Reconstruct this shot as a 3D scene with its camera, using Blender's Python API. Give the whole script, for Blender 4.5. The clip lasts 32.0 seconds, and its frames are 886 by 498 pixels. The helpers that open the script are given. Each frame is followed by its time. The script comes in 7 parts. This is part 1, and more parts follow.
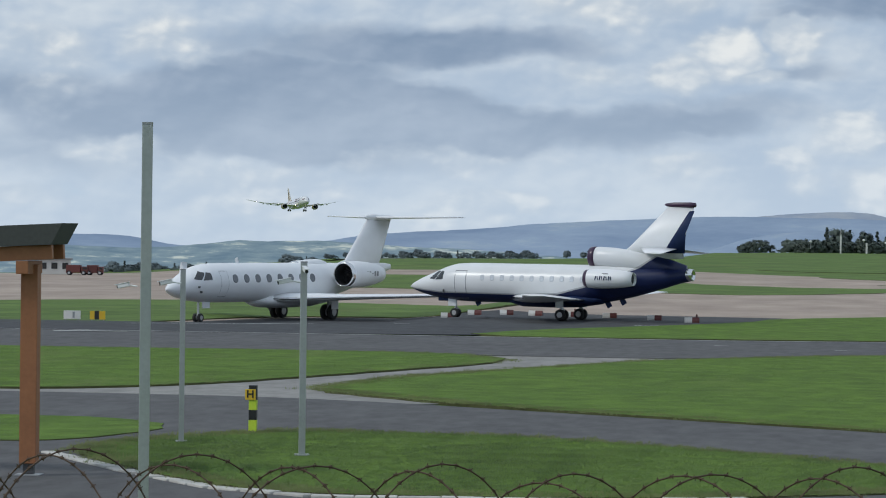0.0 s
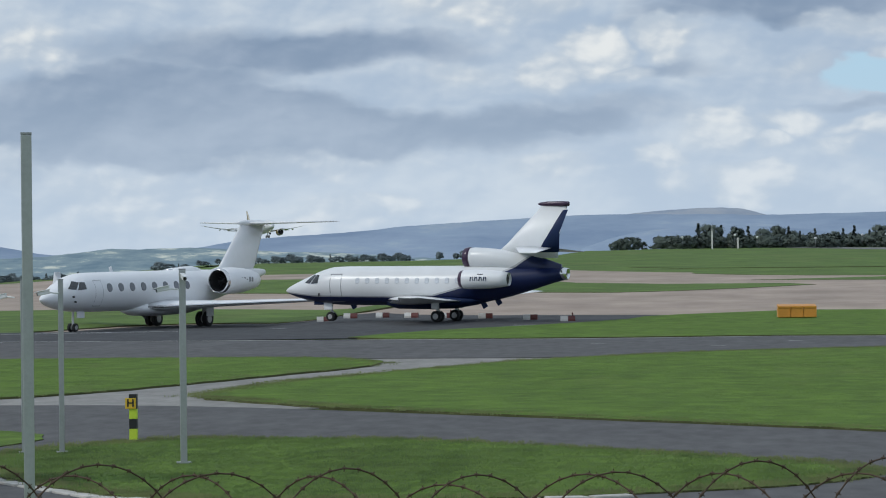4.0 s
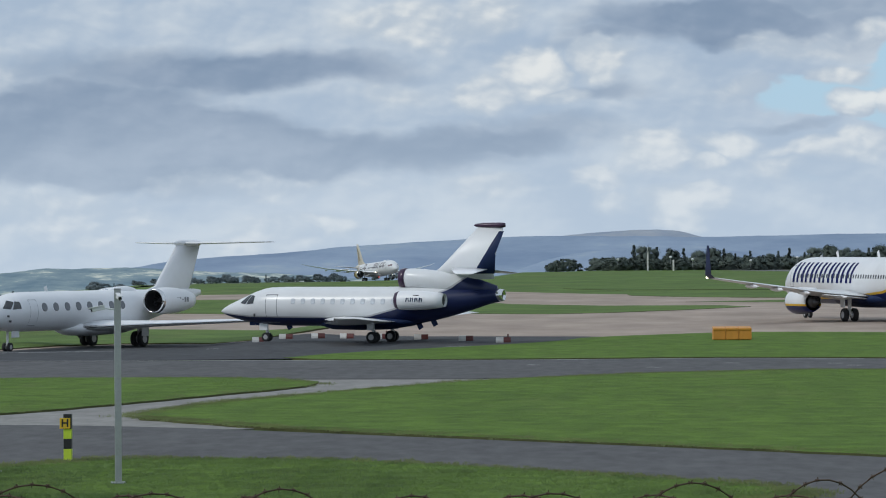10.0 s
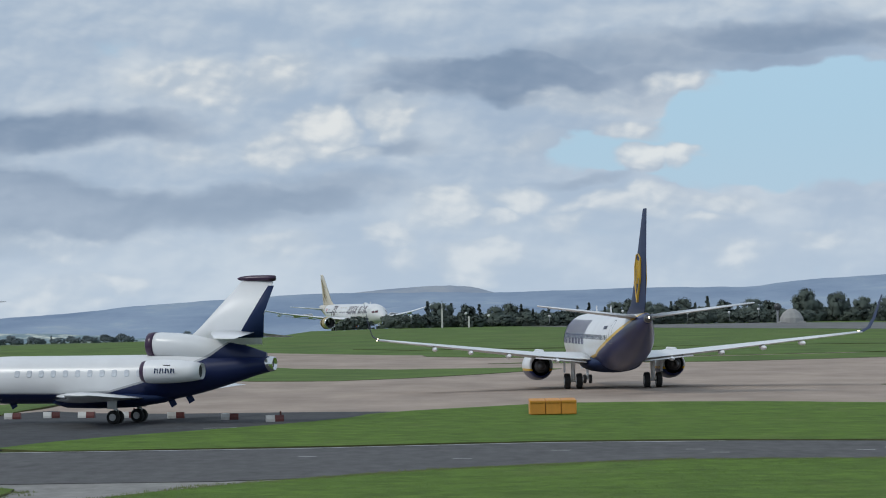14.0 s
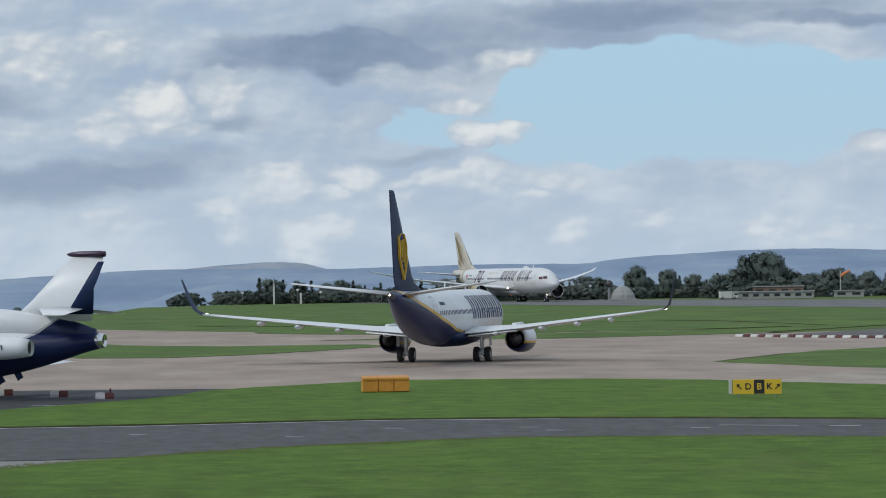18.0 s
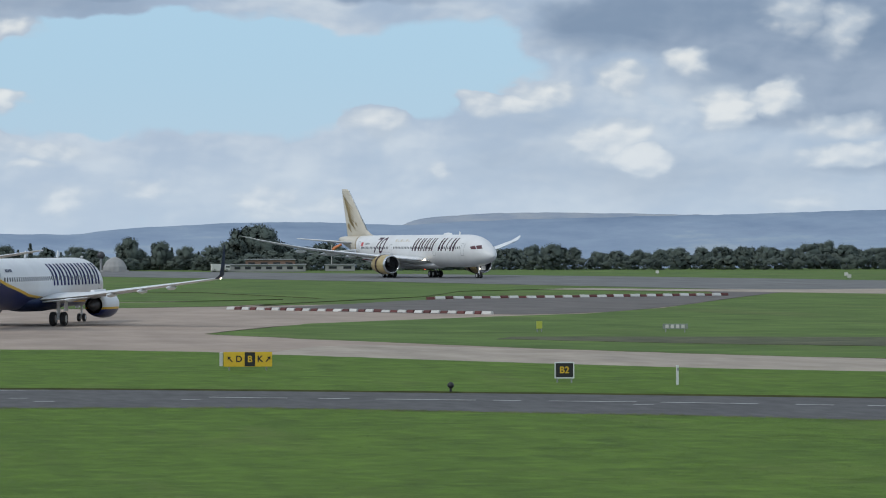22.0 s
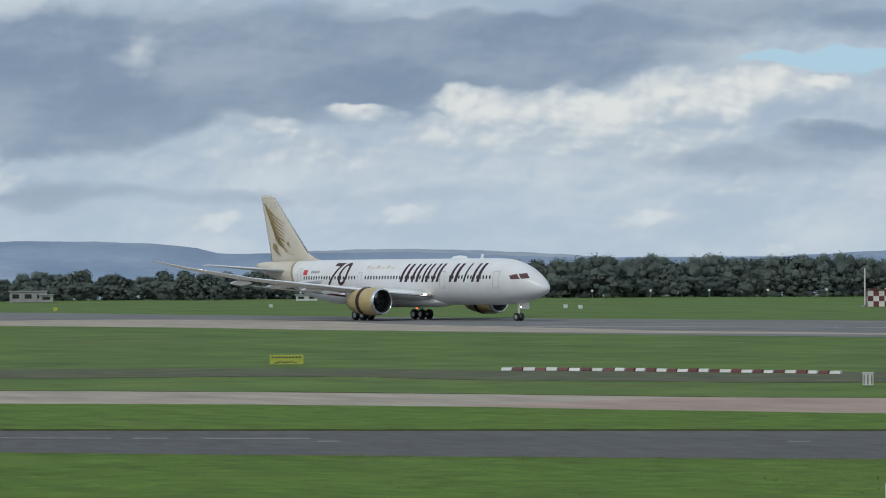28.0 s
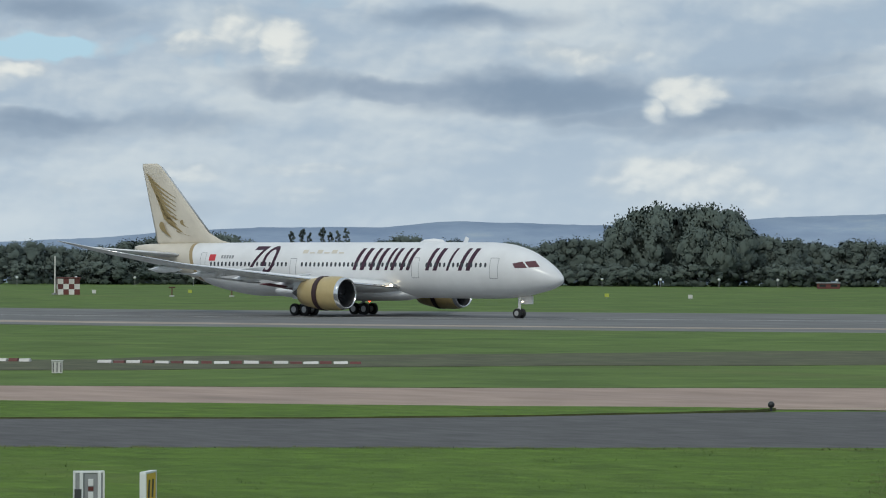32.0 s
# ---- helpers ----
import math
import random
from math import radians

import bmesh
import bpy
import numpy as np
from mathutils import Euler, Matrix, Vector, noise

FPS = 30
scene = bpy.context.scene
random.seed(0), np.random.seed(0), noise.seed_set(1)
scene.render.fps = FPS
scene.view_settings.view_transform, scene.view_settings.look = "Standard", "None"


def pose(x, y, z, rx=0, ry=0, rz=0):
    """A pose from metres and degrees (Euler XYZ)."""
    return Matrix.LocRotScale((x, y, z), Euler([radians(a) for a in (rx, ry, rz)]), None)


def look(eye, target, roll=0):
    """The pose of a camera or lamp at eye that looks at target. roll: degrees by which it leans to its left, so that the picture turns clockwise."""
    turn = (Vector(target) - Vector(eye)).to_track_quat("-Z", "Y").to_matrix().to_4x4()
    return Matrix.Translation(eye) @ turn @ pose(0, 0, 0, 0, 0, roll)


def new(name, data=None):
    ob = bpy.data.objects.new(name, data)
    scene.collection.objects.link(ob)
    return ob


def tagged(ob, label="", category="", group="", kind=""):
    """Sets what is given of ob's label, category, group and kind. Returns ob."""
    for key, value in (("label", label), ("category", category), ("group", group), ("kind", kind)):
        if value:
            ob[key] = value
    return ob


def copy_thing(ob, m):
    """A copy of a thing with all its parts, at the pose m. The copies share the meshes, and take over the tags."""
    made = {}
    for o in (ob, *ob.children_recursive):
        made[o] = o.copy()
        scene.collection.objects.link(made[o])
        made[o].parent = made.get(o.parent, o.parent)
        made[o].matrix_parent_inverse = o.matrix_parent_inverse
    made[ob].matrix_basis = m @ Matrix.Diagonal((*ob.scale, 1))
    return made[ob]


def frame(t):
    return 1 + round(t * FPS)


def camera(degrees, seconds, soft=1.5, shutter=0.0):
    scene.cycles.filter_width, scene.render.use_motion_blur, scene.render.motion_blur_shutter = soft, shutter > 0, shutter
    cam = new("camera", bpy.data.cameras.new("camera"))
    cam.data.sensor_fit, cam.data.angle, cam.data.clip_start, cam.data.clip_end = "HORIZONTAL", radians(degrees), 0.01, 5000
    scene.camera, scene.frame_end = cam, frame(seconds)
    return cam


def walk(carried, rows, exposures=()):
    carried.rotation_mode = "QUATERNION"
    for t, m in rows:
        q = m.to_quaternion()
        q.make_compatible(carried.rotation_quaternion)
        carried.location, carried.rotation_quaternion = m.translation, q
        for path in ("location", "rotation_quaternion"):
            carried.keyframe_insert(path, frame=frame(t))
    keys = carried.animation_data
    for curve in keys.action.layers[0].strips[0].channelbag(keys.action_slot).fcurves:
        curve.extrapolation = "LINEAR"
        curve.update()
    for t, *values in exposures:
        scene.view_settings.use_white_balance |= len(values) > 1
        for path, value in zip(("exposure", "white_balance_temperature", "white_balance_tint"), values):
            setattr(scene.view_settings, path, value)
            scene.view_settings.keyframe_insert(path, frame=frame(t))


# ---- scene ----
cam = camera(14.815, 32.0, soft=1.05)


def aim(t, y, az, el, roll):
    a, e = radians(az), radians(el)
    eye = Vector((0.15 * max(0.0, 1 - t / 2.0) ** 1.5, y, 6.0))  # a small step to the left at the start
    way = Vector((math.sin(a) * math.cos(e), math.cos(a) * math.cos(e), math.sin(e)))
    return look(eye, eye + 100 * way, roll)


# seconds, metres forward, azimuth, elevation and lean in degrees
PATH = [
    (0, 0, -5.916, -0.402, 0.718), (0.5, 0, -5.545, -0.367, 0.588), (1, 0, -5.338, -0.148, 0.186), (1.5, 0, -5.177, -0.115, 0.017),
    (2, 0, -5.218, 0.071, -0.230), (2.5, 0, -5.006, 0.182, -0.296), (3, 0, -4.527, 0.021, -0.362), (3.5, 0, -3.814, -0.170, -0.579),
    (5.5, 0, -3.709, -0.830, -0.543), (6, 0, -3.415, -0.917, -0.494), (6.5, 0, -3.252, -0.922, -0.529), (7, 0, -3.164, -0.696, -0.625),
    (7.5, 0, -2.984, -0.533, -0.786), (8, 0, -2.966, -0.488, -0.524), (8.5, 0, -3.042, -0.239, -0.376), (9, 0, -2.953, -0.108, -0.412),
    (9.5, 0, -2.877, -0.186, -0.415), (10, 0, -2.687, -0.008, -0.317), (10.5, 0, -2.373, 0.082, -0.121), (11, 0, -2.169, 0.093, -0.125),
    (11.5, 0, -1.688, 0.074, 0.035), (12, 0, -0.851, 0.010, 0.089), (12.5, 0, -0.097, 0.254, -0.085), (12.8, 0, -0.039, 0.412, -0.139),
    (12.9, 0.3, -0.019, 0.465, -0.156), (13, 1.6, -0.000, 0.518, -0.174), (13.1, 5, 0.012, 0.572, -0.225), (13.2, 8.85, 0.025, 0.627, -0.275),
    (13.3, 12.7, 0.037, 0.682, -0.326), (13.4, 16.55, 0.050, 0.736, -0.376), (13.5, 20.4, 0.062, 0.791, -0.427), (13.6, 24.25, 0.214, 0.816, -0.532),
    (13.7, 28.1, 0.365, 0.842, -0.637), (13.8, 31.95, 0.517, 0.867, -0.743), (13.9, 35.7, 0.668, 0.892, -0.848), (14, 38.7, 0.819, 0.917, -0.953),
    (14.1, 39.8, 0.897, 0.902, -0.981), (14.2, 40, 0.974, 0.888, -1.008), (14.5, 40, 1.205, 0.844, -1.091), (15, 40, 1.377, 0.398, -0.963),
    (15.5, 40, 1.881, 0.100, -0.906), (17.5, 40, 1.435, 0.432, -1.014), (18, 40, 3.638, 0.481, -0.838), (18.5, 40, 6.482, 0.280, -0.773),
    (19, 40, 8.960, -0.205, -0.572), (19.5, 40, 10.345, -0.484, -0.293), (20, 40, 10.511, -0.123, -0.312), (20.5, 40, 10.417, 0.020, -0.593),
    (21, 40, 11.108, 0.099, -1.120), (21.5, 40, 11.668, 0.093, -0.992), (22, 40, 12.152, -0.059, -0.141), (22.5, 40, 13.378, -0.073, 0.707),
    (23, 40, 14.882, 0.143, 1.053), (23.5, 40, 16.595, 0.347, 1.176), (24, 40, 17.922, 0.405, 1.249), (24.5, 40, 18.986, 0.295, 1.408),
    (26.5, 40, 23.130, 1.419, -0.951), (27, 40, 24.510, 1.180, -0.760), (27.5, 40, 25.962, 0.921, -0.606), (28, 40, 26.896, 0.420, -0.335),
    (28.5, 40, 28.103, 0.063, -0.147), (29, 40, 29.744, -0.209, -0.009), (29.5, 40, 31.281, -0.419, -0.015), (30, 40, 32.792, -0.349, -0.040),
    (30.5, 40, 34.414, 0.060, -0.199), (31, 40, 36.278, 0.261, 0.114), (31.5, 40, 38.685, 0.201, 0.080), (32, 40, 40.445, 0.200, 0.211),
]
walk(cam, [(t, aim(t, y, az, el, roll)) for t, y, az, el, roll in PATH], exposures=[(0, 0.0, 6230, 9), (8, -0.02, 6230, 9), (12, -0.08, 6230, 9), (18, -0.09, 6220, 9), (20.5, -0.04, 6200, 9), (24, -0.06, 6220, 9), (27, -0.12, 6300, 8), (32, -0.05, 6400, 6)])

# ------------------------------------------------------------------ world and sun
SUN_AZ, SUN_EL = -118.0, 42.0
world = bpy.data.worlds.new("sky")
scene.world = world
world.use_nodes = True
W = world.node_tree
W.nodes.clear()


def wn(kind, **props):
    n = W.nodes.new(kind)
    for k, v in props.items():
        if k == "op":
            n.operation = v
    return n


def wmath(op, a, b=None, c=None, clamp=False):
    n = W.nodes.new("ShaderNodeMath")
    n.operation, n.use_clamp = op, clamp
    for i, v in enumerate((a, b, c)):
        if v is None:
            continue
        if isinstance(v, (int, float)):
            n.inputs[i].default_value = v
        else:
            W.links.new(v, n.inputs[i])
    return n.outputs[0]


def wvec(op, a, b=None, c=None):
    n = W.nodes.new("ShaderNodeVectorMath")
    n.operation = op
    for i, v in enumerate((a, b, c)):
        if v is None:
            continue
        if isinstance(v, tuple):
            n.inputs[i].default_value = v
        else:
            W.links.new(v, n.inputs[i])
    return n.outputs[0]


def wnoise(vec, scale, detail, rough=0.5, dist=0.0):
    n = W.nodes.new("ShaderNodeTexNoise")
    n.noise_dimensions = "3D"
    W.links.new(vec, n.inputs["Vector"])
    n.inputs["Scale"].default_value = scale
    n.inputs["Detail"].default_value = detail
    n.inputs["Roughness"].default_value = rough
    n.inputs["Distortion"].default_value = dist
    return n.outputs["Fac"]


def wmix(fac, a, b):
    n = W.nodes.new("ShaderNodeMix")
    n.data_type = "RGBA"
    for sock, v in ((n.inputs[0], fac), (n.inputs[6], a), (n.inputs[7], b)):
        if isinstance(v, tuple):
            sock.default_value = v
        elif isinstance(v, (int, float)):
            sock.default_value = v
        else:
            W.links.new(v, sock)
    return n.outputs[2]


def wsmooth(v, lo, hi):
    n = W.nodes.new("ShaderNodeMapRange")
    n.interpolation_type = "SMOOTHSTEP"
    W.links.new(v, n.inputs["Value"])
    n.inputs["From Min"].default_value, n.inputs["From Max"].default_value = lo, hi
    return n.outputs["Result"]


VEIL_DIM, VEIL_BRIGHT = (0.405, 0.495, 0.61, 1), (0.645, 0.695, 0.735, 1)
DECK_DIM, DECK_BRIGHT = (0.235, 0.31, 0.42, 1), (0.365, 0.435, 0.535, 1)
HEAP_DIM, HEAP_BRIGHT = (0.50, 0.565, 0.635, 1), (0.83, 0.83, 0.80, 1)
sky = W.nodes.new("ShaderNodeTexSky")
sky.sky_type, sky.sun_disc = "NISHITA", False
sky.sun_elevation, sky.sun_rotation = radians(SUN_EL), radians(SUN_AZ)
sky.altitude, sky.air_density, sky.dust_density = 80, 1.0, 1.5
coords = W.nodes.new("ShaderNodeTexCoord")
sep = W.nodes.new("ShaderNodeSeparateXYZ")
W.links.new(coords.outputs["Generated"], sep.inputs[0])
azimuth = wmath("MULTIPLY", wmath("ARCTAN2", sep.outputs[0], sep.outputs[1]), 57.2958)
elevation = wmath("MULTIPLY", wmath("ARCSINE", sep.outputs[2]), 57.2958)
comb = W.nodes.new("ShaderNodeCombineXYZ")
W.links.new(azimuth, comb.inputs[0])
W.links.new(elevation, comb.inputs[1])
plan = comb.outputs[0]  # degrees of azimuth and elevation
# clouds flatten towards the horizon, so their grain is drawn in stretched degrees
wide = wvec("MULTIPLY", plan, (0.62, 1.0, 1.0))
warp = W.nodes.new("ShaderNodeTexNoise")
W.links.new(wide, warp.inputs["Vector"])
warp.inputs["Scale"].default_value, warp.inputs["Detail"].default_value = 1.1, 4.0
sway = wvec("SUBTRACT", warp.outputs["Color"], (0.5, 0.5, 0.5))
bent = wvec("ADD", wide, wvec("MULTIPLY", sway, (0.35, 0.30, 0.0)))
bent_plan = wvec("ADD", plan, wvec("MULTIPLY", sway, (1.3, 0.8, 0.0)))


drift = W.nodes.new("ShaderNodeSeparateXYZ")
W.links.new(bent_plan, drift.inputs[0])


def blobs(start, rows, trail=1.0):
    """Adds soft domes (azimuth, elevation, half width, half height, amount) to a value; trail under 1 lets them fade downwards."""
    value = start
    for az, el, ra, re, amount in rows:
        across = wmath("MULTIPLY_ADD", drift.outputs[0], 1 / ra, -az / ra)
        along = wmath("MULTIPLY_ADD", drift.outputs[1], 1 / re, -el / re)
        if trail < 1:
            along = wmath("MAXIMUM", along, wmath("MULTIPLY", along, -trail))
        square = wmath("MULTIPLY", along, along)
        dome = wmath("SUBTRACT", 1.0, wmath("MULTIPLY_ADD", across, across, square), clamp=True)
        if trail < 1:
            value = wmath("MAXIMUM", wmath("MULTIPLY", wmath("MULTIPLY", dome, dome), amount), value)
        else:
            value = wmath("MULTIPLY_ADD", dome, amount, value)
    return value


broad = wmath("SUBTRACT", wnoise(wide, 0.55, 5, 0.5), 0.5)


def cauliflower(vec):
    """Rounded heads on soft billows, centred on nought."""
    v = W.nodes.new("ShaderNodeTexVoronoi")
    v.feature = "SMOOTH_F1"
    W.links.new(vec, v.inputs["Vector"])
    v.inputs["Scale"].default_value, v.inputs["Detail"].default_value, v.inputs["Roughness"].default_value, v.inputs["Smoothness"].default_value = 1.6, 2.5, 0.5, 0.6
    lumps = wmath("MULTIPLY_ADD", v.outputs["Distance"], -0.55, 0.25)
    return wmath("ADD", wmath("SUBTRACT", wnoise(vec, 1.3, 6, 0.5), 0.5), lumps)


heads = cauliflower(bent)
heads_up = cauliflower(wvec("ADD", bent, (-0.05, 0.09, 0.0)))
relief = wmath("SUBTRACT", heads, heads_up)
# grey undersides of the cloud deck
dark = blobs(0.0, [
    (-12.73, 2.01, 1.63, 0.76, 0.55), (-11.88, 1.16, 2.83, 0.6, 0.55), (-9.23, 1.91, 4.56, 0.98, 0.8), (-8.68, 1.94, 3.48, 0.92, 0.7), (-7.25, 1.3, 3.48, 0.54, 0.6), (-6.68, 3.05, 4.56, 0.52, 0.62), (-6.5, 1.75, 3.26, 0.65, 0.6), (-5.37, 3.02, 2.83, 0.38, 0.35), (-3.48, 1.65, 3.04, 0.54, 0.75), (-1.12, 1.94, 2.17, 0.43, 0.55), (-0.46, 3.42, 1.2, 0.22, 0.3), (-0.08, 2.69, 1.2, 0.24, 0.5), (1.34, 3.78, 2.39, 0.49, 0.9), (3.22, 2.04, 1.3, 0.13, 0.45), (3.61, 3.5, 2.39, 0.49, 0.45), (4.36, 2.21, 0.65, 0.22, 0.5), (4.36, 4.13, 4.56, 0.54, 0.55), (5.96, 3.15, 1.3, 0.1, 0.5), (8.51, 4.48, 4.13, 0.37, 0.6)])
dark = blobs(dark, [
    (11.06, 4.26, 2.39, 0.2, 0.5), (13.52, 1.95, 1.52, 0.6, 0.35), (15.13, 3.65, 2.06, 0.65, 0.65), (16.45, 1.14, 5.22, 0.65, 0.38), (17.3, 2.09, 1.3, 0.27, 0.4), (17.87, 4.03, 5.22, 0.65, 0.55), (19.47, 3.08, 4.13, 1.3, 0.95), (20.14, 2.18, 2.17, 0.41, 0.7), (20.24, 1.33, 1.85, 0.29, 0.45), (20.62, 2.56, 2.61, 0.54, 0.6), (22.8, 1.26, 1.85, 0.29, 0.5), (24.02, 3.55, 6.74, 1.2, 1), (26.29, 1.33, 3.26, 0.27, 0.35), (27.99, 3.74, 4.56, 0.71, 0.85), (31.58, 4.4, 3.69, 0.6, 0.7), (32.24, 1.89, 2.83, 0.35, 0.55), (33.66, 2.32, 1.2, 0.27, 0.4), (34.64, 4.08, 1.74, 0.33, 0.4), (34.83, 2.27, 2.83, 0.35, 0.5)])
dark = blobs(dark, [
    (36.16, 0.89, 1.96, 0.24, 0.3), (38.33, 2.95, 2.39, 0.3, 0.5), (40.6, 4.08, 2.39, 0.35, 0.6), (42.01, 2.85, 3.48, 0.54, 0.75), (44.38, 2.31, 2.39, 0.35, 0.6), (46.36, 3.28, 2.17, 0.43, 0.4), (46.74, 2.57, 2.83, 0.49, 0.6)])
# bright heaped clouds
heap = blobs(0.0, [
    (-12.92, 0.45, 1.13, 0.26, 0.5), (-12.44, 2.76, 1.84, 1.13, 0.42), (-11.4, 1.18, 1.56, 0.4, 0.6), (-10.74, 3.14, 1.56, 0.85, 0.42), (-9.23, 0.64, 3.4, 0.64, 0.45), (-8.39, 0.14, 1.13, 0.31, 0.55), (-6.11, 0.16, 2.69, 0.31, 0.55), (-5.73, 1.14, 3.68, 0.35, 0.4), (-5.65, 0.36, 1.7, 0.43, 0.45), (-4.6, 0.51, 0.85, 0.26, 0.6), (-4.57, 0.52, 0.71, 0.26, 0.75), (-3.48, 2.69, 1.35, 0.31, 0.42), (-3.29, 3.88, 2.27, 0.64, 0.55), (-1.97, 4.02, 1.13, 0.57, 0.6), (-1.87, 1.04, 1.42, 0.31, 0.55), (-1.87, 2.65, 1.06, 0.43, 0.8), (-1.17, 3.07, 0.88, 0.6, 1), (-0.65, 2.65, 0.85, 0.31, 0.55), (-0.08, 1.21, 0.82, 0.4, 0.8)], 0.62)
heap = blobs(heap, [
    (-0.03, 3.21, 0.92, 0.4, 0.7), (0.11, 0.74, 0.85, 0.28, 0.5), (0.87, 1.75, 0.92, 0.48, 0.95), (1.24, 0.64, 0.85, 0.4, 0.95), (1.38, 0.82, 1.13, 0.4, 0.85), (1.62, 1.47, 0.64, 0.26, 0.85), (2.09, 1.83, 0.99, 0.31, 0.75), (2.47, 2.72, 1.28, 0.28, 0.5), (3.03, 3.44, 1.7, 0.37, 0.5), (3.04, 1.4, 0.85, 0.28, 0.55), (3.79, 2.91, 1.28, 0.28, 0.6), (4.07, 1.7, 2.13, 0.31, 0.65), (4.17, 2.43, 0.88, 0.38, 0.9), (4.78, 2.49, 0.57, 0.35, 0.85), (4.92, 3.68, 1.28, 0.31, 0.55), (5.3, 1.32, 0.78, 0.14, 0.5), (5.58, 1.62, 1.56, 0.26, 0.6), (5.77, 0.82, 0.99, 0.4, 0.5), (7.1, 0.98, 1.13, 0.26, 0.5)], 0.62)
heap = blobs(heap, [
    (9.27, 0.77, 1.2, 0.4, 0.65), (9.27, 0.81, 1.06, 0.48, 0.8), (10.4, 0.79, 0.99, 0.31, 0.5), (11.11, 2.06, 0.71, 0.4, 0.75), (12.2, 1.24, 0.37, 0.2, 0.5), (13.14, 2.47, 1.06, 0.26, 0.85), (13.71, 2.68, 0.99, 0.31, 0.6), (14.99, 1.81, 0.94, 0.43, 1), (15.22, 2.82, 0.85, 0.34, 0.8), (15.62, 1.49, 0.78, 0.26, 1), (16.26, 3.18, 0.68, 0.26, 0.65), (16.78, 2.47, 0.78, 0.54, 1), (17.58, 2.56, 0.88, 0.34, 1), (18.06, 3.98, 0.99, 0.57, 0.5), (18.15, 0.66, 1.13, 0.2, 0.7), (18.81, 2.04, 1.06, 0.31, 0.65), (18.81, 3.74, 1.06, 0.64, 0.55), (19.05, 1.57, 1.28, 0.28, 1), (21.84, 3.74, 0.85, 0.64, 0.4)], 0.62)
heap = blobs(heap, [
    (22.98, 0.85, 0.88, 0.28, 0.75), (24.02, 2.56, 1.13, 0.26, 0.55), (24.59, 2.11, 3.97, 0.43, 0.4), (25.63, 2.73, 1.06, 0.2, 0.75), (26.39, 1.04, 0.71, 0.26, 0.7), (26.67, 2.46, 0.99, 0.37, 0.65), (27.28, 2.79, 0.78, 0.4, 0.95), (28.09, 2.79, 2.13, 0.37, 0.85), (29.41, 2.39, 4.25, 0.48, 0.55), (29.5, 2.84, 2.41, 0.48, 0.95), (30.35, 0.88, 1.13, 0.26, 0.5), (31.3, 3.07, 1.98, 0.51, 1), (32.05, 1.52, 1.84, 0.4, 0.42), (32.15, 3.15, 1.56, 0.4, 1), (32.34, 0.43, 0.78, 0.2, 0.65), (33.19, 3.17, 0.85, 0.2, 0.75), (33.32, 3.19, 0.71, 0.2, 0.75), (34.17, 1.23, 1.13, 0.26, 0.42), (36.16, 3.59, 1.06, 0.31, 0.7)], 0.62)
heap = blobs(heap, [
    (36.25, 1.63, 1.06, 0.17, 0.7), (37.05, 3.89, 0.99, 0.57, 0.7), (37.76, 3.71, 0.68, 0.6, 0.95), (38.14, 1.06, 1.7, 0.45, 0.4), (38.71, 1.61, 4.25, 0.23, 0.42), (42.77, 3.54, 2.13, 0.26, 0.55), (43.9, 2.65, 0.54, 0.26, 0.6), (44.38, 1.46, 1.98, 0.54, 0.95), (44.61, 2.95, 1.13, 0.45, 0.9), (45.56, 1.23, 0.99, 0.34, 0.7), (47.49, 2.17, 0.99, 0.28, 0.42)], 0.62)
gloom = wsmooth(wmath("ADD", wmath("MULTIPLY_ADD", heads, 0.20, dark), wmath("MULTIPLY", broad, 0.6)), 0.0, 0.72)
heaped = wmath("MULTIPLY_ADD", heads, 0.36, heap)
mound = wsmooth(heaped, 0.05, 0.44)
glow = wsmooth(wmath("ADD", wmath("MULTIPLY", relief, 1.1), wmath("MULTIPLY_ADD", heads, 0.42, wmath("MULTIPLY", heap, 0.62))), -0.02, 0.62)
clearing = blobs(0.0, [(6.8, 2.95, 3.4, 1.15, 0.9), (9.5, 2.76, 2.9, 1.0, 0.8), (12.1, 3.03, 1.9, 0.95, 0.8), (5.2, 2.3, 1.7, 0.6, 0.5), (7.5, 3.2, 3.2, 0.9, 0.5), (4.4, 2.5, 2.0, 0.56, 0.85), (32.3, 3.55, 1.6, 0.18, 0.5), (33.8, 3.50, 1.2, 0.3, 0.42), (34.2, 3.6, 1.6, 0.3, 0.3)])
clearing = wmath("SUBTRACT", wmath("MULTIPLY_ADD", heads, -0.5, clearing), wmath("MULTIPLY", mound, 0.6))
open_sky = wsmooth(wmath("MULTIPLY_ADD", dark, -0.75, clearing), 0.22, 0.52)
# a pale veil, grey undersides in it, bright heads before it
soft = wmath("SUBTRACT", wnoise(wvec("MULTIPLY", bent, (0.62, 1.0, 1.0)), 0.95, 4, 0.48), 0.5)
pale = wmath("ADD", wmath("MULTIPLY", broad, 0.55), wmath("MULTIPLY_ADD", heads, 0.22, wmath("MULTIPLY_ADD", relief, 0.35, soft)))
veil = wmix(wsmooth(pale, -0.26, 0.28), VEIL_DIM, VEIL_BRIGHT)
deck = wmix(wsmooth(wmath("MULTIPLY_ADD", heads, 0.16, wmath("MULTIPLY_ADD", relief, 0.3, soft)), -0.24, 0.28), DECK_DIM, DECK_BRIGHT)
layer = wmix(gloom, veil, deck)
clear = wmix(0.80, wvec("MULTIPLY", sky.outputs[0], (0.12, 0.12, 0.12)), (0.44, 0.65, 0.82, 1))
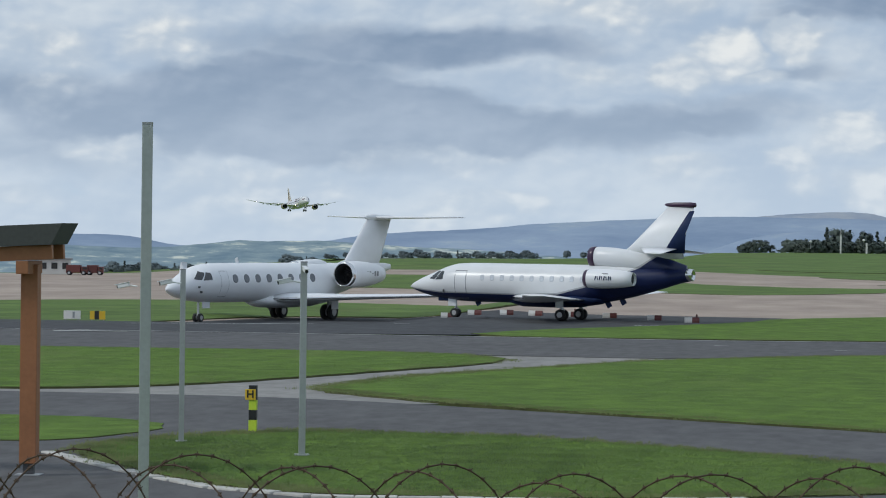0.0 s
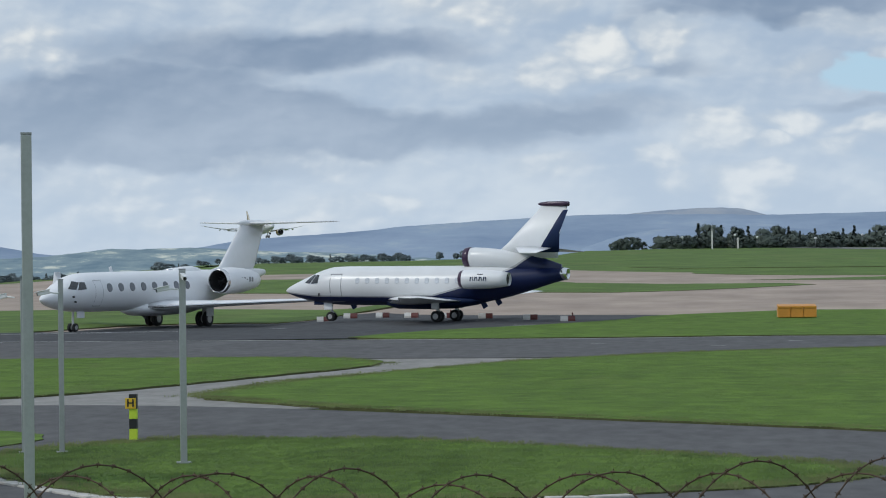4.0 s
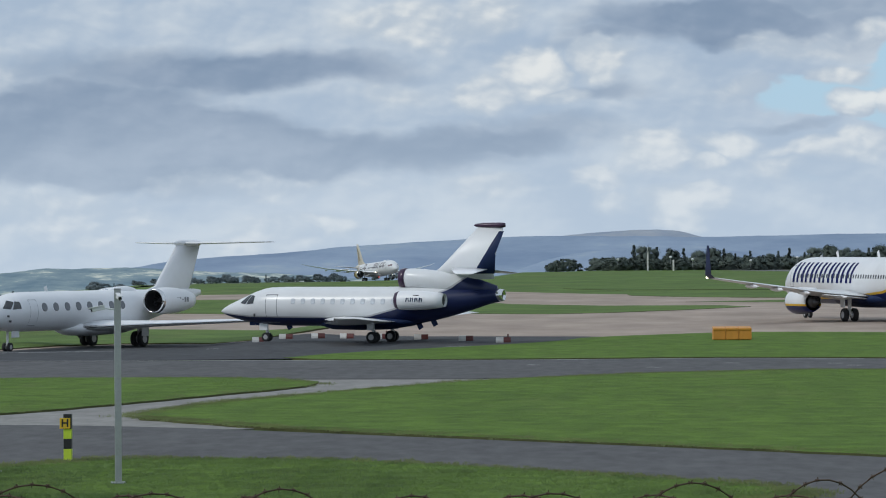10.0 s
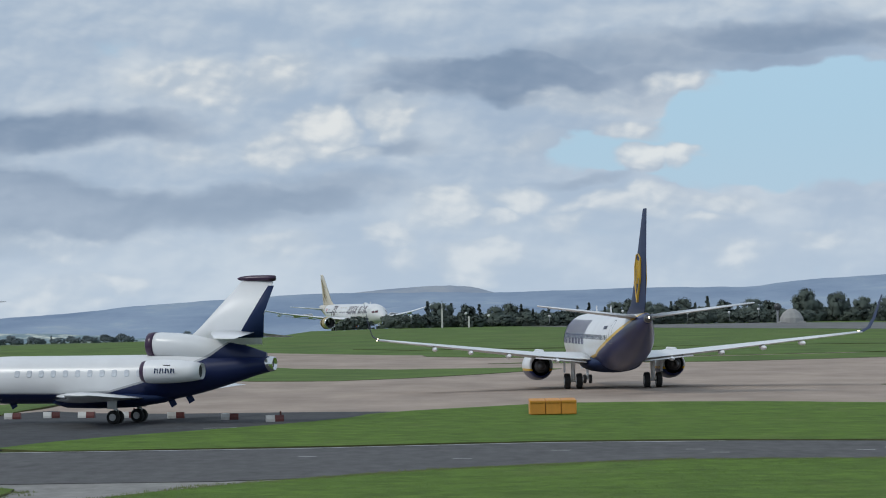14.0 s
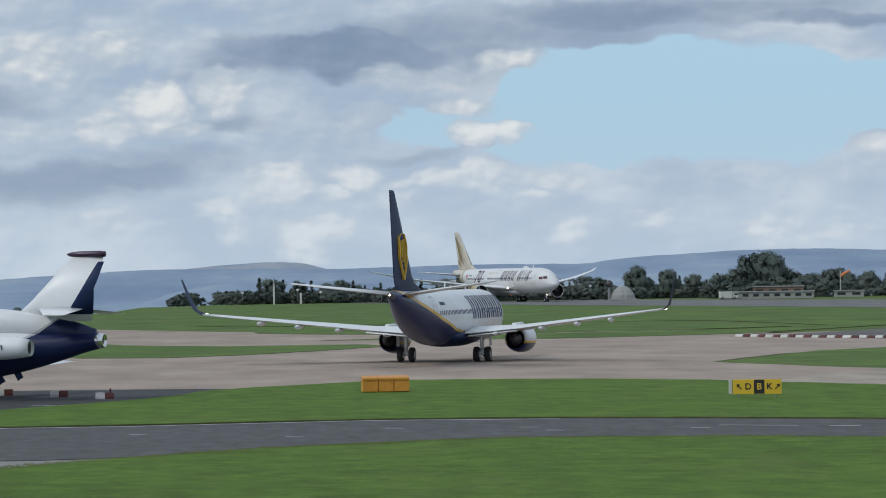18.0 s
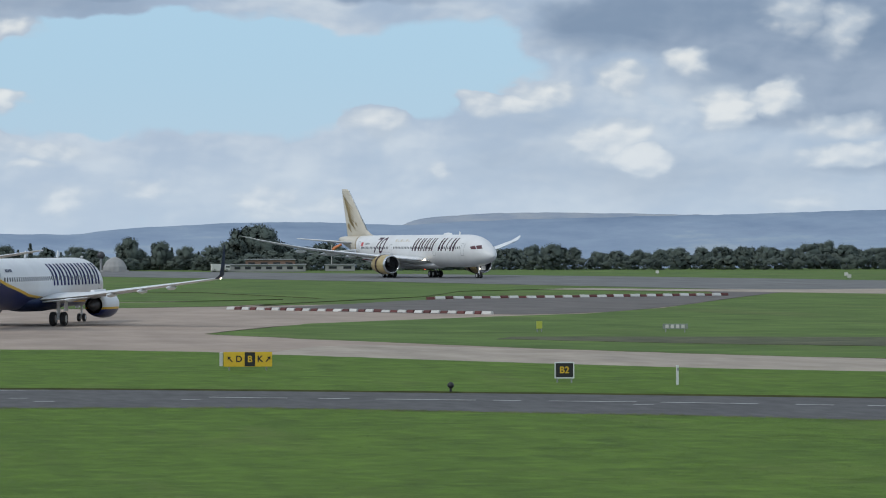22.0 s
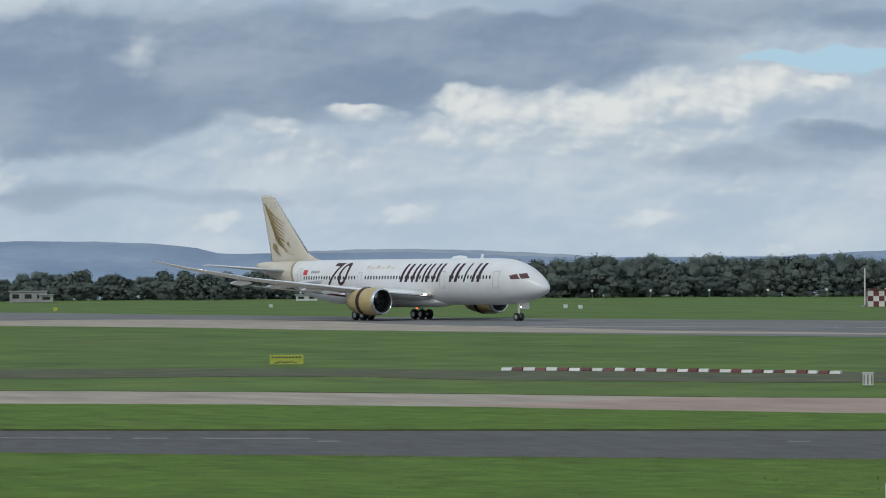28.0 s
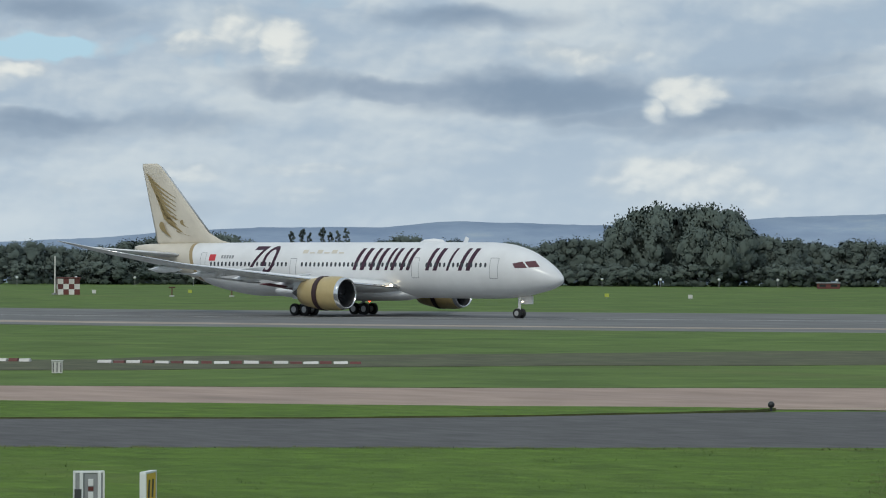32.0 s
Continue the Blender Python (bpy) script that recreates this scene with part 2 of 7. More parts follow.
haze = wmath("MULTIPLY", wsmooth(elevation, 3.4, -0.1), 0.52)
under = wmix(open_sky, layer, clear)
colour = wmix(haze, wmix(wmath("MULTIPLY", mound, 0.92), under, wmix(glow, HEAP_DIM, HEAP_BRIGHT)), (0.585, 0.67, 0.76, 1))
back = W.nodes.new("ShaderNodeBackground")
back.inputs["Strength"].default_value = 1.0
W.links.new(colour, back.inputs[0])
wout = W.nodes.new("ShaderNodeOutputWorld")
W.links.new(back.outputs[0], wout.inputs[0])

sun = new("sun", bpy.data.lights.new("sun", "SUN"))
sun.data.energy, sun.data.angle, sun.data.color = 1.3, radians(9), (1.0, 0.95, 0.87)
sa, se = radians(SUN_AZ), radians(SUN_EL)
sun.matrix_world = look((0, 0, 300), (-100 * math.sin(sa) * math.cos(se), -100 * math.cos(sa) * math.cos(se), 300 - 100 * math.sin(se)))

# ------------------------------------------------------------------ helpers


def part(name, bm, material, parent=None, label="", smooth=False):
    me = bpy.data.meshes.new(name)
    bm.normal_update()
    bm.to_mesh(me)
    bm.free()
    mats = material if isinstance(material, (list, tuple)) else [material]
    for m in mats:
        me.materials.append(m)
    if smooth:
        me.polygons.foreach_set("use_smooth", [True] * len(me.polygons))
    ob = new(name, me)
    if parent is not None:
        ob.parent = parent
    if label:
        ob["label"] = label
    return ob


def thing(name, label, category, m=None, group="", kind=""):
    ob = new(name)
    ob.empty_display_size = 0.1
    if m is not None:
        ob.matrix_basis = m
    return tagged(ob, label, category, group, kind)


def box(bm, sx, sy, sz, x=0, y=0, z=0, rz=0.0, ry=0.0, rx=0.0, bevel=0.0, mi=0):
    m = pose(x, y, z, rx, ry, rz) @ Matrix.Diagonal((sx, sy, sz, 1))
    r = bmesh.ops.create_cube(bm, size=1.0, matrix=m)
    faces = list({f for v in r["verts"] for f in v.link_faces})
    for f in faces:
        f.material_index = mi
    if bevel:
        edges = list({e for v in r["verts"] for e in v.link_edges})
        r2 = bmesh.ops.bevel(bm, geom=edges, offset=bevel, segments=2, affect="EDGES", profile=0.6)
        for f in r2["faces"]:
            f.material_index = mi
    return bm


def tube(bm, p, q, r0, r1=None, seg=12, mi=0):
    p, q = Vector(p), Vector(q)
    r1 = r0 if r1 is None else r1
    d = q - p
    rot = d.to_track_quat("Z", "Y").to_matrix().to_4x4()
    m = Matrix.Translation((p + q) / 2) @ rot
    r = bmesh.ops.create_cone(bm, cap_ends=True, segments=seg, radius1=r0, radius2=r1, depth=d.length, matrix=m)
    for f in {f for v in r["verts"] for f in v.link_faces}:
        f.material_index = mi
    return bm


def rings(bm, loops, closed=True, cap=True, mi=0):
    """Skins a row of loops of points."""
    vs = [[bm.verts.new(p) for p in loop] for loop in loops]
    n = len(vs[0])
    for a, b in zip(vs, vs[1:]):
        for i in range(n if closed else n - 1):
            j = (i + 1) % n
            f = bm.faces.new((a[i], a[j], b[j], b[i]))
            f.material_index = mi
    if cap and closed:
        for loop, flip in ((vs[0], True), (vs[-1], False)):
            try:
                f = bm.faces.new(loop[::-1] if flip else loop)
                f.material_index = mi
            except ValueError:
                pass
    return bm


def turned(bm, profile, p=(0, 0, 0), axis="X", seg=24, cap=True, mi=0):
    """A turned body: rows of (along, radius)."""
    loops = []
    for a, r in profile:
        loop = []
        for i in range(seg):
            t = 2 * math.pi * i / seg
            c, s = r * math.cos(t), r * math.sin(t)
            v = {"X": (a, c, s), "Y": (c, a, s), "Z": (c, s, a)}[axis]
            loop.append(Vector(v) + Vector(p))
        loops.append(loop)
    return rings(bm, loops, cap=cap, mi=mi)


def spline(xs, ys, x):
    """A smooth curve through rows of points."""
    if x <= xs[0]:
        return ys[0]
    if x >= xs[-1]:
        return ys[-1]
    i = max(k for k in range(len(xs) - 1) if xs[k] <= x)
    h = xs[i + 1] - xs[i]
    t = (x - xs[i]) / h

    def slope(k):
        if k == 0:
            return (ys[1] - ys[0]) / (xs[1] - xs[0])
        if k == len(xs) - 1:
            return (ys[-1] - ys[-2]) / (xs[-1] - xs[-2])
        a = (ys[k] - ys[k - 1]) / (xs[k] - xs[k - 1])
        b = (ys[k + 1] - ys[k]) / (xs[k + 1] - xs[k])
        return 0.0 if a * b <= 0 else 2 * a * b / (a + b)
    m0, m1 = slope(i) * h, slope(i + 1) * h
    return (2 * t**3 - 3 * t**2 + 1) * ys[i] + (t**3 - 2 * t**2 + t) * m0 + (3 * t**2 - 2 * t**3) * ys[i + 1] + (t**3 - t**2) * m1


# ------------------------------------------------------------------ materials


def material(name, colour, rough=0.6, metal=0.0, grain=8.0, vary=0.12, stain=0.3, stain_vary=0.12, bump=0.0, bump_scale=None, coat=0.0, random_tint=0.0, space="Object", emit=None):
    m = bpy.data.materials.new(name)
    m.use_nodes = True
    nt = m.node_tree
    b = nt.nodes["Principled BSDF"]
    b.inputs["Roughness"].default_value = rough
    b.inputs["Metallic"].default_value = metal
    if coat:
        b.inputs["Coat Weight"].default_value = coat
        b.inputs["Coat Roughness"].default_value = 0.08
    tc = nt.nodes.new("ShaderNodeTexCoord")
    if emit:
        b.inputs["Emission Color"].default_value = (*emit[:3], 1)
        b.inputs["Emission Strength"].default_value = emit[3]

    def noise_fac(scale, detail, rough_n=0.6):
        n = nt.nodes.new("ShaderNodeTexNoise")
        nt.links.new(tc.outputs[space], n.inputs["Vector"])
        n.inputs["Scale"].default_value, n.inputs["Detail"].default_value, n.inputs["Roughness"].default_value = scale, detail, rough_n
        return n.outputs["Fac"]

    def mth(op, a, bb, c=None):
        n = nt.nodes.new("ShaderNodeMath")
        n.operation = op
        for i, v in enumerate((a, bb, c)):
            if v is None:
                continue
            if isinstance(v, (int, float)):
                n.inputs[i].default_value = v
            else:
                nt.links.new(v, n.inputs[i])
        return n.outputs[0]

    g, s = noise_fac(grain, 5), noise_fac(stain, 4)
    value = mth("MULTIPLY_ADD", mth("SUBTRACT", g, 0.5), vary * 4, 1.0)
    value = mth("MULTIPLY_ADD", mth("SUBTRACT", s, 0.5), stain_vary * 4, value)
    if random_tint:
        oi = nt.nodes.new("ShaderNodeObjectInfo")
        value = mth("MULTIPLY_ADD", mth("SUBTRACT", oi.outputs["Random"], 0.5), random_tint * 2, value)
    vm = nt.nodes.new("ShaderNodeVectorMath")
    vm.operation = "SCALE"
    vm.inputs[0].default_value = colour[:3]
    nt.links.new(value, vm.inputs["Scale"])
    nt.links.new(vm.outputs[0], b.inputs["Base Color"])
    if bump:
        bn = nt.nodes.new("ShaderNodeBump")
        bn.inputs["Strength"].default_value, bn.inputs["Distance"].default_value = 1.0, bump
        nt.links.new(noise_fac(bump_scale or grain * 2, 6), bn.inputs["Height"])
        nt.links.new(bn.outputs[0], b.inputs["Normal"])
    return m


def ground_material(name, dark, light, patches, grain, wear=None, rough=0.9, bump=0.02, streaks=0.0, clumps=0.0):
    """Ground seen from afar: two colours mixed at three scales, in metres."""
    m = bpy.data.materials.new(name)
    m.use_nodes = True
    nt = m.node_tree
    b = nt.nodes["Principled BSDF"]
    b.inputs["Roughness"].default_value = rough
    b.inputs["Specular IOR Level"].default_value = 0.2
    geo = nt.nodes.new("ShaderNodeNewGeometry")

    def nf(scale, detail, stretch=None):
        src = geo.outputs["Position"]
        if stretch:
            mp = nt.nodes.new("ShaderNodeMapping")
            mp.inputs["Rotation"].default_value = (0, 0, stretch[2])
            mp.inputs["Scale"].default_value = (stretch[0], stretch[1], 1)
            nt.links.new(src, mp.inputs[0])
            src = mp.outputs[0]
        n = nt.nodes.new("ShaderNodeTexNoise")
        nt.links.new(src, n.inputs["Vector"])
        n.inputs["Scale"].default_value, n.inputs["Detail"].default_value, n.inputs["Roughness"].default_value = scale, detail, 0.62
        return n.outputs["Fac"]

    def mr(v, lo, hi, a=0.0, c=1.0):
        n = nt.nodes.new("ShaderNodeMapRange")
        nt.links.new(v, n.inputs[0])
        for i, x in enumerate((lo, hi, a, c)):
            n.inputs[i + 1].default_value = x
        return n.outputs[0]

    def mx(f, a, c):
        n = nt.nodes.new("ShaderNodeMix")
        n.data_type = "RGBA"
        for sock, v in ((n.inputs[0], f), (n.inputs[6], a), (n.inputs[7], c)):
            if isinstance(v, tuple):
                sock.default_value = (*v, 1)
            elif isinstance(v, (int, float)):
                sock.default_value = v
            else:
                nt.links.new(v, sock)
        return n.outputs[2]

    col = mx(mr(nf(1 / patches, 5), 0.34, 0.66), dark, light)
    mean = tuple((a + c) / 2 for a, c in zip(dark, light))
    dk = tuple(a * 0.62 for a in mean)
    lt = tuple(min(1, a * 1.4) for a in mean)
    col = mx(0.5, col, mx(mr(nf(1 / grain, 6, (0.45, 0.16, 0.15)), 0.32, 0.68), dk, lt))
    if clumps:
        col = mx(mr(nf(clumps, 4, (1.0, 0.9, 0.0)), 0.50, 0.68, 0.0, 0.55), col, tuple(a * 0.60 for a in dark))
        col = mx(mr(nf(clumps * 1.4, 4, (0.9, 1.0, 0.9)), 0.50, 0.70, 0.0, 0.6), col, tuple(min(1, a * 1.35) for a in light))
    if wear:
        col = mx(mr(nf(1 / (patches * 0.6), 6, (1.0, 0.25, 0.9)), 0.55, 0.78, 0.0, 0.6), col, wear)
    if streaks:
        col = mx(mr(nf(0.7, 4, (0.06, 1.0, streaks)), 0.5, 0.75, 0.0, 0.4), col, dk)
    nt.links.new(col, b.inputs["Base Color"])
    bn = nt.nodes.new("ShaderNodeBump")
    bn.inputs["Distance"].default_value = bump
    nt.links.new(nf(1 / grain * 2, 6), bn.inputs["Height"])
    nt.links.new(bn.outputs[0], b.inputs["Normal"])
    return m


GRASS = ground_material("grass", (0.074, 0.134, 0.017), (0.112, 0.186, 0.024), 7.0, 0.6, wear=(0.145, 0.180, 0.050), bump=0.08, clumps=0.55)
FIELD = ground_material("airfield_grass", (0.076, 0.132, 0.029), (0.118, 0.177, 0.041), 30.0, 4.0, wear=(0.155, 0.155, 0.06), bump=0.2, clumps=0.13)
TARMAC = ground_material("tarmac", (0.088, 0.087, 0.088), (0.120, 0.118, 0.118), 6.0, 0.3, wear=(0.15, 0.15, 0.15), bump=0.01)
DARK_TARMAC = ground_material("fresh_tarmac", (0.052, 0.053, 0.057), (0.075, 0.076, 0.08), 7.0, 0.3, wear=(0.10, 0.10, 0.10), bump=0.01)
CONCRETE = ground_material("grey_concrete", (0.225, 0.218, 0.205), (0.30, 0.29, 0.272), 6.0, 0.4, wear=(0.18, 0.18, 0.175), bump=0.01)
BROWN_CONCRETE = ground_material("brown_concrete", (0.325, 0.260, 0.212), (0.41, 0.332, 0.276), 25.0, 2.5, wear=(0.19, 0.16, 0.14), bump=0.01, streaks=0.6)
PALE_CONCRETE = ground_material("pale_concrete", (0.32, 0.272, 0.222), (0.41, 0.352, 0.292), 12.0, 1.2, wear=(0.23, 0.21, 0.185), bump=0.01)
RUNWAY = ground_material("runway_asphalt", (0.145, 0.145, 0.145), (0.20, 0.20, 0.195), 30.0, 2.0, wear=(0.11, 0.11, 0.115), bump=0.01, streaks=1.2)
LINK_TARMAC = ground_material("worn_brown_tarmac", (0.125, 0.115, 0.108), (0.17, 0.155, 0.145), 15.0, 1.5, wear=(0.10, 0.095, 0.09), bump=0.01, streaks=0.5)
EARTH = ground_material("bare_earth", (0.105, 0.074, 0.044), (0.150, 0.112, 0.066), 3.0, 0.3, bump=0.03)
WHITE_LINE = material("line_paint", (0.48, 0.48, 0.46), 0.75, grain=1.2, vary=0.25)
STEEL = material("galvanised_steel", (0.40, 0.42, 0.42), 0.5, 0.6, grain=14, vary=0.08, stain=1.5, stain_vary=0.1)
RUSTY = material("rusty_wire", (0.10, 0.065, 0.045), 0.75, 0.4, grain=40, vary=0.3)
WOOD = material("orange_timber", (0.30, 0.125, 0.052), 0.6, grain=9, vary=0.1, stain=1.2, stain_vary=0.12, bump=0.004)
ROOF_FELT = material("dark_roof_felt", (0.06, 0.065, 0.06), 0.8, grain=10, vary=0.15)
BLACK = material("black_paint", (0.02, 0.02, 0.022), 0.45)
RUBBER = material("black_rubber", (0.022, 0.022, 0.024), 0.75, grain=20)
WHITE = material("white_enamel", (0.72, 0.73, 0.73), 0.4, grain=6, vary=0.03)
YELLOW = material("yellow_enamel", (0.72, 0.47, 0.03), 0.45, grain=6, vary=0.04)
HIVIS = material("lime_yellow_paint", (0.56, 0.72, 0.05), 0.5, grain=10, vary=0.05)
ORANGE = material("orange_plastic", (0.62, 0.27, 0.035), 0.5, grain=3, vary=0.06, stain=0.8, stain_vary=0.1)
RED = material("red_plastic", (0.115, 0.030, 0.026), 0.55, grain=4, vary=0.08, random_tint=0.2)
OFF_WHITE = material("weathered_white_plastic", (0.62, 0.61, 0.58), 0.5, grain=4, vary=0.06, random_tint=0.12)
GREY = material("grey_paint", (0.28, 0.29, 0.30), 0.5, grain=6, vary=0.06)
AMBER_GLOW = material("lamp_glow", (1.0, 0.8, 0.5), 0.3, emit=(1.0, 0.86, 0.62, 6.0))
RED_GLOW = material("beacon_glow", (1.0, 0.1, 0.05), 0.3, emit=(1.0, 0.10, 0.04, 3.0))
PINK_CONCRETE = ground_material("pink_concrete", (0.315, 0.235, 0.195), (0.40, 0.302, 0.25), 12.0, 1.2, wear=(0.26, 0.205, 0.185), bump=0.01)
GRASS_EDGE = ground_material("grass_edge_dark", (0.060, 0.072, 0.028), (0.110, 0.112, 0.050), 1.2, 0.3, bump=0.03)
TRACK = ground_material("grown_over_track", (0.078, 0.084, 0.050), (0.118, 0.122, 0.072), 5.0, 0.8, wear=(0.095, 0.140, 0.042), bump=0.03, streaks=0.3, clumps=0.3)

# ------------------------------------------------------------------ ground


def step(x):
    x = max(0.0, min(1.0, x))
    return x * x * (3 - 2 * x)


def ground_z(x, y):
    """The apron dips by a metre on the west side; far out the land falls away."""
    r = math.hypot(x, y - 20)
    dip = -1.0 * step((-20 - x) / 9) * step((y - 196) / 34)
    az = math.degrees(math.atan2(x, max(1.0, y - 20)))
    crest = max(430.0, 880 + 38 * az) if az < 0 else 880 + 0.10 * max(0.0, x)
    fall = -(0.0095 + 0.006 * step((-7.5 - az) / 2.2)) * max(0.0, r - crest)
    mound = 4.2 * step((46 - y) / 46) if y < 46 else 0.0
    return dip + fall + mound


def build_ground():
    bm = bmesh.new()
    xs = [-4300, -3000, -2000, -1300, -900, -700, -550, -440, -360, -300, -250, -210, -180, -155, -130, -110, -95, -82, -70] + [-60 + 4 * i for i in range(16)] + [4, 8, 14, 20, 28, 40, 54, 70, 110, 160, 220, 300, 400, 550, 750, 1000, 1400, 2000, 3000, 4300]
    ys = [-900, -400, -150, -60, -20, -8, 0, 8, 16, 24, 32, 40, 46, 60, 90, 130, 170, 196] + [200 + 6 * i for i in range(8)] + [260, 300, 350, 390, 420, 450, 480, 510, 550, 600, 650, 700, 750, 800, 850, 900, 950, 1000, 1070, 1150, 1300, 1500, 1750, 2100, 2600, 3200, 3800, 4500]
    bed = lambda x, y: 0.45 * step((-46 - x) / 8) * step((y - 304) / 10) * step((640 - y) / 60)  # under the west apron
    grid = [[bm.verts.new((x, y, ground_z(x, y) - 0.03 - bed(x, y))) for x in xs] for y in ys]
    for a, b in zip(grid, grid[1:]):
        for i in range(len(xs) - 1):
            f = bm.faces.new((a[i], a[i + 1], b[i + 1], b[i]))
            f.material_index = 0 if f.calc_center_median().y < 250 else 1
    ob = part("ground", bm, [GRASS, FIELD], smooth=True)
    return tagged(ob, "mown green airfield grass reaching to the horizon", "ground", kind="structure")


build_ground()


def rounded(points, turns=3):
    """Cuts the corners of a plan outline, so that paved edges curve."""
    for _ in range(turns):
        out = []
        for (ax, ay), (bx, by) in zip(points, points[1:] + points[:1]):
            out += [(0.75 * ax + 0.25 * bx, 0.75 * ay + 0.25 * by), (0.25 * ax + 0.75 * bx, 0.25 * ay + 0.75 * by)]
        points = out
    return points


def sheet(name, points, z, mat, label, category, turns=2, skirt=0.03, wobble=0.0):
    """A paved or grassed sheet that follows the ground."""
    pts = rounded(points, turns) if turns else points
    if wobble:
        dense = []
        for (ax, ay), (bx, by) in zip(pts, pts[1:] + pts[:1]):
            n = max(1, int(math.hypot(bx - ax, by - ay) / 1.5)) if math.hypot(bx - ax, by - ay) < 60 else 8
            for i in range(n):
                x, y = ax + (bx - ax) * i / n, ay + (by - ay) * i / n
                w = noise.noise((x * 0.55, y * 0.55, z * 90)) + 0.5 * noise.noise((x * 1.7, y * 1.7, 5))
                dense.append((x + w * wobble, y + w * wobble))
        pts = dense
    bm = bmesh.new()
    face = bm.faces.new([bm.verts.new((x, y, 0)) for x, y in pts])
    if face.normal.z < 0 or face.calc_area() and (face.normal_update() or face.normal.z < 0):
        face.normal_flip()
    lo_x, hi_x = min(p[0] for p in pts), max(p[0] for p in pts)
    if lo_x < -20 and max(p[1] for p in pts) > 196:
        for cut in (-20, -23, -26, -29, -50, -75, -100, -130, -160, -200, -250, -310, -360):
            bmesh.ops.bisect_plane(bm, geom=bm.verts[:] + bm.edges[:] + bm.faces[:], plane_co=(cut, 0, 0), plane_no=(1, 0, 0))
        for cut in (196, 204, 212, 220, 230, 260, 300, 340, 380, 410, 440, 470, 500, 530):
            bmesh.ops.bisect_plane(bm, geom=bm.verts[:] + bm.edges[:] + bm.faces[:], plane_co=(0, cut, 0), plane_no=(0, 1, 0))
    if max(math.hypot(*p) for p in pts) > 700:
        for cut in (600, 700, 800, 860, 930, 1000, 1150, 1400):
            bmesh.ops.bisect_plane(bm, geom=bm.verts[:] + bm.edges[:] + bm.faces[:], plane_co=(0, cut, 0), plane_no=(0, 1, 0))
    bmesh.ops.triangulate(bm, faces=bm.faces[:])
    for v in bm.verts:
        v.co.z = ground_z(v.co.x, v.co.y) + z
    edges = [e for e in bm.edges if e.is_boundary]
    r = bmesh.ops.extrude_edge_only(bm, edges=edges)
    for v in r["geom"]:
        if isinstance(v, bmesh.types.BMVert):
            v.co.z -= skirt
    # the upright edge of a lawn is darker than its top
    if name == "grass_verge":
        bm.normal_update()
        for f in bm.faces:
            if abs(f.normal.z) < 0.5:
                f.material_index = 1
        mat = [mat, GRASS_EDGE]
    ob = part(name, bm, mat)
    return tagged(ob, label, category, kind="structure")


# paved areas, from below upwards
sheet("pavement_apron", [(-420, 560), (-110, 470), (-90, 505), (-40, 540), (-5, 445), (12, 425), (35, 412), (60, 400), (52, 372), (50, 372), (72, 390), (92, 420), (118, 428), (112, 415), (85, 331), (65, 320), (44, 297), (33, 271.5), (33, 268), (40, 250), (56, 213), (74, 196), (88, 176), (103, 162), (121, 149), (180, 96), (160, 84), (108, 128), (100, 138), (90, 146), (78, 161), (66, 180), (50, 194), (34, 215), (24, 233), (10, 239), (6, 234), (-1, 226), (-4, 212), (-30, 200), (-120, 210), (-420, 260)],
      0.02, BROWN_CONCRETE, "brownish worn concrete apron and taxiway", "apron", turns=1)
sheet("pavement_taxiway", [(28, 222), (34, 215), (50, 193.6), (66.5, 180.5), (78, 161.3), (90, 146), (100, 138.4), (160, 86), (180, 98), (120.7, 149.3), (103, 162), (87.6, 175.9), (74, 195.6), (56, 212.7), (44, 234), (37, 244)],
      0.035, PALE_CONCRETE, "pale sunlit concrete taxiway between grass verges", "taxiway", turns=1)
sheet("pavement_taxiway_pink", [(69, 176.5), (78, 161.3), (90, 146), (100, 138.4), (160, 86), (180, 98), (120.7, 149.3), (103, 162), (84, 180)],
      0.045, PINK_CONCRETE, "pinkish brushed concrete taxiway", "taxiway", turns=0)
sheet("runway", [(-420, 2300), (-120, 1500), (-20, 1150), (20, 940), (60, 760), (100, 640), (140, 462), (156, 376), (171, 306), (195, 265), (216, 235.7), (330, 90), (470, 90), (294, 305.8), (262, 345), (229, 392), (203, 491.7), (192, 584), (165, 690), (120, 800), (60, 960), (10, 1180), (-90, 1500), (-380, 2300)],
      0.02, RUNWAY, "grey asphalt runway with rubber marks", "runway", turns=1)
sheet("pavement_link", [(66, 325), (75, 329), (89, 353), (110, 402), (125, 435), (136, 458), (128, 470), (118, 432), (92, 418), (78, 410), (60, 375), (48, 360)],
      0.045, LINK_TARMAC, "brownish tarmac link closed off by barriers", "taxiway", turns=1)
sheet("pavement_path", [(-70, 108), (-15, 112), (-6, 116), (9, 166), (-20, 162), (-70, 132)], 0.02, CONCRETE, "pale grey concrete path between grass islands", "path", turns=0)
sheet("road_service", [(-90, 68.5), (-10, 69.5), (2, 69), (8, 70), (20, 66), (34, 56), (48, 44), (56, 58), (40, 72), (20, 86), (6.8, 97.9), (-0.8, 104), (-8.1, 109.4), (-14.6, 114.4), (-22.4, 116.8), (-90, 118)],
      0.035, TARMAC, "dark grey tarmac service road", "road", turns=2)
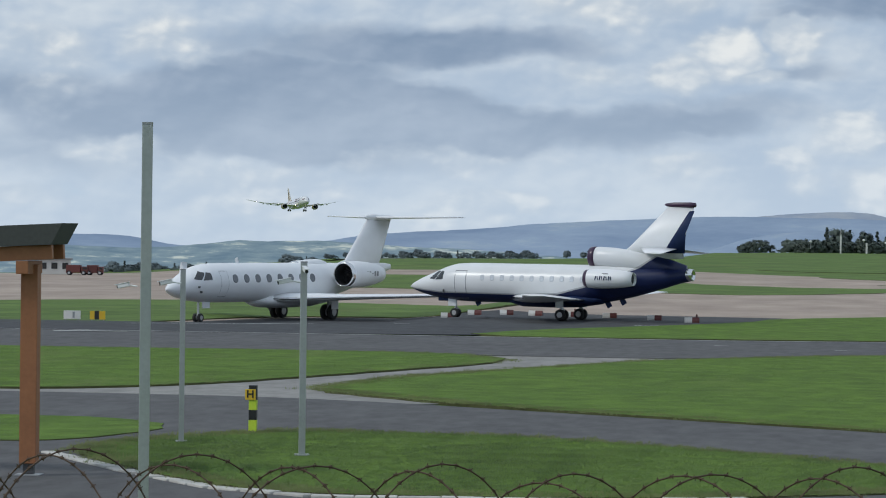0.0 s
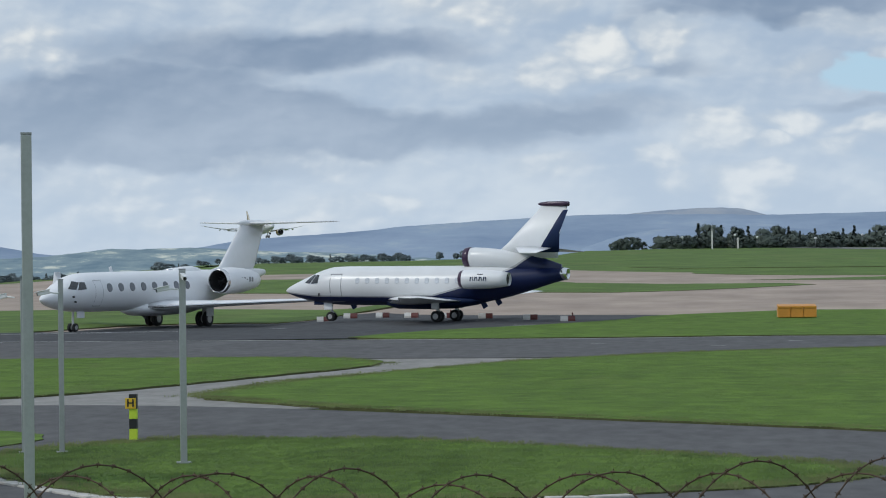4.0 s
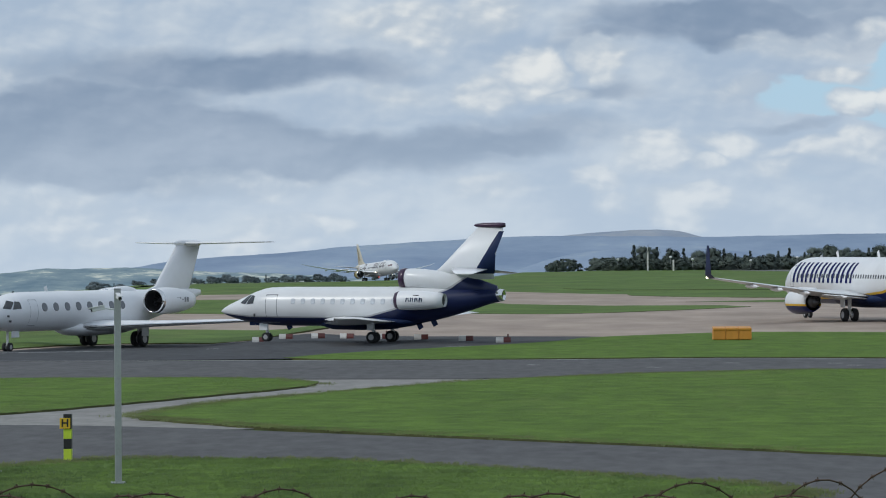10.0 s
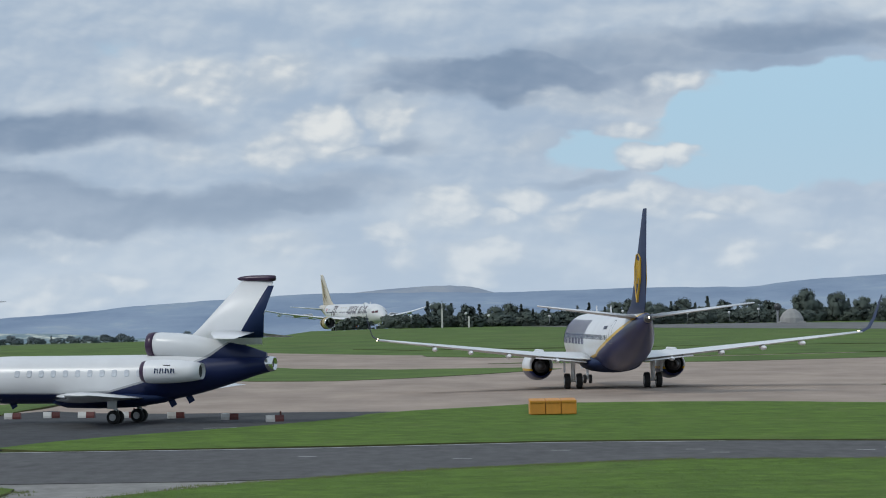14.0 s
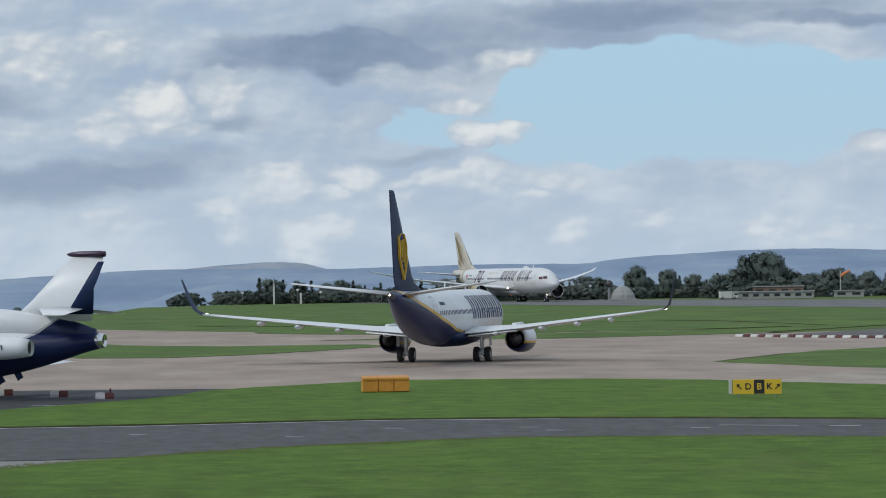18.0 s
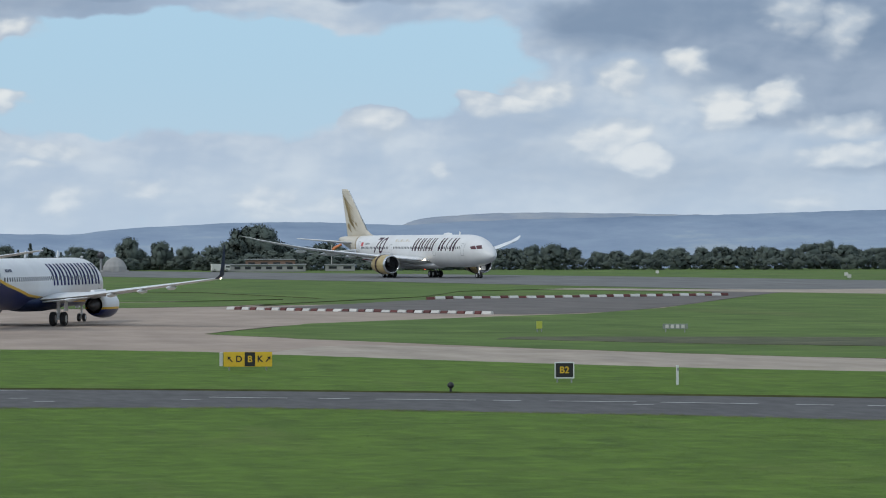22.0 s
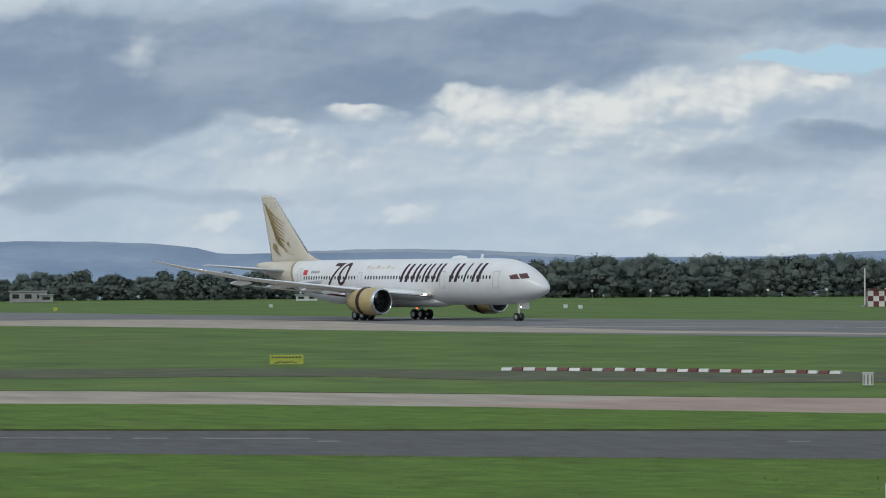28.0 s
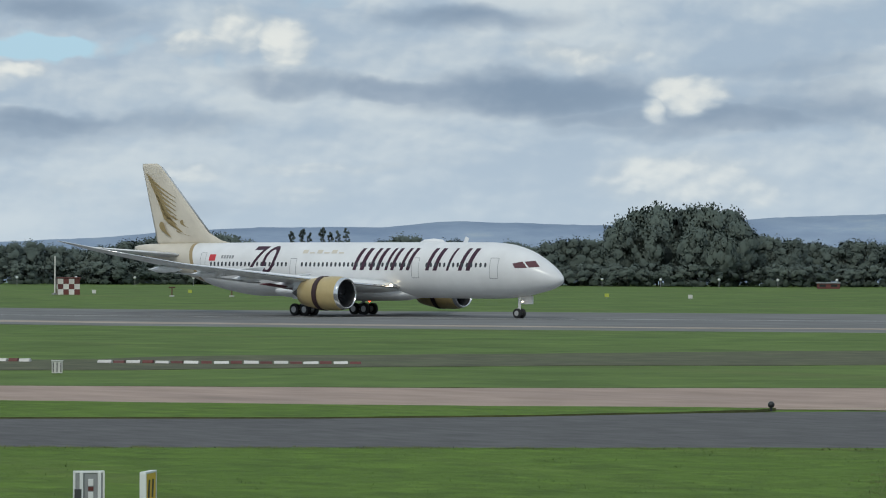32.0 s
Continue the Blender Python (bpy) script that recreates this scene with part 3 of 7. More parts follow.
sheet("road_taxiway", [(-120, 186), (-60, 184.5), (-17, 182.2), (-4.3, 181.5), (6, 183.5), (14, 182), (21.7, 178.3), (38, 169.4), (55.6, 157.2), (69.5, 147.9), (82.8, 138.2), (97, 134.8), (101.7, 132.2), (130, 104), (170, 60), (150, 46), (110, 88), (81.5, 113.7), (69.6, 122.4), (58.7, 131.1), (47.6, 140.4), (33.4, 153.8), (19.4, 163.4), (10, 166), (2, 161.5), (-3.7, 155.4), (-14.1, 156.1), (-60, 158.5), (-120, 160)],
      0.05, TARMAC, "dark grey tarmac taxiway with a pale edge line", "taxiway", turns=1)
sheet("pavement_stand", [(-120, 182), (-60, 183), (-16.6, 181.8), (-14.6, 194), (-8.3, 204.8), (-3, 215.7), (2, 226.5), (-3, 229), (-16, 231), (-22, 243), (-29, 250), (-37, 248.5), (-42, 233), (-47, 214), (-60, 203), (-120, 200)],
      0.065, DARK_TARMAC, "dark fresh tarmac parking stand", "apron", turns=1)
sheet("pavement_west", [(-420, 262), (-120, 212), (-60, 206), (-58, 240), (-50, 256), (-70, 268), (-420, 330)], 0.03, BROWN_CONCRETE, "brown concrete apron", "apron", turns=1)


def lawn(points, label, z=0.10, turns=2, wobble=0.35):
    return sheet("grass_verge", points, z, FIELD if min(p[1] for p in points) > 195 or max(p[1] for p in points) > 300 else GRASS, label, "grass", turns=turns, skirt=0.12, wobble=wobble)


lawn([(-18.5, 86), (-18.3, 90), (-16.9, 93.6), (-14, 97), (-7.2, 96), (-0.7, 90.3), (3.6, 86), (5.6, 82), (3.6, 78.5), (0.7, 76.4), (-3.7, 74.4), (-10.2, 74), (-12.6, 75.8), (-15.5, 80.3)], "near grass island with a worn kerb edge", z=0.08, wobble=0.2)
lawn([(-60, 103), (-24.1, 102.3), (-19.5, 101.3), (-17.6, 97.5), (-19.1, 91.2), (-21.2, 89.8), (-60, 86)], "small grass plot beside the service road", z=0.065, wobble=0.2)
lawn([(-80, 68), (-80, 40), (40, 40), (34, 56), (20, 66.5), (8, 70.8), (4.5, 71), (1.8, 70.9), (-1.7, 69.6), (-4, 69.8), (-7.4, 69), (-12, 68.8)], "rough grass below the fence", wobble=0.25)
lawn([(-120, 157), (-36, 157), (-19.7, 157.6), (-14.6, 156), (-11.8, 149), (-16.6, 136), (-22.5, 120.5), (-30, 117), (-120, 117)], "grass island between taxiway and path", wobble=0.3)
lawn([(-17.5, 121), (-15.4, 131), (-12.5, 138.4), (-6.2, 152.4), (1.5, 161), (10, 165.5), (19.4, 163), (33.4, 153.4), (47.6, 140), (58.7, 130.7), (69.6, 122), (81.5, 113.3), (110, 88), (150, 46), (120, 20), (60, 30), (50, 60), (40, 72), (20, 86), (6.8, 97.9), (-2.6, 105.6), (-10.2, 111.6), (-14, 116.2)], "wide mown grass strip beside the taxiway", turns=2, wobble=0.3)
lawn([(-18.5, 182), (-14.4, 195.3), (-8.3, 204.8), (-3, 215.7), (-1, 225.5), (6, 234), (10, 238.7), (24.4, 233), (34.2, 215.6), (46.2, 197.3), (50, 193.2), (66, 180), (78, 161), (90, 145.8), (100.5, 136.4), (97, 135.2), (82.8, 138.6), (69.5, 148.3), (55.6, 157.6), (38, 169.8), (21.7, 178.7), (14, 182.4), (6, 183.9), (-4.3, 181.9)], "grass verge between apron and taxiway", turns=1, wobble=0.3)
lawn([(-70, 207), (-49, 216), (-43.5, 235), (-38.5, 250.5), (-29, 252.5), (-22.5, 247), (-20.5, 262), (-23, 286), (-40, 297), (-58, 299), (-74, 280)], "grass patch behind the parked jet", turns=1)
lawn([(-64, 380), (-36, 366), (-22, 330), (-8, 304), (4, 316), (18, 349), (-6, 350), (-20, 398), (-36, 474), (-66, 468)], "long grass island on the apron", turns=1, z=0.06)
lawn([(33, 269.5), (38, 254), (47, 231.2), (56.5, 214), (74, 196.6), (88, 177), (103.5, 163), (121, 150), (180, 98), (250, 60), (330, 90), (216, 235.5), (195, 264.5), (171, 305), (162, 340), (156, 374), (151, 399), (141, 428), (131, 450), (124.5, 434), (110, 401), (88.5, 352), (75, 328.5), (64.5, 319), (45, 298)], "open grass between taxiway and runway", z=0.03, turns=0)
sheet("road_track", [(44, 258), (72, 249.5), (90, 237), (98, 226), (113, 206.5), (125, 212), (140, 204.5), (172, 197), (260, 150), (246, 132), (148, 173), (126, 187), (102, 191.5), (88, 209), (85, 222), (64, 230)],
      0.06, TRACK, "dark worn track through the grass", "track", turns=1, wobble=0.5)
lawn([(0.4, 428.2), (11.7, 454), (33, 478), (60, 470), (66, 420), (53, 407), (28, 396), (12, 405)], "grass island on the apron", turns=1, z=0.06)
lawn([(9, 372), (32, 364), (50, 374), (82, 431), (96, 475), (120, 500), (100, 560), (60, 640), (10, 640), (-6, 500), (2, 480), (33, 480), (62, 474), (68, 420), (56, 405), (28, 392)], "grass field before the runway", turns=0, z=0.05)


def strip(name, pts, width, z, mat, label, category="marking"):
    bm = bmesh.new()
    left, right = [], []
    for i, (x, y) in enumerate(pts):
        a, b = pts[max(0, i - 1)], pts[min(len(pts) - 1, i + 1)]
        d = Vector((b[0] - a[0], b[1] - a[1], 0)).normalized()
        nrm = Vector((-d.y, d.x, 0)) * width / 2
        zz = ground_z(x, y) + z
        left.append(bm.verts.new((x + nrm.x, y + nrm.y, zz)))
        right.append(bm.verts.new((x - nrm.x, y - nrm.y, zz)))
    for i in range(len(pts) - 1):
        bm.faces.new((right[i], right[i + 1], left[i + 1], left[i]))
    return tagged(part(name, bm, mat), label, category, kind="structure")


def offset_line(pts, d):
    out = []
    for i, (x, y) in enumerate(pts):
        a, b = pts[max(0, i - 1)], pts[min(len(pts) - 1, i + 1)]
        n = Vector((b[0] - a[0], b[1] - a[1])).normalized()
        out.append((x - n.y * d, y + n.x * d))
    return out


TAXI_UP = [(-110, 185.5), (-60, 184.2), (-17, 182.2), (-4.3, 181.5), (6, 183.3), (14, 181.8), (21.7, 178.3), (38, 169.4), (55.6, 157.2), (69.5, 147.9), (82.8, 138.2)]
strip("marking_edge_line", offset_line(TAXI_UP, -0.9)[:6], 0.35, 0.072, WHITE_LINE, "faded white taxiway edge line")
mid = offset_line(TAXI_UP, -6.2)[6:9]
for (ax, ay), (bx, by) in zip(mid, mid[1:]):
    for u, v in ((0.02, 0.2), (0.27, 0.34), (0.4, 0.62), (0.66, 0.72), (0.78, 0.97)):
        strip("marking_centre_line", [(ax + (bx - ax) * q, ay + (by - ay) * q) for q in (u, v)], 0.3, 0.072, WHITE_LINE, "worn broken white taxiway line")
strip("marking_stand_line", [(-38.5, 195), (-29, 205)], 0.3, 0.085, WHITE_LINE, "faded white stand line")
strip("marking_stand_line", [(-24, 205), (-4, 207)], 0.25, 0.085, WHITE_LINE, "faded white stand line")
strip("marking_taxi_dash", [(-39.5, 180), (-35.6, 180.6)], 0.9, 0.08, WHITE_LINE, "white painted taxiway dash")
for k in range(9):
    a = offset_line(TAXI_UP, -8.5)[3 + k % 7]
    strip("marking_taxi_dash", [(a[0] + 6 * (k // 7), a[1] - 4.2 * (k // 7)), (a[0] + 0.7 + 6 * (k // 7), a[1] - 0.4 - 4.2 * (k // 7))], 0.22, 0.08, WHITE_LINE, "short worn white dash on the taxiway")
strip("marking_runway_edge", [(151.7, 468.8), (165, 420), (177.4, 385), (214, 330), (262, 270)], 1.2, 0.04, WHITE_LINE, "worn white runway line")
sheet("pavement_shoulder", [(58, 640), (98, 530), (136, 470), (159, 478), (176, 470), (186, 440), (178, 405), (180, 372), (178, 334), (209, 271), (238, 239), (326, 149), (318, 142), (235, 236), (206, 268), (180, 312), (163, 350), (154, 374), (151, 399), (141, 428), (131, 450), (96, 516), (50, 636)],
      0.046, PALE_CONCRETE, "pale concrete runway shoulder", "runway shoulder", turns=1)
# kerb along the near grass island
KERB = material("pale_kerb", (0.47, 0.455, 0.42), 0.85, grain=5, vary=0.15, random_tint=0.15, bump=0.01)
kerb = thing("kerb", "pale worn kerb stones edging the near grass", "kerb", kind="structure")
kpts = rounded([(-18.9, 86), (-15.7, 80), (-12.8, 75.4), (-10.3, 73.6), (-3.7, 74.0), (-0.8, 75.3)], 0)
stone = None
for (ax, ay), (bx, by) in zip(kpts, kpts[1:]):
    n = int(math.hypot(bx - ax, by - ay) / 0.92)
    for i in range(n):
        x, y = ax + (bx - ax) * (i + 0.5) / n, ay + (by - ay) * (i + 0.5) / n
        if stone is None:
            stone = part("kerb_stone", box(bmesh.new(), 0.93, 0.40, 0.20, 0, 0, 0, bevel=0.03), KERB, kerb)
            ob = stone
        else:
            ob = new("kerb_stone", stone.data)
            ob.parent = kerb
        ob.matrix_basis = pose(x, y, -0.015 + 0.03 * noise.noise((x, y, 0)), 0, 3 * noise.noise((x, y, 8)), math.degrees(math.atan2(by - ay, bx - ax)) + 2 * noise.noise((x, y, 3)))

# ------------------------------------------------------------------ hills


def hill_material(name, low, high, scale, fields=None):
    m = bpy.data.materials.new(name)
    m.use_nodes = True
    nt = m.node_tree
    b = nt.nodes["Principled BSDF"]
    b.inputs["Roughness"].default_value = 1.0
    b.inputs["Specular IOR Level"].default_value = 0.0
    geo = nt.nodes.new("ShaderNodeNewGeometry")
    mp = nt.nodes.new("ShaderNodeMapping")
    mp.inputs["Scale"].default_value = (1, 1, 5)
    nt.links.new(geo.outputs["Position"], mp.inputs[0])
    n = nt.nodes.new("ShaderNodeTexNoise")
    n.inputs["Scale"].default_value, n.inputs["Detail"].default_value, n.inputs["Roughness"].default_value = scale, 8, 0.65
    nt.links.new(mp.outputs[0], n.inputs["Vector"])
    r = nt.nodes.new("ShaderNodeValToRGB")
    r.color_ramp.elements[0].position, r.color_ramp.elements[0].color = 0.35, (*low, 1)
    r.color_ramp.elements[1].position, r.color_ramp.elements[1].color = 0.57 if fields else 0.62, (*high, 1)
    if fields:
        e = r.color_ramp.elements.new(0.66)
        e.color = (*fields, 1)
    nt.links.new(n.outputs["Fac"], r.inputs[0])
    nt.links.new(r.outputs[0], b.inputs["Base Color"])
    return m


# distance haze is painted into the hill colours as a blue-grey tint
MOOR = hill_material("haze_blue_moorland", (0.222, 0.288, 0.395), (0.30, 0.37, 0.47), 0.0045, fields=(0.37, 0.43, 0.49))
# a paler copy of the moor colour, sunlight on the tops painted in
MOOR_SUN_TINT = hill_material("sun_painted_moorland", (0.285, 0.335, 0.415), (0.37, 0.40, 0.445), 0.02)
LOW_HILL = hill_material("haze_tinted_low_hills", (0.17, 0.24, 0.29), (0.27, 0.34, 0.36), 0.022, fields=(0.62, 0.64, 0.56))


def ridge(name, profile, dist, base, mat, label, rough=0.012, depth=420):
    """A line of hills: crest heights by azimuth, seen over the plain."""
    bm = bmesh.new()
    azs = [p[0] for p in profile]
    els = [p[1] for p in profile]
    n = int((azs[-1] - azs[0]) / 0.12)
    rows = []
    for i in range(n + 1):
        az = azs[0] + (azs[-1] - azs[0]) * i / n
        el = spline(azs, els, az) + rough * noise.noise((az * 2.3, 1.7, dist)) + rough * 0.6 * noise.noise((az * 7, 4, dist))
        a = radians(az)
        col = []
        for k in range(7):
            s = k / 6
            d = dist - depth * (1 - s)
            top = 6 + dist * math.tan(radians(el))
            low = 6 + dist * math.tan(radians(base))
            z = low + (top - low) * (s ** 0.8) + 5 * noise.noise((az * 1.3, s * 3, dist)) * s * (1 - s) * 4
            col.append(bm.verts.new((d * math.sin(a), d * math.cos(a) + 20, z)))
        col.append(bm.verts.new(((dist + 200) * math.sin(a), (dist + 200) * math.cos(a) + 20, 6 + dist * math.tan(radians(base)))))
        rows.append(col)
    for a, b in zip(rows, rows[1:]):
        for k in range(len(a) - 1):
            bm.faces.new((a[k], b[k], b[k + 1], a[k + 1]))
    return tagged(part(name, bm, mat, smooth=True), label, "hills", kind="structure")


ridge("backdrop_moor", [(-40, -0.1), (-18, -0.2), (-13.3, -0.21), (-11.5, -0.23), (-10.2, -0.40), (-8.5, -0.36), (-7, -0.16), (-5.55, -0.07), (-4.3, 0.04), (-2.4, 0.15), (-1.2, 0.20), (0.9, 0.19), (1.5, 0.17), (4.4, 0.21), (5.8, 0.2), (7, 0.31), (9.7, 0.40), (11.4, 0.35), (13, 0.42), (17.4, 0.52), (19.8, 0.58), (21, 0.57), (22.6, 0.47), (23.1, 0.36), (26, 0.37), (29, 0.27), (31.8, 0.26), (34.3, 0.36), (36, 0.49), (37.5, 0.55), (39.2, 0.56), (40.4, 0.66), (43.4, 0.60), (46, 0.75), (50, 0.85), (75, 0.8)], 4500, -1.1, MOOR, "long moorland ridge with blue haze painted in")
ridge("backdrop_moor_top", [(10.9, 0.1), (11.4, 0.34), (11.7, 0.44), (12.2, 0.50), (13.6, 0.55), (15.4, 0.52), (17, 0.49), (19, 0.3)], 4660, -0.3, MOOR_SUN_TINT, "flat moor top with sunlight and haze painted in", depth=40)
ridge("backdrop_moor_top", [(-1.5, 0.05), (-0.7, 0.20), (0.0, 0.26), (0.7, 0.30), (1.2, 0.28), (1.8, 0.14), (2.5, 0.0)], 4660, -0.3, MOOR_SUN_TINT, "pale moor shoulder with sunlight and haze painted in", depth=40)
ridge("backdrop_moor_top", [(22.5, 0.2), (24, 0.38), (26, 0.42), (28.5, 0.34), (30, 0.2)], 4660, -0.3, MOOR_SUN_TINT, "pale distant moor top with sunlight and haze painted in", depth=40)
ridge("backdrop_low_hills", [(-40, -0.3), (-14, -0.34), (-11, -0.44), (-9.2, -0.30), (-8, -0.30), (-6.8, -0.36), (-5.6, -0.40), (-4.6, -0.47), (-3, -0.55), (0, -0.7)], 4020, -1.3, LOW_HILL, "low wooded hills with pale fields, haze painted in", rough=0.02)
ridge("backdrop_low_hills", [(-1.8, -0.5), (-0.6, -0.12), (0.5, -0.02), (1.5, -0.02), (2.5, -0.1), (3.5, -0.3)], 4120, -1.2, MOOR, "nearer foothill with blue haze painted in")

# ------------------------------------------------------------------ trees


def leaf_material(name, dark, light):
    m = bpy.data.materials.new(name)
    m.use_nodes = True
    nt = m.node_tree
    b = nt.nodes["Principled BSDF"]
    b.inputs["Roughness"].default_value = 0.7
    b.inputs["Specular IOR Level"].default_value = 0.15
    geo = nt.nodes.new("ShaderNodeNewGeometry")
    oi = nt.nodes.new("ShaderNodeObjectInfo")
    a = nt.nodes.new("ShaderNodeMath")
    a.operation = "ADD"
    nt.links.new(geo.outputs["Random Per Island"], a.inputs[0])
    nt.links.new(oi.outputs["Random"], a.inputs[1])
    h = nt.nodes.new("ShaderNodeMath")
    h.operation = "MULTIPLY"
    h.inputs[1].default_value = 0.5
    nt.links.new(a.outputs[0], h.inputs[0])
    r = nt.nodes.new("ShaderNodeValToRGB")
    r.color_ramp.elements[0].color, r.color_ramp.elements[1].color = (*dark, 1), (*light, 1)
    nt.links.new(h.outputs[0], r.inputs[0])
    nt.links.new(r.outputs[0], b.inputs["Base Color"])
    return m


# leaf greens are lightened and blued to paint in distance haze, LEAVES_HAZE most
LEAVES = leaf_material("tree_leaves", (0.092, 0.117, 0.104), (0.112, 0.139, 0.119))
LEAVES_FAR = leaf_material("far_tree_leaves", (0.095, 0.121, 0.114), (0.116, 0.144, 0.130))
LEAVES_HAZE = leaf_material("haze_tinted_far_leaves", (0.135, 0.170, 0.185), (0.165, 0.205, 0.215))
BARK = material("bark", (0.09, 0.075, 0.06), 0.9, grain=3, vary=0.2)


def outward(co, h):
    """Directions away from the heart of a crown."""
    n = co - np.array((0.0, 0.0, 0.42 * h))
    n[:, 2] += 0.12 * h
    return n / np.maximum(1e-6, np.linalg.norm(n, axis=1))[:, None]


def soften(me, co, h):
    """Leaves share the shading of the crown they sit on."""
    me.polygons.foreach_set("use_smooth", [True] * len(me.polygons))
    me.normals_split_custom_set_from_vertices(outward(co, h).tolist())


def crown(seed, w, h, bole, clumps, leaves, leaf, shape="round"):
    """A crown of many small leaf clumps with gaps; the trunk and limbs apart."""
    rnd = random.Random(seed)
    verts, faces = [], []
    centres = []
    for _ in range(clumps):
        u = rnd.random()
        if shape == "tall":
            zc = bole + (h - bole) * u
            rad = w / 2 * (math.sin(math.pi * min(0.97, 0.12 + 0.85 * u)) ** 0.7)
        elif shape == "hedge":
            zc = h * (0.08 + 0.84 * u)
            rad = w / 2 * (1 - 0.45 * u * u)
        elif shape == "cone":
            zc = bole + (h - bole) * u
            rad = w / 2 * (1.02 - u)
        else:
            zc = bole + (h - bole) * (0.12 + 0.80 * u)
            rad = w / 2 * math.sqrt(max(0.05, 1 - ((u - 0.42) / 0.62) ** 2))
        a, q = rnd.uniform(0, 2 * math.pi), rad * math.sqrt(rnd.random()) * 0.92
        centres.append((q * math.cos(a), q * math.sin(a), zc, rnd.uniform(0.10, 0.2) * min(w, h) * (0.6 if shape in ("tall", "cone") else 1)))
    ball = bmesh.new()
    bmesh.ops.create_icosphere(ball, subdivisions=1, radius=1.0)
    knob = [v.co.copy() for v in ball.verts]
    skin = [[v.index for v in f.verts] for f in ball.faces]
    ball.free()
    for cx, cy, cz, cr in centres:
        k = len(verts)
        for v in knob:
            q = cr * 0.60 * (1 + 0.28 * noise.noise((v.x * 1.7 + cx, v.y * 1.7 + cy, v.z * 1.7 + cz)))
            verts.append(Vector((cx + v.x * q, cy + v.y * q, max(0.05, cz + v.z * q))))
        faces += [tuple(k + i for i in f) for f in skin]
    for cx, cy, cz, cr in centres:
        for _ in range(leaves):
            d = Vector((rnd.gauss(0, 1), rnd.gauss(0, 1), rnd.gauss(0, 0.8))).normalized() * cr * (0.55 + 0.5 * rnd.random())
            p = Vector((cx, cy, cz)) + d
            if p.z < 0.1:
                continue
            s = leaf * rnd.uniform(0.6, 1.3)
            ax = Vector((rnd.gauss(0, 1), rnd.gauss(0, 1), rnd.gauss(0, 1))).normalized()
            bx = ax.orthogonal().normalized()
            k = len(verts)
            verts += [p + ax * s, p + bx * s * 0.7, p - ax * s * 0.9, p - bx * s * 0.7]
            out = p - Vector((0, 0, 0.42 * h))
            faces.append((k, k + 1, k + 2, k + 3) if ax.cross(bx).dot(out) > 0 else (k + 3, k + 2, k + 1, k))
    me = bpy.data.meshes.new("crown")
    me.from_pydata([tuple(v) for v in verts], [], faces)
    soften(me, np.array([tuple(v) for v in verts]), h)
    return me, centres


def make_tree(seed, w, h, shape="round", mat=None, clumps=46, leaves=34, name="tree", label="", leaf=None):
    bole = {"round": 0.18, "tall": 0.05, "hedge": 0.0, "cone": 0.08}[shape] * h
    me, centres = crown(seed, w, h, bole, clumps, leaves, leaf or 0.055 * min(w, h) + 0.12, shape)
    root = thing(name, label or "dark green broadleaf tree at the airfield edge", "tree")
    me.materials.append(mat or LEAVES)
    c = new("crown", me)
    c.parent = root
    bm = bmesh.new()
    r = 0.028 * h
    tube(bm, (0, 0, -0.6), (0, 0, h * 0.45), r, r * 0.6, 8)
    tube(bm, (0, 0, h * 0.43), (0.02 * h, 0.01 * h, h * 0.8), r * 0.6, r * 0.15, 7)
    for cx, cy, cz, cr in centres[:6]:
        tube(bm, (0, 0, max(h * 0.15, cz - 0.25 * h)), (cx, cy, cz), r * 0.35, r * 0.1, 6)
    part("trunk", bm, BARK, root)
    return root


kinds = {
    "round": [make_tree(11 + i, 9 + i, 10.0, "round", clumps=66, leaves=76, leaf=0.24) for i in range(4)],
    "hedge": [make_tree(31 + i, 12, 6.0, "hedge", clumps=60, leaves=36, label="dense dark green bushes at the airfield edge", leaf=0.25) for i in range(3)],
    "cone": [make_tree(51 + i, 5.0, 11.0, "cone", LEAVES_FAR, clumps=44, leaves=26, label="dark conifer at the airfield edge", leaf=0.38) for i in range(2)],
    "tall": [make_tree(61 + i, 4.0, 17.0, "tall", clumps=70, leaves=26, label="tall slim poplar behind the airfield", leaf=0.26) for i in range(2)],
}
used = set()
woods = {}  # crowns joined into one body of far woodland


def plant(kind, az, dist, height, rnd, eye_y=40.0, wide=1.0, group="trees at the airfield edge", joined=False):
    a = radians(az)
    x, y = dist * math.sin(a), eye_y + dist * math.cos(a)
    src = rnd.choice(kinds[kind])
    h0 = {"round": 10.0, "hedge": 6.0, "cone": 11.0, "tall": 17.0}[kind]
    s = height / h0
    m = pose(x, y, ground_z(x, y) - 0.1, 0, 0, rnd.uniform(0, 360))
    if joined:
        woods.setdefault(group, []).append((src, m @ Matrix.Diagonal((s * wide, s * wide, s, 1))))
        return None
    if src in used:
        ob = copy_thing(src, m)
    else:
        used.add(src)
        ob = src
        ob.matrix_basis = m
    ob.scale = (s * wide, s * wide, s)
    ob["group"] = group
    # crowns this far off take the leaf colour with haze painted in
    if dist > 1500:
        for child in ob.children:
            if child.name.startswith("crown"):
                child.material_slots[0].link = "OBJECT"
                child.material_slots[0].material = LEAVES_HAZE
    return ob


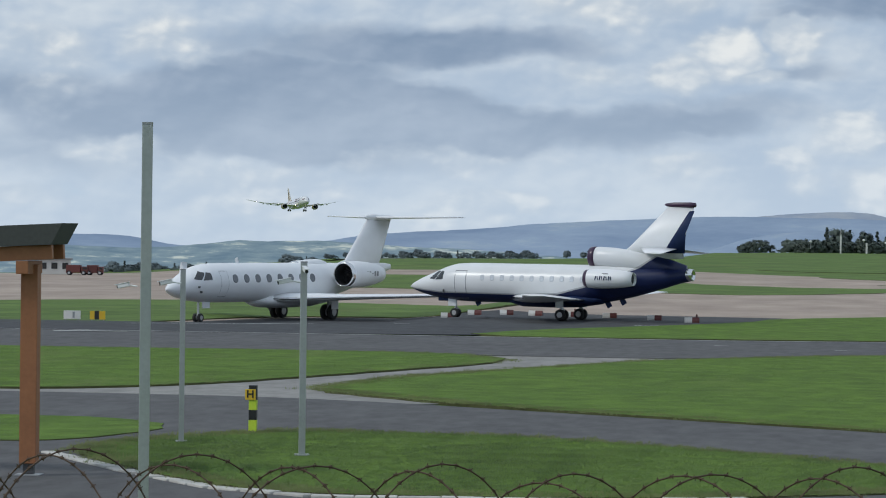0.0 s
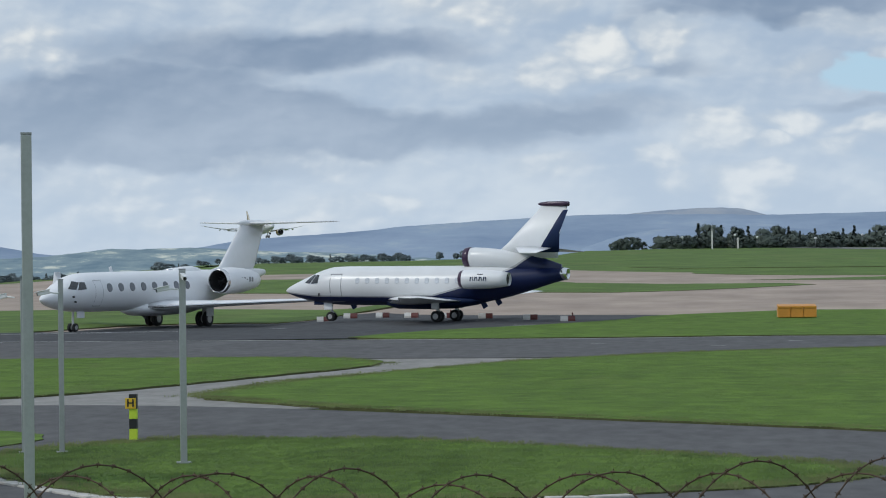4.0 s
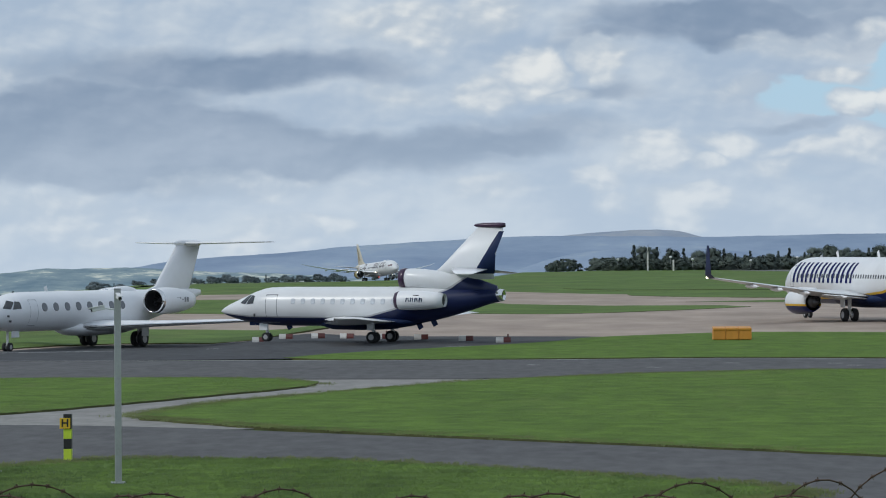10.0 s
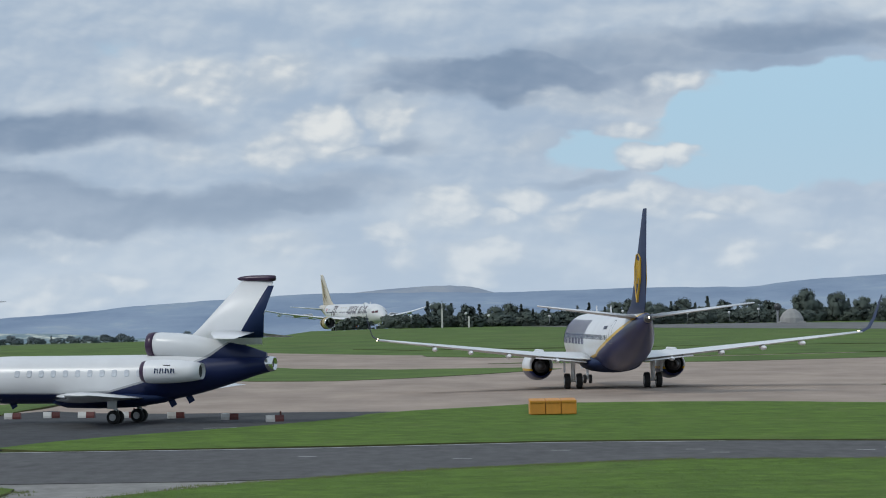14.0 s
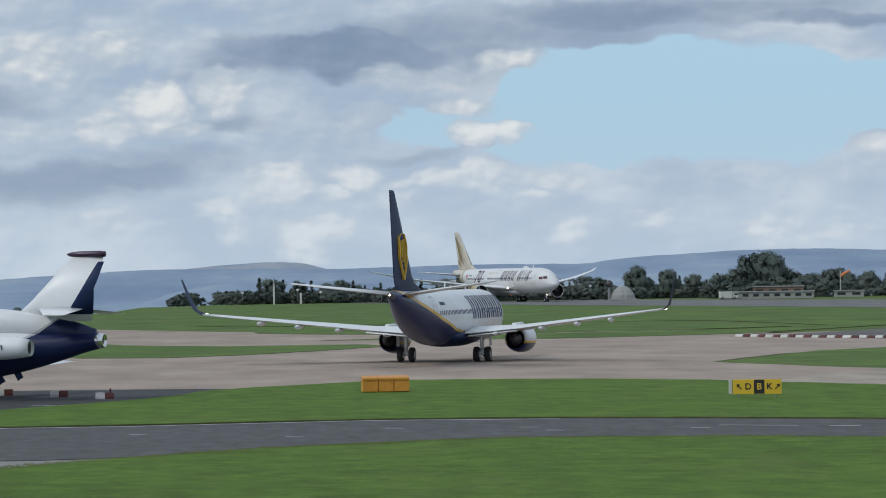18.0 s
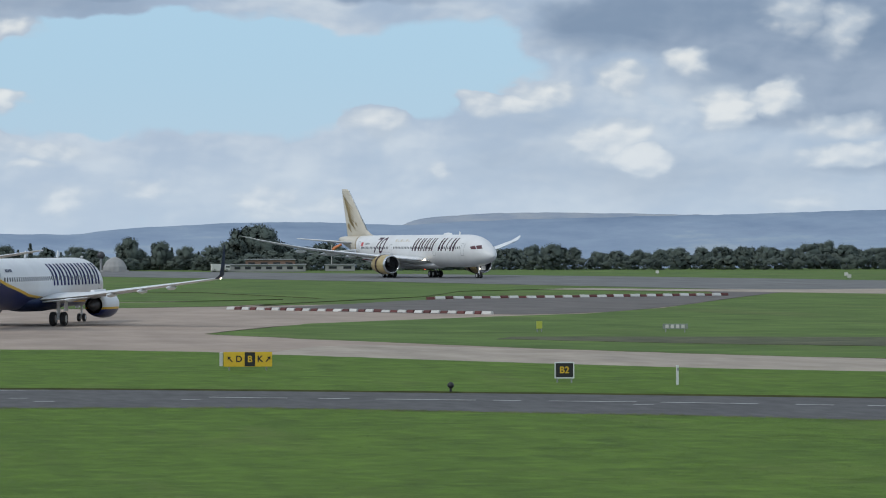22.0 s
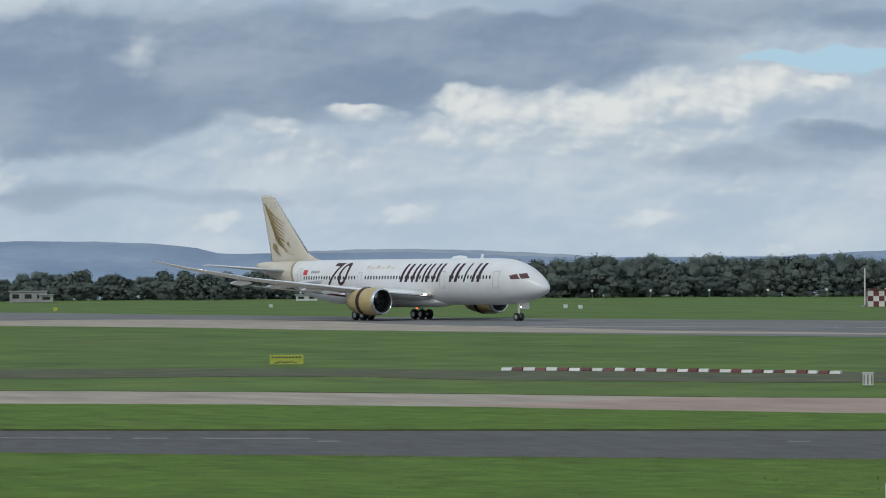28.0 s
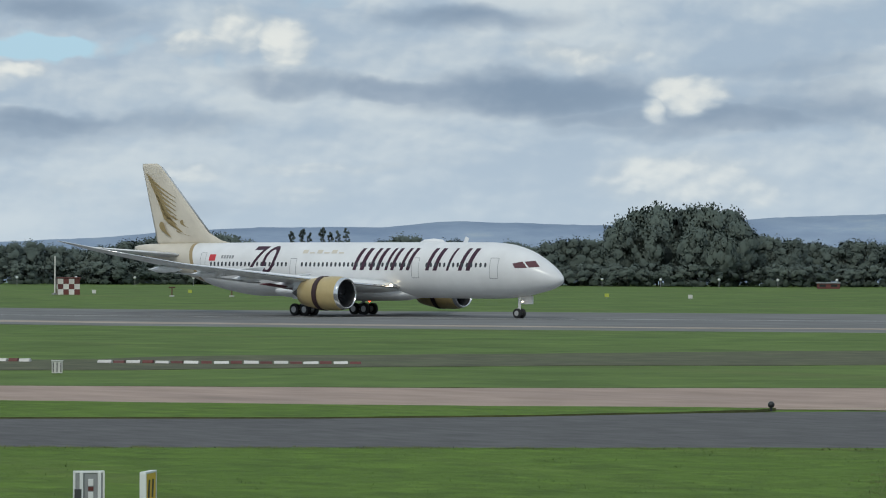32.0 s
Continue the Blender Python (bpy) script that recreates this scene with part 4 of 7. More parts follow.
def join_woods():
    for group, rows in woods.items():
        pts, faces, k, nrm = [], [], 0, []
        for src, m in rows:
            for child in src.children:
                me = child.data
                co = np.empty(len(me.vertices) * 3)
                me.vertices.foreach_get("co", co)
                co = co.reshape(-1, 3)
                nrm.append(outward(co, co[:, 2].max()) @ np.array(m.to_3x3().normalized()).T)
                co = co @ np.array(m.to_3x3()).T + np.array(m.translation)
                pts.append(co)
                faces += [tuple(i + k for i in p.vertices) for p in me.polygons]
                k += len(co)
        me = bpy.data.meshes.new("woodland")
        me.from_pydata([tuple(p) for p in np.concatenate(pts)], [], faces)
        # far groups get the leaf colour that has haze painted in
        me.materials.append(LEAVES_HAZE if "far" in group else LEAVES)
        me.polygons.foreach_set("use_smooth", [True] * len(me.polygons))
        me.normals_split_custom_set_from_vertices(np.concatenate(nrm).tolist())
        tagged(new("woodland", me), "dense dark green woodland undergrowth far off", "woods", kind="stuff")


def skyline(rows, az):
    return spline([r[0] for r in rows], [r[1] for r in rows], az)


# crest of the tree line by azimuth (degrees above eye level), as seen from the second standpoint
CREST = [(0, -0.13), (1.5, -0.10), (5, -0.1), (7.2, -0.24), (8.0, -0.05), (8.4, 0.05), (8.9, 0.2), (9.3, 0.12), (9.7, -0.02), (10.1, 0.08), (10.5, -0.03), (11.7, 0.08), (12.4, -0.06), (14, 0.01), (15, -0.1), (16.4, 0.0), (17.9, -0.05), (18.5, 0.11), (19, -0.03), (20.9, 0.12), (21.4, 0.02), (22.3, 0.10), (23.5, 0.1), (25.3, 0.16), (28.5, 0.22), (29.6, 0.28), (31.7, 0.30), (33.1, 0.33), (34.3, 0.25), (35.7, 0.38), (36.6, 0.47), (37.1, 0.35), (38, 0.2), (39, 0.24), (39.8, 0.42), (40.3, 0.33), (42.8, 0.36), (43.3, 0.45), (45.6, 0.46), (46.3, 0.42), (48, 0.35), (60, 0.4)]
rnd = random.Random(5)
az = 2.2
while az < 50.5:
    dist = 835 + 25 * rnd.random()
    if az < 8:
        dist += 40
    h = 6 + dist * math.tan(radians(skyline(CREST, az))) - ground_z(dist * math.sin(radians(az)), 40 + dist * math.cos(radians(az)))
    plant("round", az, dist + 14, max(3.0, h * rnd.uniform(0.82, 1.04)), rnd)
    if rnd.random() < 0.75:
        plant("round", az + 0.15, dist + 30, max(3.0, h * rnd.uniform(0.7, 0.98)), rnd, joined=True)
    plant("hedge", az + 0.2, dist - 8, max(2.0, min(5.5, h * 0.6)) * rnd.uniform(0.8, 1.1), rnd, wide=1.5, joined=True)
    az += rnd.uniform(0.30, 0.42)
# the great tree clump and the poplars
for a, h, d in ((43.45, 16.5, 850), (43.75, 18.6, 860), (44.1, 19.6, 855), (44.5, 19.4, 862), (44.85, 19.2, 850), (45.2, 18.6, 858), (45.4, 15.8, 846), (43.9, 14.5, 840), (44.7, 14.5, 838), (45.1, 13.5, 836)):
    plant("round", a, d, h, rnd, wide=0.72)
for a, h in ((37.9, 13.6), (38.08, 14.2), (38.2, 13.2), (38.42, 14.6), (38.55, 13.4), (38.68, 13.8), (38.82, 14.2)):
    plant("tall", a, 866, h, rnd, wide=0.9, group="row of poplars")
for a, h in ((8.72, 10), (8.95, 11), (9.15, 10.5), (6.9, 8), (7.4, 7)):
    plant("round", a, 862, h, rnd, wide=0.85)
# the dark wood seen past the parked jets
az = -0.1
while az < 9.0:
    top = 0.06 + 0.05 * math.sin(az * 1.7)
    if az < 0.5:
        top = -0.25 + 0.3 * az / 0.5
    d = 905 + rnd.uniform(-12, 25)
    h = 6 + d * math.tan(radians(top - 0.06)) - ground_z(d * math.sin(radians(az)), d)
    plant("cone" if rnd.random() < 0.55 else "round", az, d, max(3, h * rnd.uniform(0.72, 1.05)), rnd, eye_y=0.0, group="wood beyond the runway")
    plant("hedge", az + 0.1, d - 14, 3.0, rnd, eye_y=0.0, wide=1.5, joined=True)
    plant("hedge", az + 0.05, d + 10, 3.6, rnd, eye_y=0.0, wide=1.4, joined=True)
    az += rnd.uniform(0.17, 0.26)
for a, d, h in ((-3.83, 1900, 4.6), (-3.55, 1900, 3.8), (-3.42, 1900, 5), (-3.15, 1900, 4)):
    plant("round", a, d, h, rnd, eye_y=0.0, group="lone trees on the field")
az = -13.0
while az < -4.5:
    d = 2300 + rnd.uniform(-60, 120)
    ragged = noise.noise((az * 1.3, 7, 2))
    top = -0.56 + 0.11 * max(-0.3, ragged)
    if az < -7.4:
        top = -0.69 + 0.12 * max(0.0, ragged)
    if -8.65 < az < -8.3:
        top = -0.52
    if az > -6.6:
        top = -0.42 + 0.03 * noise.noise((az * 3, 2, 2))
    if az < -7.4 and ragged < -0.1:
        az += 0.25
        continue
    x, y = d * math.sin(radians(az)), d * math.cos(radians(az))
    h = 6 + d * math.tan(radians(top)) - ground_z(x, y)
    plant("round" if rnd.random() < 0.8 else "cone", az, d, max(4, h * rnd.uniform(0.9, 1.05)), rnd, eye_y=0.0, wide=1.3, group="trees beyond the apron")
    plant("hedge", az + 0.1, d - 20, max(3, h * 0.75), rnd, eye_y=0.0, wide=1.6, group="far hedges", joined=True)
    az += rnd.uniform(0.2, 0.34)
for a, h in ((-0.86, 2.5), (-0.74, 3.1), (-0.62, 3.5), (-0.5, 3.0)):
    plant("hedge", a, 900, h, rnd, eye_y=0.0, group="lone trees on the field")
join_woods()
for rows in kinds.values():
    for src in rows:
        if src not in used:
            for child in list(src.children):
                bpy.data.objects.remove(child)
            bpy.data.objects.remove(src)

# ------------------------------------------------------------------ aircraft
WHITE_PAINT = material("aircraft_white", (0.79, 0.80, 0.815), 0.38, grain=2.0, vary=0.015, stain=0.25, stain_vary=0.03)
GREY_PAINT = material("aircraft_grey", (0.42, 0.44, 0.46), 0.35, grain=2.0, vary=0.04, stain=0.4, stain_vary=0.06)
WING_GREY = material("wing_grey", (0.77, 0.78, 0.785), 0.33, grain=1.5, vary=0.03, stain=0.4, stain_vary=0.06)
NAVY = material("navy_paint", (0.014, 0.028, 0.085), 0.5, grain=2.0, vary=0.05)
NAVY.node_tree.nodes["Principled BSDF"].inputs["Specular IOR Level"].default_value = 0.2
PLUM = material("dark_plum_paint", (0.045, 0.018, 0.05), 0.3, grain=2.0, vary=0.05)
MAROON = material("maroon_paint", (0.16, 0.035, 0.045), 0.4, grain=2.0, vary=0.04)
TITLE = material("dark_maroon_lettering", (0.060, 0.030, 0.048), 0.4, grain=2.0, vary=0.05)
TITLE_NAVY = material("navy_lettering", (0.012, 0.018, 0.10), 0.7, grain=2.0, vary=0.05)
for m in (TITLE, TITLE_NAVY):
    m.node_tree.nodes["Principled BSDF"].inputs["Specular IOR Level"].default_value = 0.1
REVERSER = material("open_reverser_cascade", (0.035, 0.014, 0.016), 0.6, grain=3.0, vary=0.15)
# the reddish reflection in the cockpit panes is put into their base colour
REFLECTION_TINT = material("reflection_tinted_glass", (0.10, 0.035, 0.04), 0.12, grain=2, vary=0.1, coat=0.4)
GOLD = material("gold_paint", (0.50, 0.39, 0.19), 0.35, 0.25, grain=1.5, vary=0.05)
GOLD_DARK = material("dark_gold_paint", (0.32, 0.24, 0.11), 0.4, 0.2, grain=1.5, vary=0.08)
BEIGE = material("beige_paint", (0.60, 0.55, 0.46), 0.4, grain=1.5, vary=0.03)
TAIL_YELLOW = material("tail_yellow_paint", (0.72, 0.44, 0.03), 0.35, grain=1.5, vary=0.04)
CHROME = material("polished_metal", (0.72, 0.72, 0.72), 0.18, 1.0, grain=3, vary=0.03)
DARK_METAL = material("dark_metal", (0.10, 0.10, 0.105), 0.45, 0.7, grain=4, vary=0.1)
GLASS_DARK = material("cockpit_glass", (0.025, 0.028, 0.032), 0.06, grain=2, vary=0.05, coat=0.6)
WINDOW_DARK = material("cabin_window", (0.055, 0.06, 0.07), 0.15, grain=2, vary=0.1)
OUTLINE = material("door_seam", (0.20, 0.21, 0.23), 0.5)
DUCT = material("engine_duct", (0.05, 0.052, 0.055), 0.5, 0.3, grain=3, vary=0.1)
TYRE = material("tyre_rubber", (0.018, 0.018, 0.019), 0.8, grain=12, vary=0.1)
RIM = material("wheel_hub", (0.45, 0.45, 0.45), 0.4, 0.5, grain=6, vary=0.1)
FLAG_RED = material("flag_red", (0.55, 0.03, 0.04), 0.4)


def paint(name, base, bands, length, top, rough=0.28):
    """Aircraft paint: base colour, then for each band a colour below a curve of (x, z)."""
    m = bpy.data.materials.new(name)
    m.use_nodes = True
    nt = m.node_tree
    b = nt.nodes["Principled BSDF"]
    b.inputs["Roughness"].default_value = rough
    b.inputs["Specular IOR Level"].default_value = 0.35
    tc = nt.nodes.new("ShaderNodeTexCoord")
    sp = nt.nodes.new("ShaderNodeSeparateXYZ")
    nt.links.new(tc.outputs["Object"], sp.inputs[0])
    x01 = nt.nodes.new("ShaderNodeMapRange")
    nt.links.new(sp.outputs[0], x01.inputs[0])
    x01.inputs[1].default_value, x01.inputs[2].default_value = -length, length
    nz = nt.nodes.new("ShaderNodeTexNoise")
    nz.inputs["Scale"].default_value, nz.inputs["Detail"].default_value = 0.5, 6
    nt.links.new(tc.outputs["Object"], nz.inputs["Vector"])
    dirt = nt.nodes.new("ShaderNodeMapRange")
    nt.links.new(nz.outputs["Fac"], dirt.inputs[0])
    dirt.inputs[1].default_value, dirt.inputs[2].default_value, dirt.inputs[3].default_value, dirt.inputs[4].default_value = 0.3, 0.7, 0.93, 1.04
    last = None
    for stops, colour in bands:
        r = nt.nodes.new("ShaderNodeValToRGB")
        el = r.color_ramp.elements
        while len(el) < len(stops):
            el.new(0.5)
        for e, (x, z) in zip(el, sorted(stops)):
            e.position = (x + length) / (2 * length)
            v = max(0.0, min(1.0, z / top))
            e.color = (v, v, v, 1)
        nt.links.new(x01.outputs[0], r.inputs[0])
        zz = nt.nodes.new("ShaderNodeMath")
        zz.operation = "MULTIPLY"
        zz.inputs[1].default_value = 1 / top
        nt.links.new(sp.outputs[2], zz.inputs[0])
        lt = nt.nodes.new("ShaderNodeMath")
        lt.operation = "LESS_THAN"
        nt.links.new(zz.outputs[0], lt.inputs[0])
        nt.links.new(r.outputs[0], lt.inputs[1])
        mx = nt.nodes.new("ShaderNodeMix")
        mx.data_type = "RGBA"
        nt.links.new(lt.outputs[0], mx.inputs[0])
        if last is None:
            mx.inputs[6].default_value = (*base, 1)
        else:
            nt.links.new(last, mx.inputs[6])
        mx.inputs[7].default_value = (*colour, 1)
        last = mx.outputs[2]
    vm = nt.nodes.new("ShaderNodeVectorMath")
    vm.operation = "SCALE"
    nt.links.new(last, vm.inputs[0])
    nt.links.new(dirt.outputs[0], vm.inputs["Scale"])
    nt.links.new(vm.outputs[0], b.inputs["Base Color"])
    return m


class Hull:
    """A fuselage: rows of (distance from the nose, centre height, half width, half height); x0 is where the nose is."""

    def __init__(self, x0, rows):
        self.x0, self.rows = x0, rows
        self.s = [r[0] for r in rows]

    def at(self, s):
        return [spline(self.s, [r[k] for r in self.rows], s) for k in (1, 2, 3)]

    def skin(self, steps=70, seg=40):
        bm = bmesh.new()
        loops = []
        last = self.s[-1]
        for i in range(steps + 1):
            u = i / steps
            s = last * (0.5 * u + 0.5 * u * u * (3 - 2 * u)) if i else 0.0
            zc, hw, hh = self.at(s)
            loops.append([(self.x0 - s, hw * math.sin(2 * math.pi * k / seg), zc - hh * math.cos(2 * math.pi * k / seg)) for k in range(seg)])
        return rings(bm, loops)

    def side(self, s, z, side, lift=0.02):
        """A point on the skin at that height, and its outward normal."""
        zc, hw, hh = self.at(s)
        u = max(-0.98, min(0.98, (z - zc) / hh))
        y = hw * math.sqrt(1 - u * u)
        n = Vector((0, y / hw**2, (z - zc) / hh**2)).normalized()
        p = Vector((self.x0 - s, y, z)) + n * lift
        if side < 0:
            p.y, n.y = -p.y, -n.y
        return p, n

    def patch(self, bm, corners, side, lift=0.02, n=6):
        """A four-sided patch on the skin; corners are (s, z), in order."""
        (a, b, c, d) = [Vector((q[0], q[1])) for q in corners]
        grid = []
        for i in range(n + 1):
            u = i / n
            row = []
            for j in range(n + 1):
                v = j / n
                q = (a * (1 - v) + b * v) * (1 - u) + (d * (1 - v) + c * v) * u
                row.append(bm.verts.new(self.side(q.x, q.y, side, lift)[0]))
            grid.append(row)
        for i in range(n):
            for j in range(n):
                bm.faces.new((grid[i][j], grid[i][j + 1], grid[i + 1][j + 1], grid[i + 1][j]))
        return bm


def airfoil(chord, thick, n=9):
    pts = []
    for i in range(n):
        u = (1 - math.cos(math.pi * i / (n - 1))) / 2
        y = 5 * thick * (0.2969 * math.sqrt(u) - 0.126 * u - 0.3516 * u * u + 0.2843 * u**3 - 0.1015 * u**4)
        pts.append((u * chord, y * chord))
    up = pts
    low = [(x, -0.75 * y) for x, y in pts[1:-1]][::-1]
    return up + low


def wing_mesh(sections, side, x0, vertical=False, split=None):
    """Skins aerofoil sections (leading edge distance from nose, span, height, chord, thickness)."""
    bm = bmesh.new()
    loops = []
    for s, y, z, chord, thick in sections:
        loop = []
        for u, w in airfoil(chord, thick):
            if vertical:
                loop.append((x0 - s - u, y + w, z))
            else:
                loop.append((x0 - s - u, side * y, z + w))
        loops.append(loop)
    rings(bm, loops)
    return bm


def densify(sections, n):
    out = []
    for a, b in zip(sections, sections[1:]):
        for i in range(n):
            t = i / n
            out.append(tuple(p + (q - p) * t for p, q in zip(a, b)))
    return out + [sections[-1]]


def wheel(parent, x, y, z, r, w, name="wheel"):
    bm = bmesh.new()
    prof = [(-w / 2, r * 0.62), (-w / 2, r * 0.88), (-w * 0.36, r * 0.98), (0, r), (w * 0.36, r * 0.98), (w / 2, r * 0.88), (w / 2, r * 0.62)]
    turned(bm, prof, (x, y, z), "Y", 22)
    t = part(name, bm, TYRE, parent, smooth=False)
    bm = bmesh.new()
    turned(bm, [(-w * 0.53, r * 0.2), (-w * 0.53, r * 0.5), (-w * 0.42, r * 0.6), (w * 0.42, r * 0.6), (w * 0.53, r * 0.5), (w * 0.53, r * 0.2)], (x, y, z), "Y", 16)
    part("rim", bm, RIM, t)
    return t


def nacelle(parent, x, y, z, length, r, skin, lip=CHROME, core=True, dark=0.78, band=None, tail_r=0.62, cone=True):
    """A jet engine: cowl, lip, duct, fan, spinner and exhaust; x is the intake plane."""
    bm = bmesh.new()
    prof = [(0.0 - 0.07 * length, r * 0.985), (-0.16 * length, r * 1.04), (-0.36 * length, r * 1.05), (-0.6 * length, r * 1.0), (-0.82 * length, r * (0.5 + 0.5 * tail_r) * 1.04), (-length, r * tail_r * 1.02), (-length, r * tail_r * 0.96), (-0.93 * length, r * tail_r * 0.95)]
    turned(bm, prof, (x, y, z), "X", 36, cap=False)
    n = part("engine_cowl", bm, skin, parent, smooth=True)
    bm = bmesh.new()
    turned(bm, [(-0.075 * length, r * 0.992), (-0.03 * length, r * 0.955), (0.0, r * 0.89), (-0.012 * length, r * 0.845), (-0.05 * length, r * 0.82)], (x, y, z), "X", 36, cap=False)
    part("intake_lip", bm, lip, n, "bright metal intake lip", smooth=True)
    bm = bmesh.new()
    turned(bm, [(-0.05 * length, r * 0.82), (-0.2 * length, r * 0.84), (-0.26 * length, r * 0.85), (-0.262 * length, 0.02)], (x, y, z), "X", 36, cap=False)
    part("intake_duct", bm, DUCT, n, smooth=False)
    bm = bmesh.new()
    for k in range(18):
        a = 2 * math.pi * k / 18
        ca, sa_ = math.cos(a), math.sin(a)
        vs = []
        for rr, off, dx in ((0.22, -0.10, 0.0), (0.82, -0.06, 0.0), (0.82, 0.10, -0.05), (0.22, 0.06, -0.05)):
            yy, zz = rr * r, off * r
            vs.append(bm.verts.new((x - 0.235 * length + dx * length, y + yy * ca - zz * sa_, z + yy * sa_ + zz * ca)))
        bm.faces.new(vs)
    part("fan", bm, DARK_METAL, n)
    bm = bmesh.new()
    turned(bm, [(-0.12 * length, 0.01), (-0.15 * length, r * 0.10), (-0.2 * length, r * 0.2), (-0.24 * length, r * 0.25)], (x, y, z), "X", 18)
    part("spinner", bm, DARK_METAL, n, smooth=True)
    if cone:
        bm = bmesh.new()
        turned(bm, [(-0.80 * length, r * tail_r * 0.9), (-0.94 * length, r * tail_r * 0.74), (-1.12 * length, r * tail_r * 0.52), (-1.12 * length, r * tail_r * 0.40), (-1.16 * length, r * tail_r * 0.36), (-1.3 * length, 0.03)], (x, y, z), "X", 24)
        part("exhaust_cone", bm, DARK_METAL, n, smooth=True)
    else:
        bm = bmesh.new()
        turned(bm, [(-0.95 * length, r * tail_r * 0.93), (-0.9 * length, r * tail_r * 0.6), (-0.9 * length, 0.02)], (x, y, z), "X", 24)
        part("exhaust", bm, DUCT, n)
    return n


def oval_window(w, h, depth=0.03, seg=14, power=3.0):
    """A cabin window slab facing +Y."""
    bm = bmesh.new()
    loops = []
    for y, k in ((-depth, 1.0), (0.0, 1.0), (depth * 0.5, 0.86)):
        loop = []
        for i in range(seg):
            a = 2 * math.pi * i / seg
            c, s = math.cos(a), math.sin(a)
            loop.append((k * w / 2 * math.copysign(abs(c) ** (2 / power), c), y, k * h / 2 * math.copysign(abs(s) ** (2 / power), s)))
        loops.append(loop)
    rings(bm, loops)
    me = bpy.data.meshes.new("cabin_window")
    bmesh.ops.recalc_face_normals(bm, faces=bm.faces[:])
    bm.to_mesh(me)
    bm.free()
    return me


def cabin_windows(root, hull, spots, z, w, h, mat, sides=(1, -1), power=3.0):
    me = oval_window(w, h, power=power)
    me.materials.append(mat)
    for side in sides:
        for s in spots:
            p, n = hull.side(s, z, side, 0.004)
            ob = new("cabin_window", me)
            ob.parent = root
            zt = Vector((0, 0, 1)) - n * n.z
            zt.normalize()
            xa = n.cross(zt)
            m = Matrix((( xa.x, n.x, zt.x, p.x), (xa.y, n.y, zt.y, p.y), (xa.z, n.z, zt.z, p.z), (0, 0, 0, 1)))
            ob.matrix_basis = m


def outline(root, hull, s0, s1, z0, z1, side, mat=OUTLINE, t=0.045, name="door"):
    """The seam of a cabin door, as a thin frame on the skin."""
    bm = bmesh.new()
    for c in (((s0, z0), (s1, z0), (s1, z0 + t), (s0, z0 + t)), ((s0, z1 - t), (s1, z1 - t), (s1, z1), (s0, z1)),
              ((s0, z0), (s0 + t, z0), (s0 + t, z1), (s0, z1)), ((s1 - t, z0), (s1, z0), (s1, z1), (s1 - t, z1))):
        hull.patch(bm, c, side, 0.012, 5)
    return part(name, bm, mat, root, "thin grey door outline")


def glazing(root, hull, panes, sides=(1, -1), name="windscreen", mat=None):
    for side in sides:
        for c in panes:
            bm = hull.patch(bmesh.new(), c, side, 0.018, 5)
            part(name, bm, mat or GLASS_DARK, root, "dark cockpit window pane", smooth=True)


def title_bars(root, hull, starts, z0, z1, width, lean, mat, side, stroke=0.36, word="title_mark"):
    """A painted name as plain leaning bars of its size and colour."""
    for i, (s, w) in enumerate(starts):
        bm = bmesh.new()
        k = min(stroke, w * 0.42)
        h = z1 - z0

        def quad(x0, x1, a, b):
            da, db = lean * a, lean * b
            hull.patch(bm, ((s + x0 + da, z0 + a * h), (s + x1 + da, z0 + a * h), (s + x1 + db, z0 + b * h), (s + x0 + db, z0 + b * h)), side, 0.02, 5)
        if w < 2.6 * k:
            quad(0, min(k, w), 0, 1)
        else:
            quad(0, w * 0.30, 0, 1)
            quad(w * 0.58, w * 0.84, 0, 1)
        part(word, bm, mat, root)


def lettering(text, size, mat, name="lettering", depth=0.01, lean=0.0):
    """Flat letters in the XZ plane, facing -Y."""
    cu = bpy.data.curves.new(name, "FONT")
    cu.body, cu.size, cu.extrude, cu.align_x, cu.align_y, cu.shear = text, size, depth, "CENTER", "CENTER", lean
    cu.offset = 0.022 * size if size < 1 else 0.0
    ob = bpy.data.objects.new(name, cu)
    scene.collection.objects.link(ob)
    dg = bpy.context.evaluated_depsgraph_get()
    me = bpy.data.meshes.new_from_object(ob.evaluated_get(dg))
    bpy.data.objects.remove(ob)
    me.name = name
    me.transform(Matrix.Rotation(math.pi / 2, 4, "X"))
    me.materials.clear()
    me.materials.append(mat)
    return me


